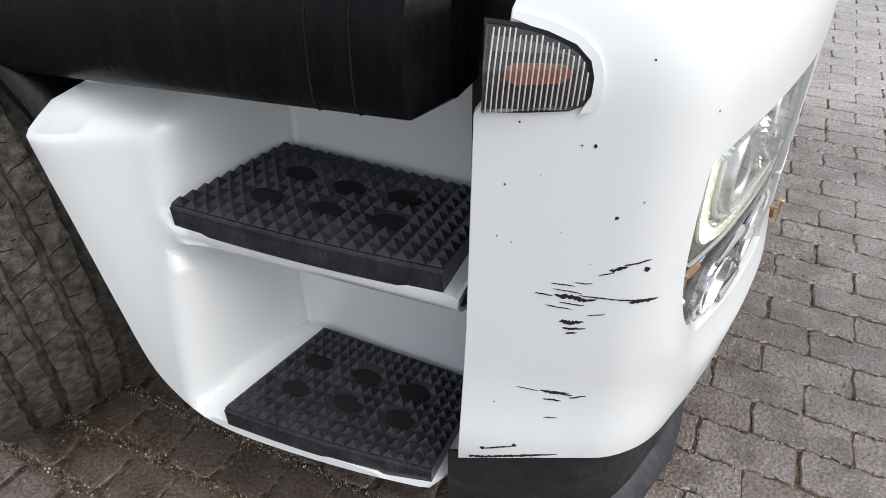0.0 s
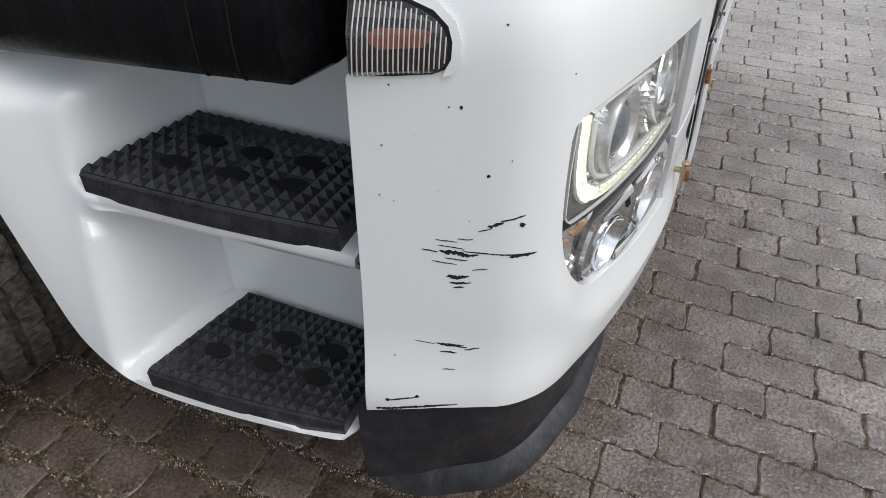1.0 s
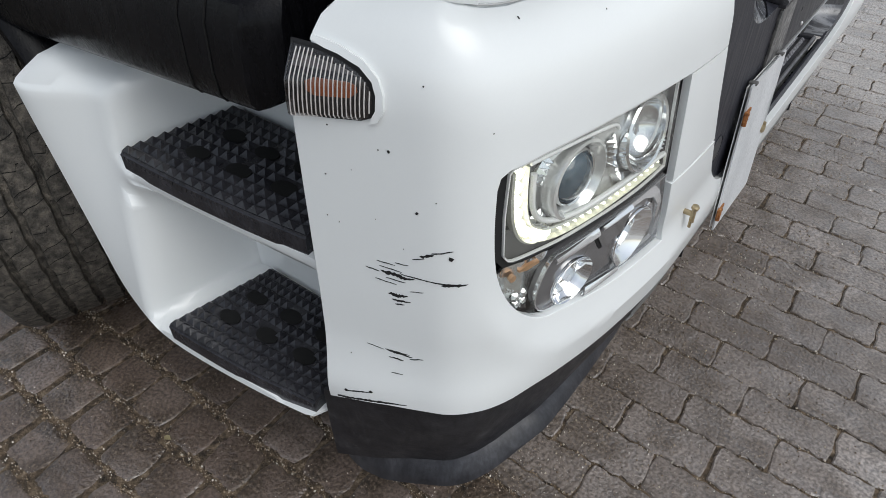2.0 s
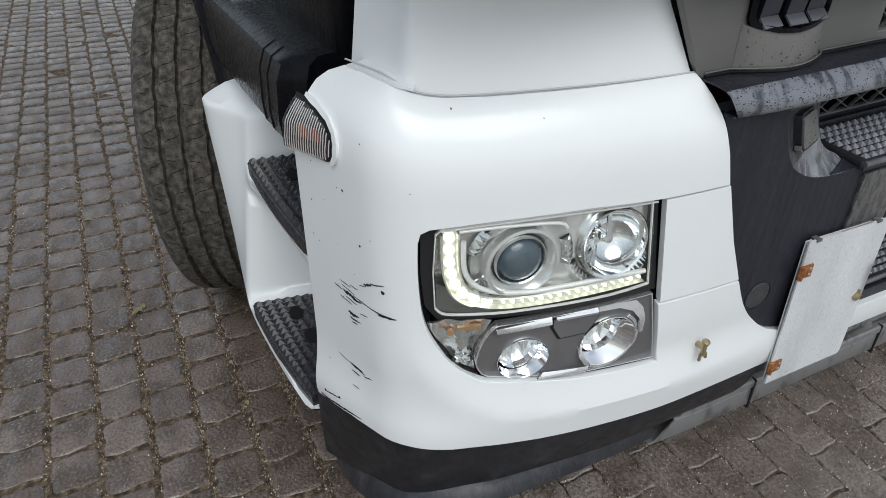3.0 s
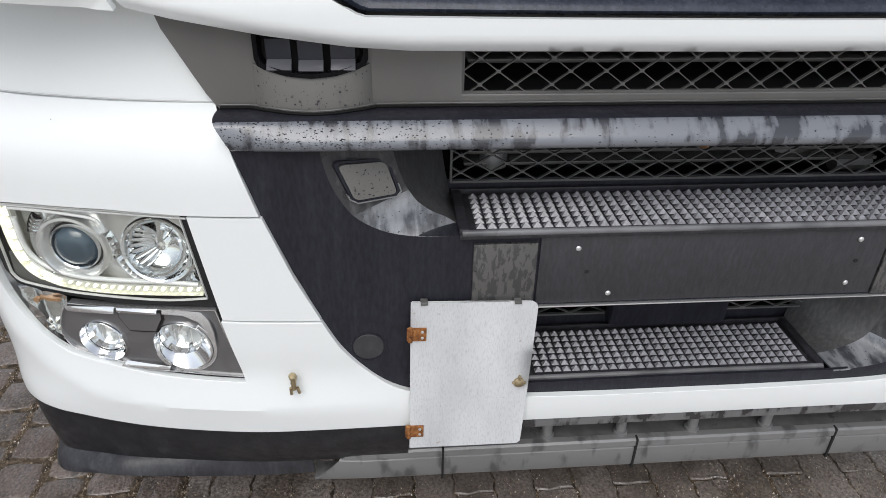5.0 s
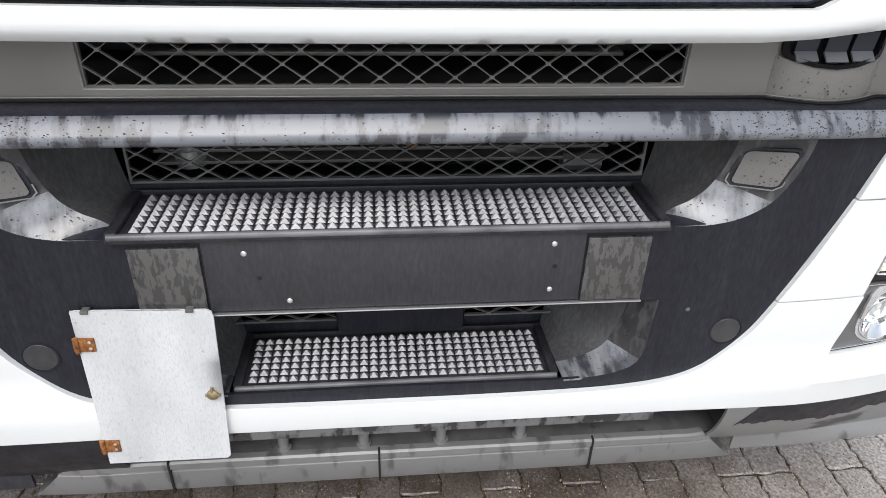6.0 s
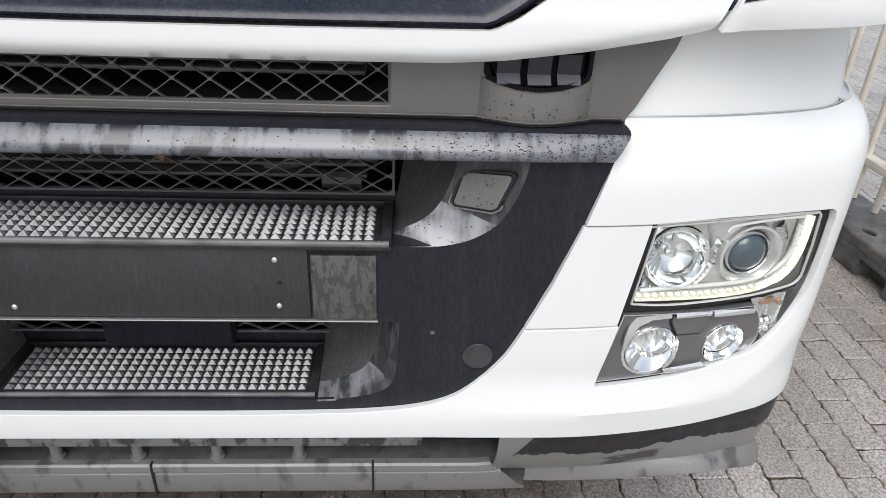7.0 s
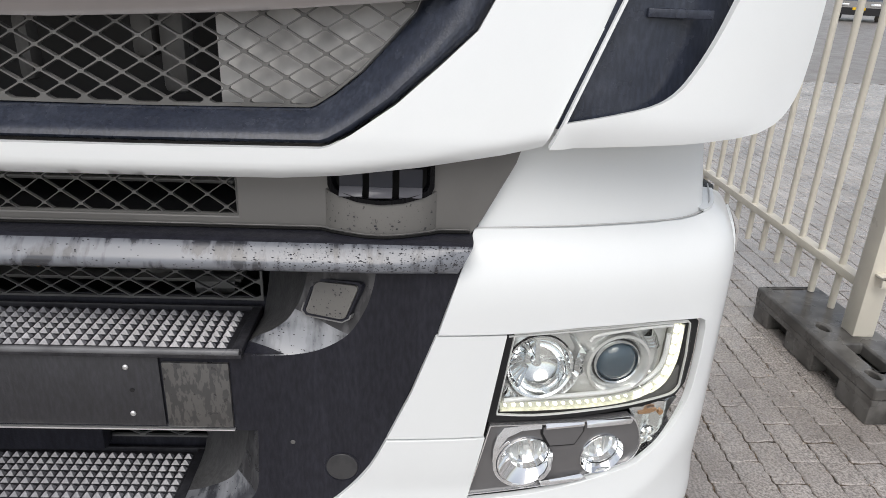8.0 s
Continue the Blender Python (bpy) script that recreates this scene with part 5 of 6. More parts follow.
    for (u, z), r, (gu, gz), g in (((1.036, 0.617), 0.042, (1.0385, 0.6205), 0.0335), ((0.892, 0.621), 0.050, (0.901, 0.6285), 0.0355)):
        # slanted chrome dish, wider on one side, down to a round clear lamp
        bm, rows = bmesh.new(), []
        for f, deep in ((-0.06, 0.013), (0.0, 0.007), (0.08, 0.0065), (0.5, 0.016), (1.0, 0.024), (1.02, 0.030)):
            rows.append([face(s * (u + (gu - u) * f + (r + (g - r) * f) * math.cos(2 * math.pi * k / 40)), z + (gz - z) * f + (r + (g - r) * f) * math.sin(2 * math.pi * k / 40), deep) for k in range(40)])
        strip(bm, rows, True)
        bmesh.ops.recalc_face_normals(bm, faces=bm.faces)
        fog = part("fog_lamp", bm, CHROME, lower, "round fog lamp in a slanted chrome dish", 50)
        c, w = face(s * gu, gz, 0.022), lamp_way(s * gu, gz)
        part("fog_bowl", lathe([(g, -0.002), (g * 0.86, -0.012), (g * 0.6, -0.022), (g * 0.3, -0.027), (0.0, -0.028)], axis(c, w), 18), CHROME, lower, "", 12)
        part("fog_glass", lathe([(g - 0.001, -0.002), (g * 0.7, 0.003), (g * 0.3, 0.005), (0.0, 0.0055)], axis(c, w), 28), GLASS, lower, "clear round glass").visible_shadow = False
        bm = bmesh.new()
        lathe([(0.006, -0.028), (0.006, -0.014), (0.0, -0.012)], axis(c, w), 12, False, bm)
        for k in range(3):
            box(bm, -0.014 + 0.014 * k - 0.0006, -0.014 + 0.014 * k + 0.0006, -0.024, 0.006, -0.024, -0.014, m=axis(c, w))
        part("fog_bulb", bm, SATIN, lower)
    def trim(loop, deep=0.001, mat=CHROMETRIM, name="chrome_trim", label="chrome trim", slope=0.5):
        low, high = min(p[1] for p in loop), max(p[1] for p in loop)
        bow = 0.0 if slope == 0.0 else 0.0035
        return part(name, sheet(side_of(loop, s), lambda u, z: face(u, z, deep + 0.003 + 0.4 * slope * (z - low) - bow * math.sin(math.pi * min(1.0, max(0.0, (z - low) / (high - low))))), outward, 0.004, 0.02 if slope == 0.0 else 0.004), mat, lower, label, 40, 0.0008)
    trim([(0.996, 0.696), (1.084, 0.690), (1.082, 0.679), (0.996, 0.685)])
    trim([(0.850, 0.694), (0.916, 0.6975), (0.916, 0.688), (0.88, 0.687), (0.856, 0.677), (0.842, 0.658), (0.838, 0.629), (0.832, 0.629), (0.832, 0.658), (0.838, 0.68)], slope=0.25)
    trim([(0.921, 0.577), (1.000, 0.580), (1.010, 0.571), (0.925, 0.566)])
    trim([(0.936, 0.62), (0.943, 0.62), (0.940, 0.60), (0.930, 0.583), (0.921, 0.577), (0.918, 0.582), (0.928, 0.593), (0.934, 0.606)])
    arc = [(0.892 - r * math.cos(radians(a)), 0.621 + r * math.sin(radians(a))) for r, way in ((0.0575, 1), (0.0515, -1)) for a in range(-115, 56, 10)[::way]]
    part("lamp_surround", sheet(side_of(arc, s), lambda u, z: face(u, z, 0.009), outward, 0.004, 0.012), CHROMETRIM, lower, "chrome lamp surround", 40, 0.001)
    trim([(0.915, 0.6915), (0.9955, 0.6885), (0.9955, 0.672), (0.9805, 0.6455), (0.930, 0.6475), (0.915, 0.6755)], 0.0075, SHADE, "tab_gap", "black gap round the tab", 0.0)
    trim([(0.9185, 0.690), (0.9915, 0.687), (0.9915, 0.674), (0.978, 0.650), (0.933, 0.652), (0.9185, 0.678)], 0.0045, PLATE, "lamp_tab", "dark grey clip-on tab", 0.0)
    trim([(0.921, 0.6995), (0.990, 0.697), (0.990, 0.688), (0.921, 0.6905)])
    turn = [(1.110, 0.594), (1.148, 0.632), (1.174, 0.676), (1.187, 0.704), (1.14, 0.703), (1.088, 0.698), (1.104, 0.66), (1.113, 0.62)]
    amber = part("turn_light", sheet(side_of(turn, s), lambda u, z: face(u, z, 0.022 + 0.004 * math.sin(140 * u)), outward, 0.004, 0.008), FACET, lamp, "turn light behind clear glass")
    part("amber_bulb", sheet(side_of(ring0(1.150, 0.682, 0.0055), s), lambda u, z: face(u, z, 0.016), outward, 0.006, 0.02), AMBER, lamp, "amber inner lens")
    part("amber_bulb", sheet(side_of([(1.104, 0.690), (1.104, 0.686), (1.125, 0.684), (1.140, 0.688), (1.140, 0.6915)], s), lambda u, z: face(u, z, 0.016), outward, 0.006, 0.02), AMBER, lamp, "amber inner lens")
    bm = bmesh.new()
    for k in range(4):
        lathe([(0.010, 0.0), (0.006, 0.006), (0.0, 0.008)], axis(face(s * (1.125 + 0.013 * (k % 2)), 0.625 + 0.014 * (k // 2), 0.022), lamp_way(s * 1.13, 0.63)), 8, False, bm)
    part("plate_edge", sheet(side_of(plate, s), lambda u, z: face(u, z, 0.008), outward, 0.006, 0.02, holes=[side_of([(0.955 + (u - 0.955) * 0.986, 0.63 + (z - 0.63) * 0.972) for u, z in plate], s)]), CHROMETRIM, lower, "bright edge")
    part("turn_facets", bm, CHROME, lamp, "", 0)
    part("turn_glass", sheet(side_of(turn, s), lambda u, z: face(u, z, 0.006), outward, 0.003, 0.02), GLASS, lamp, "clear turn light glass").visible_shadow = False

# ---- side turn lights on the bumper's corners ----
def corner_bulge(u, z, high):
    """How far the wedge-shaped lens stands off the bumper: more to the rear, with a slanting top."""
    b = min(1.0, max(0.0, (z - 0.9352 - 0.075 * max(0.0, 1.422 - abs(u))) / 0.007)) ** 0.5 * min(1.0, max(0.0, (1.0120 - z) / 0.030))
    t = min(1.0, max(0.0, (abs(u) - 1.330) / 0.092))
    return high * b * (0.22 * min(1.0, t * 9) + 0.78 * t)


IND = smooth_line([(1.4220, 0.9360), (1.3850, 0.9379), (1.3500, 0.9412), (1.3393, 0.9454), (1.3340, 0.9549), (1.3330, 0.9690), (1.3364, 0.9813), (1.3481, 0.9935), (1.3714, 1.0030), (1.3948, 1.0077), (1.4220, 1.0105)], 3)
AROUND = [(1.4244, 0.9332), (1.3850, 0.9351), (1.3481, 0.9384), (1.3359, 0.9435), (1.3301, 0.9539), (1.3291, 0.9699), (1.3330, 0.9841), (1.3461, 0.9968), (1.3704, 1.0063), (1.3948, 1.0110), (1.4244, 1.0138)]
COLLAR = [(1.3385, 0.9365), (1.3285, 0.9405), (1.3215, 0.953), (1.3210, 0.9715), (1.3260, 0.988), (1.342, 1.0035), (1.369, 1.0140), (1.385, 1.0175), (1.4005, 1.0200), (1.4015, 1.0150), (1.385, 1.0095), (1.3705, 1.0063), (1.3461, 0.9968), (1.3330, 0.9841), (1.3291, 0.97), (1.3301, 0.9539), (1.3359, 0.9435)]
for s in (-1, 1):
    body = part("side_turn_light", sheet(side_of(IND, s), lambda u, z: face(u, z, -0.0012), outward, 0.005, 0.012), SHADE, truck, "side turn light with ribbed clear lens")
    part("amber_bulb", sheet(side_of([(1.3481, 0.9718), (1.3559, 0.9652), (1.3948, 0.9633), (1.4045, 0.9681), (1.4045, 0.9775), (1.3948, 0.9822), (1.3578, 0.9813), (1.3500, 0.9784)], s), lambda u, z: face(u, z, -0.0025 - corner_bulge(u, z, 0.009)), outward, 0.002, 0.006), AMBERDIM, body, "dim amber inner lens")
    # grey strip added to paint the sky's reflection on the top facet
    part("facet_sheen", sheet(side_of([(1.3481, 0.9879), (1.3675, 0.9898), (1.4181, 0.9907), (1.4181, 1.0020), (1.3948, 1.0001), (1.3656, 0.9945)], s), lambda u, z: face(u, z, -0.002 - corner_bulge(u, z, 0.009)), outward, 0.002, 0.008), LAMPGREY, body, "grey strip painted for the sheen on the lens top")
    lens_at = lambda u, z: face(u, z, -0.0035 - corner_bulge(u, z, 0.017))
    part("clear_lens", sheet(side_of(IND, s), lens_at, outward, 0.0015, 0.006), RIBGLASS, body, "clear lens", 40).visible_shadow = False
    bm = bmesh.new()
    strip(bm, [[face(s * 1.4222, z, 0.002), lens_at(s * 1.4222, z)] for z in [0.9370 + 0.0072 * k for k in range(11)]])
    part("lens_end", thicken(bm, 0.0015, (-1, 0, 0)), RIBLENS, body, "frosted rear end of the lens")
    for k in range(19):
        bm = bmesh.new()
        u0 = 1.3375 + 0.0046 * k
        spots = [(u0 - 0.06 * (z - 0.93), z) for z in [0.9372 + 0.0047 * q for q in range(16)]]
        spots = [p for p in spots if inside(np.array([p[0]]), np.array([p[1]]), IND)[0]]
        line = [face(s * u, z, -0.0028 - corner_bulge(u, z, 0.017)) for u, z in spots]
        for a, b in zip(line, line[1:]):
            rod(bm, a, b, 0.00075, 6)
        part("lens_rib", bm, RIB, body)
    part("lens_collar", sheet(side_of(AROUND, s), lambda u, z: face(u, z, -0.002), outward, 0.006, 0.012, holes=[side_of(IND, s)]), SHADE, body, "thin black gasket", 40, 0.001)
    part("white_collar", sheet(side_of(COLLAR, s), lambda u, z: face(u, z, -0.0045), outward, 0.005, 0.008), WHITE, body, "white raised collar", 50, 0.002)

# ---- scuffs and chips in the paint of one corner ----
rnd = random.Random(4)


def on_side(u, z):
    """A mark's place, drawn in a little where the side sweeps out."""
    d = max(0.0, abs(u) - 1.312) * min(1.0, max(0.0, (z - 0.48) / 0.05))
    return math.copysign(min(1.430, abs(u) - 0.19 * d), u), z + (1.21 - z) * 0.5 * d


def scuff(u0, z0, u1, z1, thick, ragged=0.75, name="scuff"):
    """A scrape through the paint: a ragged core, torn into points at both ends."""
    n = max(8, int(abs(u1 - u0) / 0.0022))
    up, down = [], []
    for k in range(n + 1):
        t = k / n
        full = min(1.0, 5 * t, 3.2 * (1 - t)) ** 0.8
        u, z = u0 + (u1 - u0) * t, z0 + (z1 - z0) * t + thick * 0.12 * math.sin(9 * t + u0 * 300)
        up.append(on_side(u, z + thick * full * (0.5 - ragged * 0.5 * rnd.random() ** 1.4) + 0.0002))
        down.append(on_side(u, z - thick * full * (0.5 - ragged * 0.5 * rnd.random() ** 1.4) - 0.0002))
    part(name, sheet(up + down[::-1], lambda u, z: face(u, z, -0.0006), outward, 0.0004, 0.02), SCUFF, bumper, "black scuff through the paint", 0)


for a in ((1.350, 0.718, 1.298, 0.7235, 0.0075), (1.318, 0.727, 1.233, 0.7225, 0.0016), (1.264, 0.7215, 1.231, 0.7225, 0.0055), (1.290, 0.763, 1.272, 0.770, 0.006), (1.276, 0.771, 1.249, 0.7775, 0.0022),
          (1.340, 0.681, 1.308, 0.690, 0.007), (1.335, 0.673, 1.305, 0.681, 0.0035), (1.330, 0.667, 1.314, 0.673, 0.0022), (1.36, 0.699, 1.325, 0.704, 0.0014), (1.355, 0.732, 1.325, 0.737, 0.0012), (1.375, 0.712, 1.352, 0.715, 0.0018), (1.305, 0.7, 1.287, 0.703, 0.0014),
          (1.356, 0.560, 1.308, 0.5695, 0.0048), (1.350, 0.548, 1.323, 0.555, 0.0032), (1.312, 0.564, 1.292, 0.569, 0.0022), (1.39, 0.552, 1.358, 0.558, 0.0009), (1.345, 0.52, 1.325, 0.525, 0.0011), (1.340, 0.565, 1.312, 0.572, 0.0014),
          (1.413, 0.469, 1.373, 0.478, 0.0028), (1.459, 0.445, 1.318, 0.4655, 0.0055), (1.461, 0.459, 1.449, 0.441, 0.006), (1.325, 0.742, 1.305, 0.745, 0.001), (1.342, 0.709, 1.31, 0.714, 0.0014), (1.352, 0.725, 1.315, 0.730, 0.0012), (1.300, 0.756, 1.284, 0.761, 0.0012)):
    scuff(-a[0], a[1], -a[2], a[3], a[4])
for u, z, r in ((1.421, 0.839, 0.0018), (1.428, 0.773, 0.0016), (1.417, 0.520, 0.0014), (1.337, 0.901, 0.0016), (1.322, 0.903, 0.0034), (1.291, 0.828, 0.0028), (1.268, 0.847, 0.0013), (1.206, 0.931, 0.0012), (1.410, 0.770, 0.0014), (1.408, 0.911, 0.0018), (1.252, 0.765, 0.0050),
                (1.413, 0.470, 0.0045), (1.373, 0.479, 0.004), (1.38, 0.86, 0.001), (1.35, 0.80, 0.001), (1.31, 0.77, 0.001), (1.146, 1.026, 0.0016), (1.028, 1.01, 0.0013), (1.28, 0.985, 0.0014)):
    part("paint_chip", sheet([on_side(-u + 0.65 * r * math.cos(k) * (0.7 + 0.6 * rnd.random()), z + 0.65 * r * math.sin(k) * (0.7 + 0.6 * rnd.random())) for k in (0.2, 1.1, 2.0, 3.1, 4.1, 5.2)], lambda u, z: face(u, z, -0.0006), outward, 0.0004, 0.02), SCUFF, bumper, "", 0)

# ---- hinged flap and eye bolt on the front ----
tilt = Matrix.Translation((0.010, -0.402, 0.555)) @ Matrix.Rotation(radians(-1.2), 4, "X") @ Matrix.Rotation(radians(-2.2), 4, "Y")
loop = [(-0.104, -0.160), (0.097, -0.157), (0.103, -0.151), (0.105, -0.05), (0.107, 0.146), (0.105, 0.154), (0.097, 0.159), (-0.106, 0.160)]
flap = part("hinged_plate", sheet(loop, lambda y, z: tilt @ Vector((0, y, z)), forward, 0.0035, 0.05), FLAP, truck, "stained white metal plate with rusty hinges", 40, 0.0015)
for z in (0.098, -0.118):
    hinge = part("hinge", boxes((-0.001, 0.003, -0.112, -0.079, z - 0.013, z + 0.013), bevel=0.001, m=tilt), RUST, flap, "rusty hinge")
    bm = bmesh.new()
    rod(bm, tilt @ Vector((0.003, -0.106, z - 0.014)), tilt @ Vector((0.003, -0.106, z + 0.014)), 0.004, 10)
    part("hinge_pin", bm, RUST, flap)
    for dz in (-0.006, 0.006):
        part("hinge_screw", lathe([(0.0028, 0.0), (0.0028, 0.001), (0.0, 0.002)], tilt @ axis((0.003, -0.086, z + dz), (1, 0, 0)), 10), STEEL, flap)
part("latch", lathe([(0.0095, 0.0), (0.0095, 0.004), (0.006, 0.006), (0.0, 0.007)], tilt @ axis((0, 0.088, -0.010), (1, 0, 0)), 16), BRASS, flap, "brass latch")
part("latch_wing", boxes((0.0, 0.005, 0.076, 0.100, -0.012, -0.008), (0.0, 0.006, 0.086, 0.090, -0.004, 0.006), bevel=0.001, m=tilt), BRASS, flap)
for y in (-0.084, 0.072):
    part("edge_clip", boxes((-0.012, 0.003, y - 0.006, y + 0.006, 0.156, 0.1615), bevel=0.001, m=tilt), LAMPGREY, flap)
part("plate_back", sheet([(a * 0.98, b * 0.98) for a, b in loop], lambda y, z: tilt @ Vector((-0.008, y, z)), forward, 0.002, 0.06), SATIN, flap)

bm = bmesh.new()
rod(bm, (-0.006, -0.707, 0.564), (0.014, -0.707, 0.564), 0.005, 12)
rod(bm, (0.012, -0.707, 0.550), (0.012, -0.707, 0.580), 0.0045, 12)
rod(bm, (0.012, -0.712, 0.553), (0.012, -0.712, 0.539), 0.003, 8)
rod(bm, (0.012, -0.701, 0.553), (0.012, -0.698, 0.541), 0.003, 8)
eye = part("eye_bolt", bm, BRASS, truck, "dull brass eye bolt")
part("bolt_head", lathe([(0.0068, 0.0), (0.0068, 0.005), (0.005, 0.007), (0.0, 0.008)], axis((0.012, -0.707, 0.576), (0.3, 0, 1)), 14), BRASS, eye)


# ---- side step well, with two studded steps ----
def ease(a, b, t):
    t = min(1.0, max(0.0, (t - a) / (b - a)))
    return t * t * (3 - 2 * t)


def well(x, z):
    outer = -1.291 - 0.05 * (0.725 - z) / 0.325 + 0.07 * max(0.0, x + 0.72)
    rear = ease(-0.74, -0.88, x) if x < -0.74 else 0.0
    outer = outer * (1 - rear) + (-1.342) * rear
    outer += 0.08 * ease(0.805, 0.85, z)
    inner = -1.085 if z > 0.70 else -1.085 - 0.04 * ease(0.70, 0.60, z)
    hollow = ease(-0.745, -0.668, x)
    ledge1 = ease(0.590, 0.672, z) * (1 - ease(0.690, 0.705, z))
    ledge2 = 1 - ease(0.366, 0.380, z)
    y = outer + (inner - outer) * hollow * (1 - max(ledge1, ledge2))
    return Vector((x, y, z))


for s in (-1, 1):
    side = lambda x, z: Vector((well(x, z).x, -s * well(x, z).y if s > 0 else well(x, z).y, z))
    edge = smooth_line([(-0.320, 0.371), (-0.45, 0.352), (-0.60, 0.343), (-0.70, 0.350), (-0.775, 0.380), (-0.818, 0.43), (-0.845, 0.545), (-0.868, 0.70), (-0.885, 0.80), (-0.892, 0.833)], 4) + [(-0.872, 0.845), (-0.853, 0.855), (-0.855, 0.93), (-0.855, 1.02), (-0.315, 1.02)]
    step_well = part("step_well", sheet(edge, side, lambda p: (0.25, p[1], 0.3), 0.006, 0.0125), WHITE, truck, "white moulded side step well", 60, 0.002)
    for z, xs, back, front, holes in ((0.727, (-0.722, -0.338), -1.096, (-1.295, -1.268), ((-0.617, -1.225), (-0.527, -1.220), (-0.438, -1.211), (-0.609, -1.159), (-0.528, -1.163), (-0.448, -1.155))),
                                      (0.402, (-0.675, -0.342), -1.132, (-1.345, -1.308), ((-0.599, -1.266), (-0.510, -1.257), (-0.423, -1.251), (-0.596, -1.204), (-0.509, -1.200), (-0.425, -1.195)))):
        def tread(a, b, up=0.0):
            x = xs[0] + (xs[1] - xs[0]) * a + 0.04 * (1 - b) * (1 - a)
            f = front[0] + (front[1] - front[0]) * a - 0.006 * math.sin(math.pi * a)
            return Vector((x, (back + (f - back) * b) * -s, z + up))
        bm = bmesh.new()
        n = 16
        ring = [(0.0, -0.006), (0.93, -0.006), (0.985, -0.008), (1.0, -0.014), (1.0, -0.044), (0.97, -0.050), (0.0, -0.050)]
        strip(bm, [[tread(k / n, b, up) for b, up in ring] for k in range(n + 1)])
        for k in (0, n):
            bm.faces.new([bm.verts.new(tread(k / n, b, up)) for b, up in ring])
        bmesh.ops.remove_doubles(bm, verts=bm.verts, dist=1e-5)
        bmesh.ops.recalc_face_normals(bm, faces=bm.faces)
        step = part("side_step", bm, SIDETREAD, truck, "black plastic side step with pyramid studs", 30)
        bm = bmesh.new()
        nx, ny = 18, 10
        for i in range(nx):
            for j in range(ny):
                mid = tread((i + 0.5) / nx, (j + 0.5) / ny)
                near = min(math.hypot((mid.x - hx) / 0.027, (abs(mid.y) + hy) / 0.020) for hx, hy in holes)
                if near < 1.0:
                    continue
                base = [bm.verts.new(tread((i + p) / nx, min(0.985, (j + r) / ny), -0.006)) for p, r in ((0.04, 0.04), (0.96, 0.04), (0.96, 0.96), (0.04, 0.96))]
                tip = [bm.verts.new(tread((i + p) / nx, (j + r) / ny, 0.0035)) for p, r in ((0.46, 0.46), (0.54, 0.46), (0.54, 0.54), (0.46, 0.54))]
                for k in range(4):
                    bm.faces.new((base[k], base[(k + 1) % 4], tip[(k + 1) % 4], tip[k]))
                bm.faces.new(tip)
        for k in range(nx * 2):
            a, b, c = (tread((k + q) / nx / 2, 1.003, -0.012 - (0.010 if q == 0.5 else 0)) for q in (0, 0.5, 1))
            d, e = (tread((k + q) / nx / 2, 0.95, -0.005) for q in (0, 1))
            bm.faces.new([bm.verts.new(p) for p in (d, a, b, c, e)])
        bmesh.ops.recalc_face_normals(bm, faces=bm.faces)
        part("studs", bm, SIDETREAD, step, "", 0)
        for hx, hy in holes:
            # a near-black disc laid on the tread paints the hole's depth
            bm = bmesh.new()
            lathe([(0.0215, -0.004), (0.0215, 0.001), (0.0205, 0.0012), (0.0, 0.001)], Matrix.Translation((hx, hy if s < 0 else -hy, z - 0.005)) @ Matrix.Diagonal((1.1, 0.72, 1, 1)), 20, False, bm)
            part("drain_hole", bm, HOLE, step, "dark oval drain hole")
    # black valance over the steps, and the door sill above
    ring = [(-1.18, 0.885), (-1.262, 0.884), (-1.280, 0.888), (-1.288, 0.900), (-1.290, 0.93), (-1.286, 0.985), (-1.276, 1.010), (-1.255, 1.022), (-1.20, 1.026), (-1.18, 1.03)]
    bm, rows = bmesh.new(), []
    for k in range(25):
        x = -1.02 + 0.685 * k / 24
        t = k / 24
        rise = 0.055 * t - 0.035
        close = 1 - 0.35 * ease(0.975, 1.0, t)
        rows.append([Vector((x, s * -(-1.18 + (y + 1.18) * close), z + (rise if z < 0.95 else 0.04 * t - 0.02) + 0.012 * ease(0.975, 1.0, t) * (z < 0.92))) for y, z in ring])
    strip(bm, rows)
    for row in (rows[0], rows[-1]):
        bm.faces.new([bm.verts.new(p) for p in row])
    bmesh.ops.remove_doubles(bm, verts=bm.verts, dist=1e-5)
    bmesh.ops.recalc_face_normals(bm, faces=bm.faces)
    part("side_valance", bm, DOORBLACK, truck, "satin black plastic valance", 35)
    # near-black rods paint the shade of two upright grooves
    for x in (-0.47, -0.42):
        t = (x + 1.02) / 0.685
        bm = bmesh.new()
        line = [Vector((x, s * -(y - 0.0004), z + (0.055 * t - 0.035 if z < 0.95 else 0.04 * t - 0.02))) for y, z in ring[1:8]]
        for p, q in zip(line, line[1:]):
            rod(bm, p, q, 0.0014, 6)
        part("valance_groove", bm, HOLE, truck)
    part("door_sill", boxes((-1.3, -0.33, *sorted((s * 1.02, s * 1.205)), 1.0, 1.24), bevel=0.015), DOORBLACK, truck, "black door sill")
    # dark wheel arch behind the well
    bm, rows = bmesh.new(), []
    for k in range(19):
        a = radians(20 + 140 * k / 18)
        x, z = -1.45 + 0.62 * math.cos(a), 0.5 + 0.62 * math.sin(a)
        rows.append([Vector((x, s * y, z + dz)) for y, dz in ((0.85, 0.0), (1.2, 0.0), (1.27, -0.01), (1.295, -0.04), (1.296, -0.06))])
    strip(bm, rows)
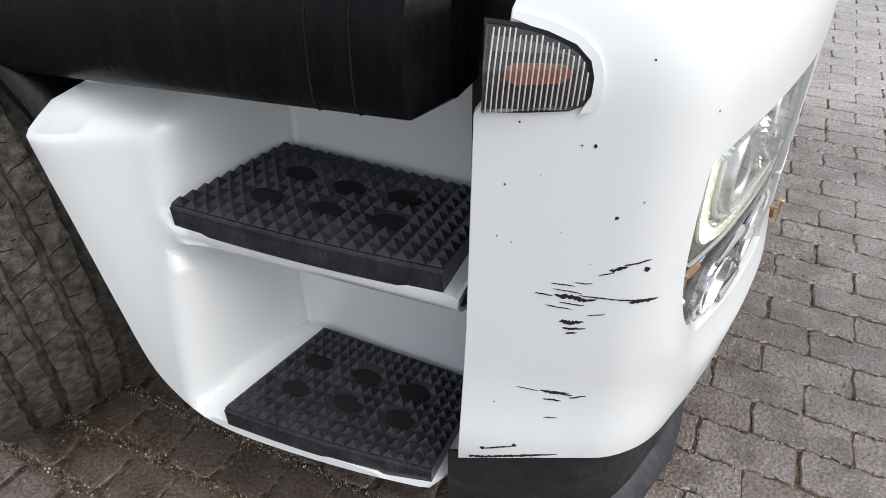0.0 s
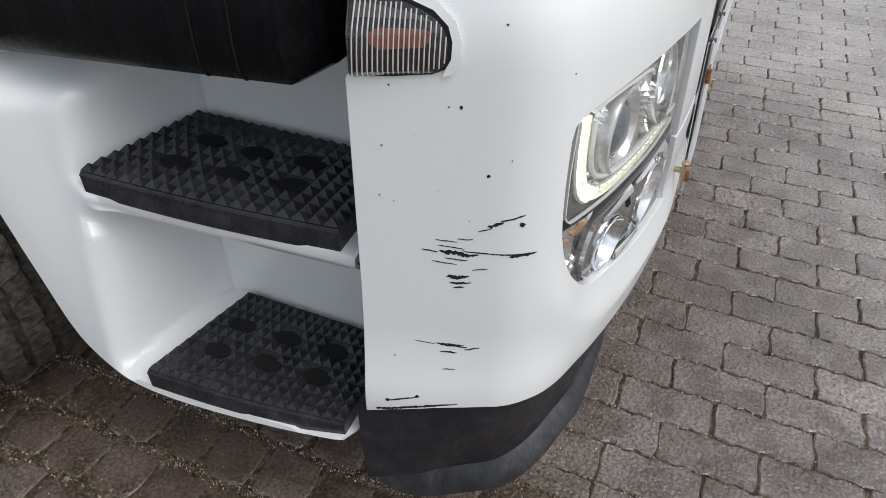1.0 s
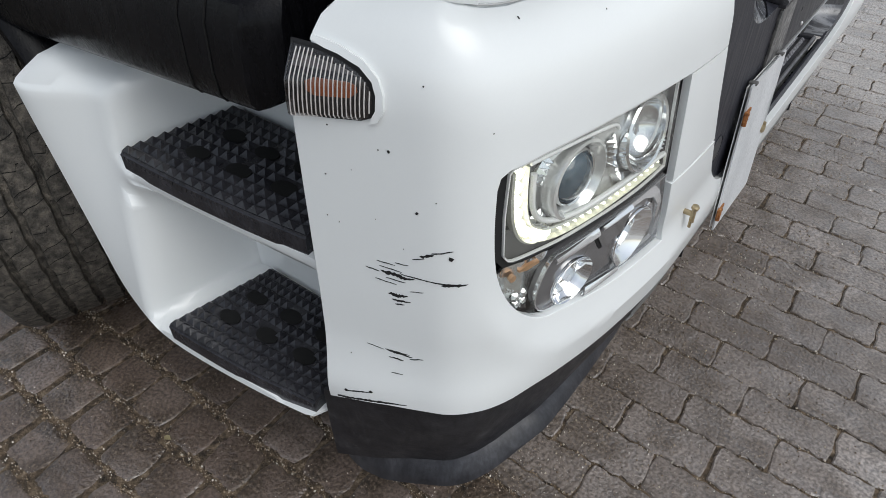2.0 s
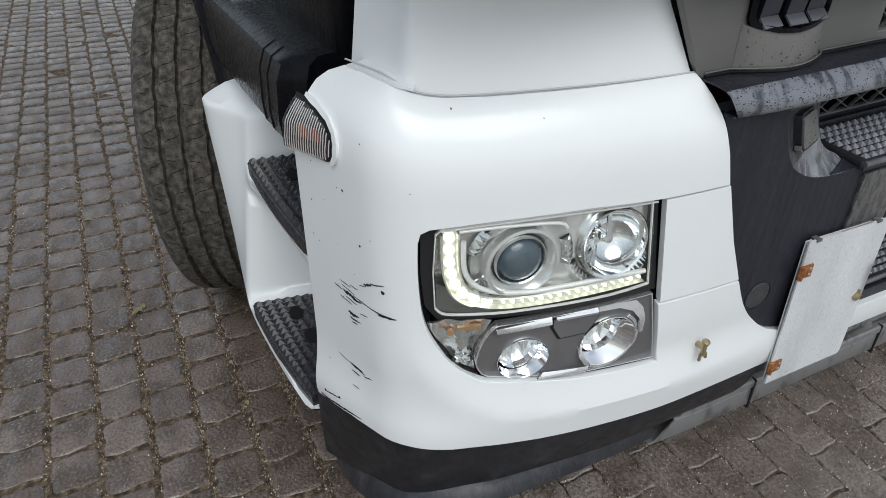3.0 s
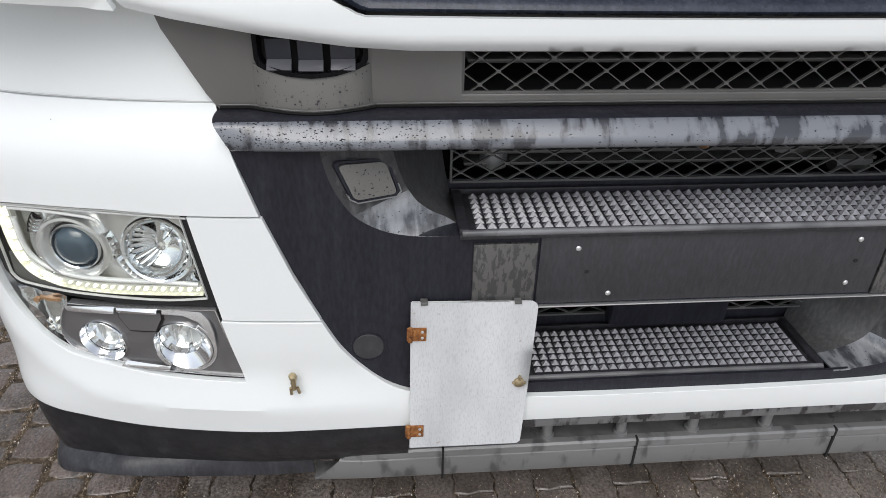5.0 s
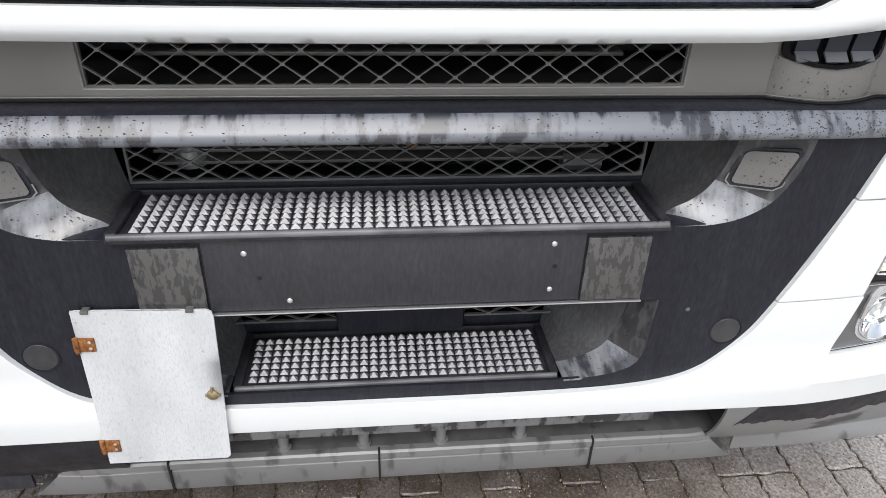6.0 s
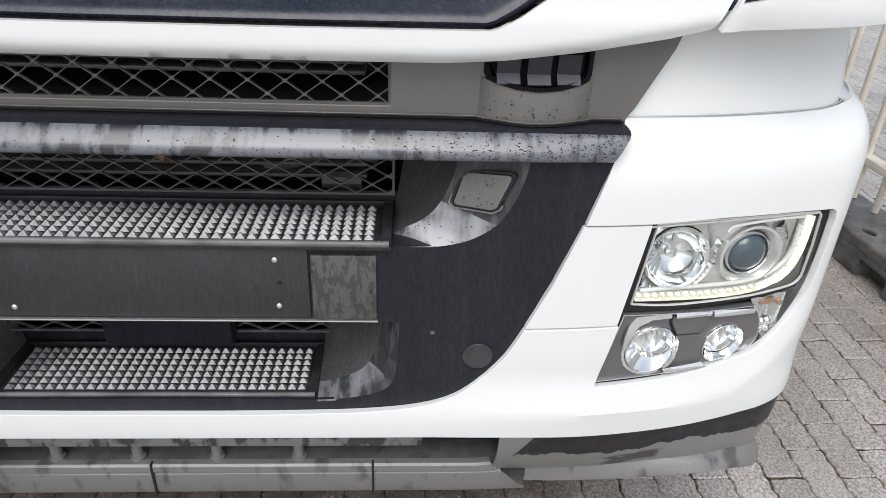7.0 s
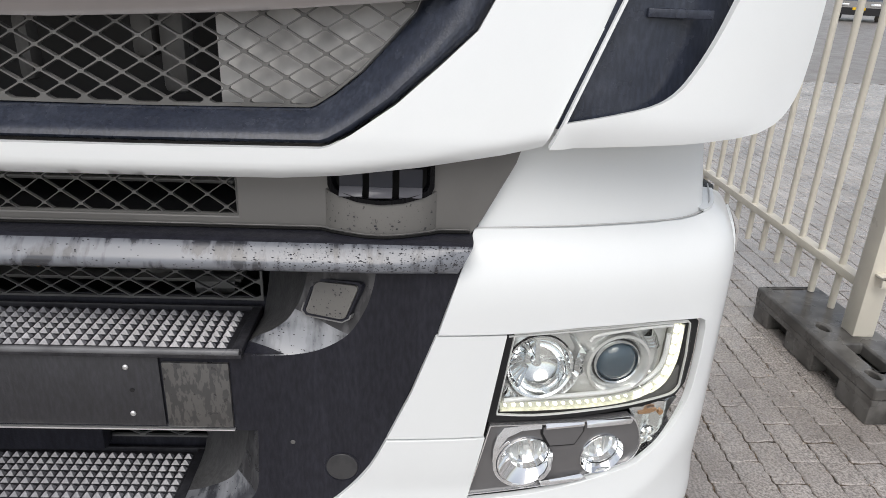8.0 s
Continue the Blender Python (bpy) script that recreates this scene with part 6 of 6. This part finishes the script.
    part("wheel_arch", thicken(bm, 0.012, (0, 0, 1)), DOORBLACK, truck, "black plastic wheel arch", 40)


# ---- front wheels, steered ----
def tyre_mesh():
    bm = bmesh.new()
    w, r = 0.155, 0.50
    prof = [(-0.10, 0.30), (-0.135, 0.32), (-0.156, 0.38), (-0.158, 0.43), (-0.150, 0.468), (-0.138, 0.486), (-0.125, 0.494)]
    grooves = (-0.083, -0.030, 0.030, 0.083)
    line = list(prof)
    for g in grooves:
        line += [(g - 0.0082, 0.5), (g - 0.0055, 0.485), (g + 0.0055, 0.485), (g + 0.0082, 0.5)]
    line += [(-a, b) for a, b in reversed(prof)]
    segs = 120
    rings = []
    for k in range(segs):
        a = 2 * math.pi * k / segs
        row = []
        for y, rad in line:
            wob = 0.0022 * math.sin(k * 2.0944) if abs(y) < 0.1 else 0.0
            row.append(bm.verts.new((rad * math.cos(a), y + wob, rad * math.sin(a))))
        rings.append(row)
    for k in range(segs):
        p, q = rings[k], rings[(k + 1) % segs]
        for j in range(len(line) - 1):
            bm.faces.new((p[j], p[j + 1], q[j + 1], q[j]))
    bmesh.ops.recalc_face_normals(bm, faces=bm.faces)
    return bm


def sipes_mesh():
    """Thin zigzag cuts across the ribs, as raised dark slits."""
    bm = bmesh.new()
    for k in range(72):
        a = 2 * math.pi * k / 72
        for y0, y1 in ((-0.124, -0.092), (-0.075, -0.038), (-0.022, 0.022), (0.038, 0.075), (0.092, 0.124)):
            off = 0.016 * math.sin(y0 * 90) + 0.006 * math.sin(k * 2.3 + y0 * 40)
            pts = [(y0, 0.0), (y0 * 0.75 + y1 * 0.25, 0.006), (y0 * 0.35 + y1 * 0.65, 0.009), (y1, 0.017)] if k % 3 else [(y0, 0.004), (y0 * 0.5 + y1 * 0.5, 0.0), (y0 * 0.42 + y1 * 0.58, 0.012), (y0 * 0.3 + y1 * 0.7, 0.013)]
            for (ya, sa), (yb, sb) in zip(pts, pts[1:]):
                quad = []
                for y, sh in ((ya, sa - 0.0009), (yb, sb - 0.0009), (yb, sb + 0.0009), (ya, sa + 0.0009)):
                    b = a + (sh + off) / 0.5
                    rr = 0.5006 if abs(y) < 0.11 else 0.4985
                    quad.append(bm.verts.new((rr * math.cos(b), y, rr * math.sin(b))))
                bm.faces.new(quad)
    return bm


for s in (-1, 1):
    wheel = part("wheel", lathe([(0.0, -0.02), (0.10, -0.02), (0.11, -0.06), (0.20, -0.07), (0.27, -0.05), (0.285, -0.12), (0.30, -0.13), (0.30, 0.12), (0.2, 0.1), (0.0, 0.1)], Matrix.Rotation(radians(-90), 4, "X"), 40), SATIN, truck, "steered front wheel with dusty ribbed tyre")
    part("tyre", tyre_mesh(), RUBBER, wheel, "dusty black ribbed tyre", 25)
    tagged(part("tread_sipe", sipes_mesh(), HOLE, wheel, "", 0), kind="stuff")
    wheel.location = (-1.45, s * 1.20 if s < 0 else 1.02, 0.498)
    wheel.rotation_euler = (0, 0, radians(-20))

# ---- cab body and chassis behind the panels ----
# plain cab bulk added out of view to keep off sky light
part("cab_body", boxes((-2.3, -0.36, -1.25, 1.25, 1.24, 2.9), (-1.2, -0.10, -0.84, 0.84, 1.60, 2.9), bevel=0.03), WHITE, truck, "white cab body", 40)
# dark boxes added inside to stop light coming through from beneath
part("chassis", boxes((-2.4, -0.38, -0.98, 0.98, 0.42, 1.02), (-1.0, -0.36, -1.06, 1.06, 0.36, 1.2), (-5.0, -1.9, -0.45, 0.45, 0.6, 0.95)), SHADE, truck, "dark chassis")
part("corner_filler", boxes((-0.36, -0.16, -1.14, -0.64, 0.30, 0.98), (-0.36, -0.16, 0.64, 1.14, 0.30, 0.98), (-0.34, -0.13, -0.64, 0.64, 0.26, 0.48)), SHADE, truck)


# ---- fence on its weighted foot ----
fence = thing("fence", "cream painted steel bar fence panel", "fence", (-2.6, 2.44, 0))
def under(ob, base):
    ob.matrix_parent_inverse = Matrix.Translation(base.location).inverted()
    return ob
bar_bm = bmesh.new()
lathe([(0.0145, 0.0), (0.0145, 1.75)], Matrix.Identity(4), 12, True, bar_bm)
bar = under(part("bar", bar_bm, CREAM, fence), fence)
bar.location = (-1.603, 2.44, 0.152)
for k in range(1, 22):
    o = new("bar", bar.data)
    o.parent, o.location = fence, (-1.603 - 0.1595 * k, 2.44, 0.152)
    under(o, fence)
under(part("bottom_rail", boxes((-5.4, -1.43, 2.415, 2.465, 0.315, 0.350), bevel=0.003), CREAM, fence), fence)
under(part("top_rail", boxes((-5.4, -1.43, 2.415, 2.465, 1.78, 1.81), bevel=0.003), CREAM, fence), fence)
post = under(part("post", boxes((-1.435, -1.352, 2.385, 2.468, 0.15, 2.0), bevel=0.004), CREAM, fence, "square cream post"), fence)
under(part("post_hook", boxes((-1.36, -1.30, 2.40, 2.46, 0.41, 0.42), (-1.31, -1.30, 2.40, 2.46, 0.38, 0.42), bevel=0.002), CREAM, fence), fence)

turn = Matrix.Translation((-1.40, 2.375, 0)) @ Matrix.Rotation(radians(2.3), 4, "Z")
half_long, half_wide, top = 0.405, 0.14, 0.15
outline = [(-half_long, -half_wide), (half_long, -half_wide), (half_long, half_wide), (-half_long, half_wide)]
def oval(cx, cy, a, b, n=14):
    return [(cx + a * math.cos(2 * math.pi * k / n), cy + b * math.sin(2 * math.pi * k / n)) for k in range(n)]
holes = [oval(-0.03, -0.062, 0.036, 0.020), oval(0.31, -0.085, 0.036, 0.020), [(0.10, -0.055), (0.29, -0.055), (0.29, 0.015), (0.10, 0.015)], [(-0.395, -0.085), (-0.375, -0.085), (-0.375, 0.075), (-0.395, 0.075)]]
foot = part("ballast_block", sheet(outline, lambda x, y: turn @ Vector((x, y, top)), lambda p: (0, 0, 1), 0.05, 0.07, holes=holes), FOOT, None, "", 35, 0.008)
tagged(foot, "grimy dark recycled plastic fence foot on the paving", "fence foot")
bm = bmesh.new()
for a, b in ((-0.40, -0.28), (-0.14, 0.06), (0.22, 0.40)):
    box(bm, a, b, -0.137, 0.137, 0.0, top - 0.051, 0.008, m=turn)
box(bm, -0.395, 0.395, -0.07, 0.07, 0.0, top - 0.06, m=turn)
part("block_leg", bm, FOOT, foot)
part("block_edge", boxes((-0.4035, 0.4035, -0.1385, -0.115, 0.075, top - 0.045), m=turn, bevel=0.006), FOOT, foot)

# ---- far parked car, black with a plain yellow plate ----
car = thing("parked_car", "black parked car with a yellow plate, far off", "car", (-33, 21.5, 0))
m = Matrix.Translation((-33, 21.5, 0)) @ Matrix.Rotation(radians(-32), 4, "Z")
body = bmesh.new()
shape = [(-2.1, 0.3), (-2.15, 0.75), (-1.9, 0.95), (-1.2, 1.0), (-0.6, 1.42), (0.7, 1.42), (1.3, 1.0), (2.0, 0.88), (2.15, 0.6), (2.12, 0.28)]
strip(body, [[m @ Vector((x, y * (0.85 if z > 1.1 else 1), z)) for x, z in shape] for y in (-0.85, -0.8, 0.8, 0.85)])
for y in (-0.85, 0.85):
    body.faces.new([body.verts.new(m @ Vector((x, y * (0.85 if z > 1.1 else 1), z))) for x, z in shape])
bmesh.ops.remove_doubles(body, verts=body.verts, dist=1e-4)
bmesh.ops.recalc_face_normals(body, faces=body.faces)
def on_car(ob):
    ob.matrix_parent_inverse = Matrix.Translation(car.location).inverted()
    return ob
on_car(part("body", body, CARBLACK, car, "", 30))
for x in (-1.35, 1.35):
    for y in (-0.82, 0.82):
        on_car(part("wheel", lathe([(0.0, -0.1), (0.22, -0.1), (0.32, -0.09), (0.32, 0.09), (0.22, 0.1), (0.0, 0.1)], m @ axis((x, y, 0.32), (0, 1, 0)), 20), RUBBER, car))
on_car(part("plate", boxes((2.13, 2.16, -0.26, 0.26, 0.50, 0.61), m=m), YELLOW, car, "plain yellow plate"))
for y in (-0.62, 0.62):
    on_car(part("lamp", boxes((2.05, 2.14, y - 0.2, y + 0.2, 0.66, 0.78), bevel=0.03, m=m), CHROME, car))

# ---- fallen leaves and a twig ----
def leaf(at, size, turn_by):
    bm = bmesh.new()
    for side in (-1, 1):
        pts = [(0, 0, 0.001), (0.25, side * 0.28, 0.10), (0.6, side * 0.30, 0.14), (1.0, 0, 0.04)]
        vs = [bm.verts.new(Vector(p) * size) for p in pts]
        bm.faces.new(vs if side > 0 else vs[::-1])
    bmesh.ops.solidify(bm, geom=list(bm.faces), thickness=0.0006)
    ob = part("leaf", bm, LEAF, None, "", 30)
    ob.matrix_world = pose(*at, 0, 0, turn_by)
    return tagged(ob, "small pale yellowish fallen leaf on the paving", "leaf", "fallen leaves")


for x, y, size, turn_by in ((-1.339, -1.629, 0.036, 40), (-1.31, -1.64, 0.03, 120), (-1.33, -1.60, 0.028, 200), (-0.384, -1.634, 0.04, 20), (-0.37, -1.640, 0.03, 100), (-2.0, -1.75, 0.04, 60), (-0.791, -1.40, 0.02, 10)):
    leaf((x, y, 0.003), size, turn_by)

# ---- ground: bedding sheet, then pavers ----
bm = bmesh.new()
bmesh.ops.create_grid(bm, x_segments=2, y_segments=2, size=400)
ground = part("ground", bm, FARSTONE, None, "", 0)
ground.location = (0, 0, -0.014)
tagged(ground, "grey paved yard reaching far off", "ground", kind="structure")


def paver(long, wide, gap, wave, seed, rough, worn=False, fine=True):
    """One wavy-edged paver with rounded corners and a ragged rim: worn top, sides down into the joint."""
    r = random.Random(seed)
    a, b = long / 2 - gap / 2, wide / 2 - gap / 2
    n, e = (12, 4) if fine else (5, 2)
    round_by = 0.007 if worn else 0.002
    ph = [r.random() * 6.28 for _ in range(6)]
    loop = []
    for k in range(n):
        x = -0.975 + 1.95 * k / (n - 1)
        loop.append((a * x, -b + wave * math.sin(2 * math.pi * (x + 1) * 2)))
    for k in range(e):
        y = -0.94 + 1.88 * k / (e - 1)
        loop.append((a + wave * 0.8 * math.sin(math.pi * (y + 1)), b * y))
    for k in range(n):
        x = 0.975 - 1.95 * k / (n - 1)
        loop.append((a * x, b + wave * math.sin(2 * math.pi * (x + 1) * 2)))
    for k in range(e):
        y = 0.94 - 1.88 * k / (e - 1)
        loop.append((-a + wave * 0.8 * math.sin(math.pi * (y + 1)), b * y))
    out = []
    for x, y in loop:
        t = math.atan2(y / b, x / a)
        # corners drawn in, the rim swelling and shrinking round the stone, with small bites
        corner = max(0.0, abs(x) / a + abs(y) / b - 1.62) / 0.38
        pull = 1 - corner * round_by / math.hypot(x, y)
        swell = rough * (0.30 * math.sin(2 * t + ph[0]) + 0.22 * math.sin(3 * t + ph[1]) + 0.16 * math.sin(7 * t + ph[2]) + 0.30 * (r.random() - 0.5))
        d = math.hypot(x, y)
        out.append((x * (pull + swell / d), y * (pull + swell / d)))
    verts, faces = [], []
    m = len(out)
    rings = [(0.0035, 0.0), (0.0, -0.003), (0.0, -0.02)] if not worn else [(0.016, 0.0008), (0.005, 0.0), (0.0, -0.0030), (0.0, -0.02)]
    if not fine:
        rings = rings[-3:]
    for back, z in rings:
        for x, y in out:
            d = math.hypot(x, y)
            f = 1 - back / d
            verts.append((x * f, y * f, z + (0.0014 * (r.random() - 0.5) if z > -0.003 else 0)))
    faces.append(list(range(m)))
    for ring in range(len(rings) - 1):
        for k in range(m):
            faces.append([ring * m + k, (ring + 1) * m + k, (ring + 1) * m + (k + 1) % m, ring * m + (k + 1) % m])
    return verts, faces


def pave(name, label, mat, long, wide, gap, wave, rough, x_range, y_range, near, skip, tilt_by, fill=-0.0135, worn=False):
    """Pavers in staggered rows along x: those near the path as pieces, the rest joined."""
    r = random.Random(11)
    kinds = [paver(long, wide, gap, wave, k, rough, worn) for k in range(10)]
    plain = [paver(long, wide, gap, wave, k, rough, worn, False) for k in range(10)]
    meshes = []
    for k, (v, f) in enumerate(kinds):
        me = bpy.data.meshes.new("paver")
        me.from_pydata(v, [], f)
        me.materials.append(mat)
        me.polygons.foreach_set("use_smooth", [worn] * len(f))
        meshes.append(me)
    base = new(name, bpy.data.meshes.new(name))
    tagged(base, label, "pavement", kind="structure")
    all_v, all_f, count = [], [], 0
    rows = int((y_range[1] - y_range[0]) / wide)
    cols = int((x_range[1] - x_range[0]) / long)
    for j in range(rows):
        y = y_range[0] + (j + 0.5) * wide
        for i in range(cols):
            x = x_range[0] + (i + 0.5 + 0.5 * (j % 2)) * long + (r.random() - 0.5) * rough
            k = r.randrange(10)
            z = -0.0015 + (r.random() - 0.5) * tilt_by * 0.002
            m = pose(x, y + (r.random() - 0.5) * rough * 0.5, z, (r.random() - 0.5) * tilt_by, (r.random() - 0.5) * tilt_by, (r.random() - 0.5) * tilt_by * 1.5)
            if skip(x, y):
                continue
            if near(x, y) and count < 300:
                o = new("paver", meshes[k])
                o.parent, o.matrix_basis = base, m
                count += 1
            else:
                v, f = (kinds if close(x, y) else plain)[k]
                s0 = len(all_v)
                all_v += [tuple(m @ Vector(p)) for p in v]
                all_f += [[q + s0 for q in face_ids] for face_ids in f]
    me = bpy.data.meshes.new("paver_field")
    me.from_pydata(all_v, [], all_f)
    me.materials.append(mat)
    me.polygons.foreach_set("use_smooth", [worn] * len(all_f))
    rest = new("paver_field", me)
    rest.parent = base
    tagged(rest, kind="stuff")
    box_bm = boxes((x_range[0], x_range[1], y_range[0], y_range[1], -0.03, fill))
    box_bm.to_mesh(base.data)
    box_bm.free()
    base.data.materials.append(SOIL)


def close(x, y):
    """Whether a stone lies in the stretch of yard that is passed nearest."""
    return -2.6 < x < 1.3 and -2.8 < y < 2.6 and not (x < -1.0 and abs(y) < 0.95)


hidden = lambda x, y: x < -2.6 and abs(y) < 0.9
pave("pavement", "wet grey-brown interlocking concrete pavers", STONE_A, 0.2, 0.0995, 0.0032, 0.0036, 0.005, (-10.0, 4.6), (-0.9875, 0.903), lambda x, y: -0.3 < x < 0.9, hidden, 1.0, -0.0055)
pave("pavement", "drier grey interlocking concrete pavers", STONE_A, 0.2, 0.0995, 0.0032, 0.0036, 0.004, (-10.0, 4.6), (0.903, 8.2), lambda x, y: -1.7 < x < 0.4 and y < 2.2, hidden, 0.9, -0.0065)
pave("pavement", "worn wet concrete pavers with sandy joints", STONE_B, 0.125, 0.1185, 0.008, 0.0014, 0.009, (-9.0, 4.6), (-7.4475, -1.0485), lambda x, y: -2.0 < x < 0.0 and y > -2.3, hidden, 1.0, -0.0027, True)
pave("pavement", "narrow edge course of concrete pavers", STONE_A, 0.2, 0.0608, 0.004, 0.002, 0.005, (-9.0, 4.6), (-1.0485, -0.9876), lambda x, y: -0.2 < x < 0.7, hidden, 0.7, -0.006)


# ---- loose grit in the joints ----
r = random.Random(21)
verts, faces = [], []
for k in range(52000):
    zone = r.random()
    if zone < 0.42:
        # along the sandy joints of the worn stones
        x, y = r.uniform(-2.4, 0.6), -1.0485 - 0.1185 * min(16, int(abs(r.gauss(0, 5.0)))) + r.gauss(0, 0.008)
    elif zone < 0.55:
        x, y = r.uniform(-2.4, 0.5), -1.06 - abs(r.gauss(0, 0.6))
    elif zone < 0.80:
        # washed up beside the corner and along the front
        x, y = -0.25 + abs(r.gauss(0, 0.38)), r.uniform(-1.3, 1.2)
    elif zone < 0.92:
        x, y = r.uniform(-0.2, 1.2), -0.9875 + 0.0995 * r.randrange(0, 24) + r.gauss(0, 0.003)
    else:
        x, y = r.uniform(-1.8, 0.4), r.uniform(1.0, 2.4)
    if x < -0.75 and abs(y) < 1.0:
        continue
    size = 0.0008 + 0.0026 * r.random() ** 4
    s0 = len(verts)
    spin = r.random() * 6.28
    for i in range(4):
        a = spin + 1.571 * i
        verts.append((x + size * math.cos(a) * r.uniform(0.6, 1.2), y + size * math.sin(a) * r.uniform(0.6, 1.2), -0.003))
    verts.append((x + 0.3 * size * r.uniform(-1, 1), y, 0.0004 + size * 0.8))
    faces += [[s0 + i, s0 + (i + 1) % 4, s0 + 4] for i in range(4)]
me = bpy.data.meshes.new("grit")
me.from_pydata(verts, [], faces)
me.materials.append(GRIT)
tagged(new("grit", me), "pale loose grit scattered over the wet paving", "grit", kind="stuff")
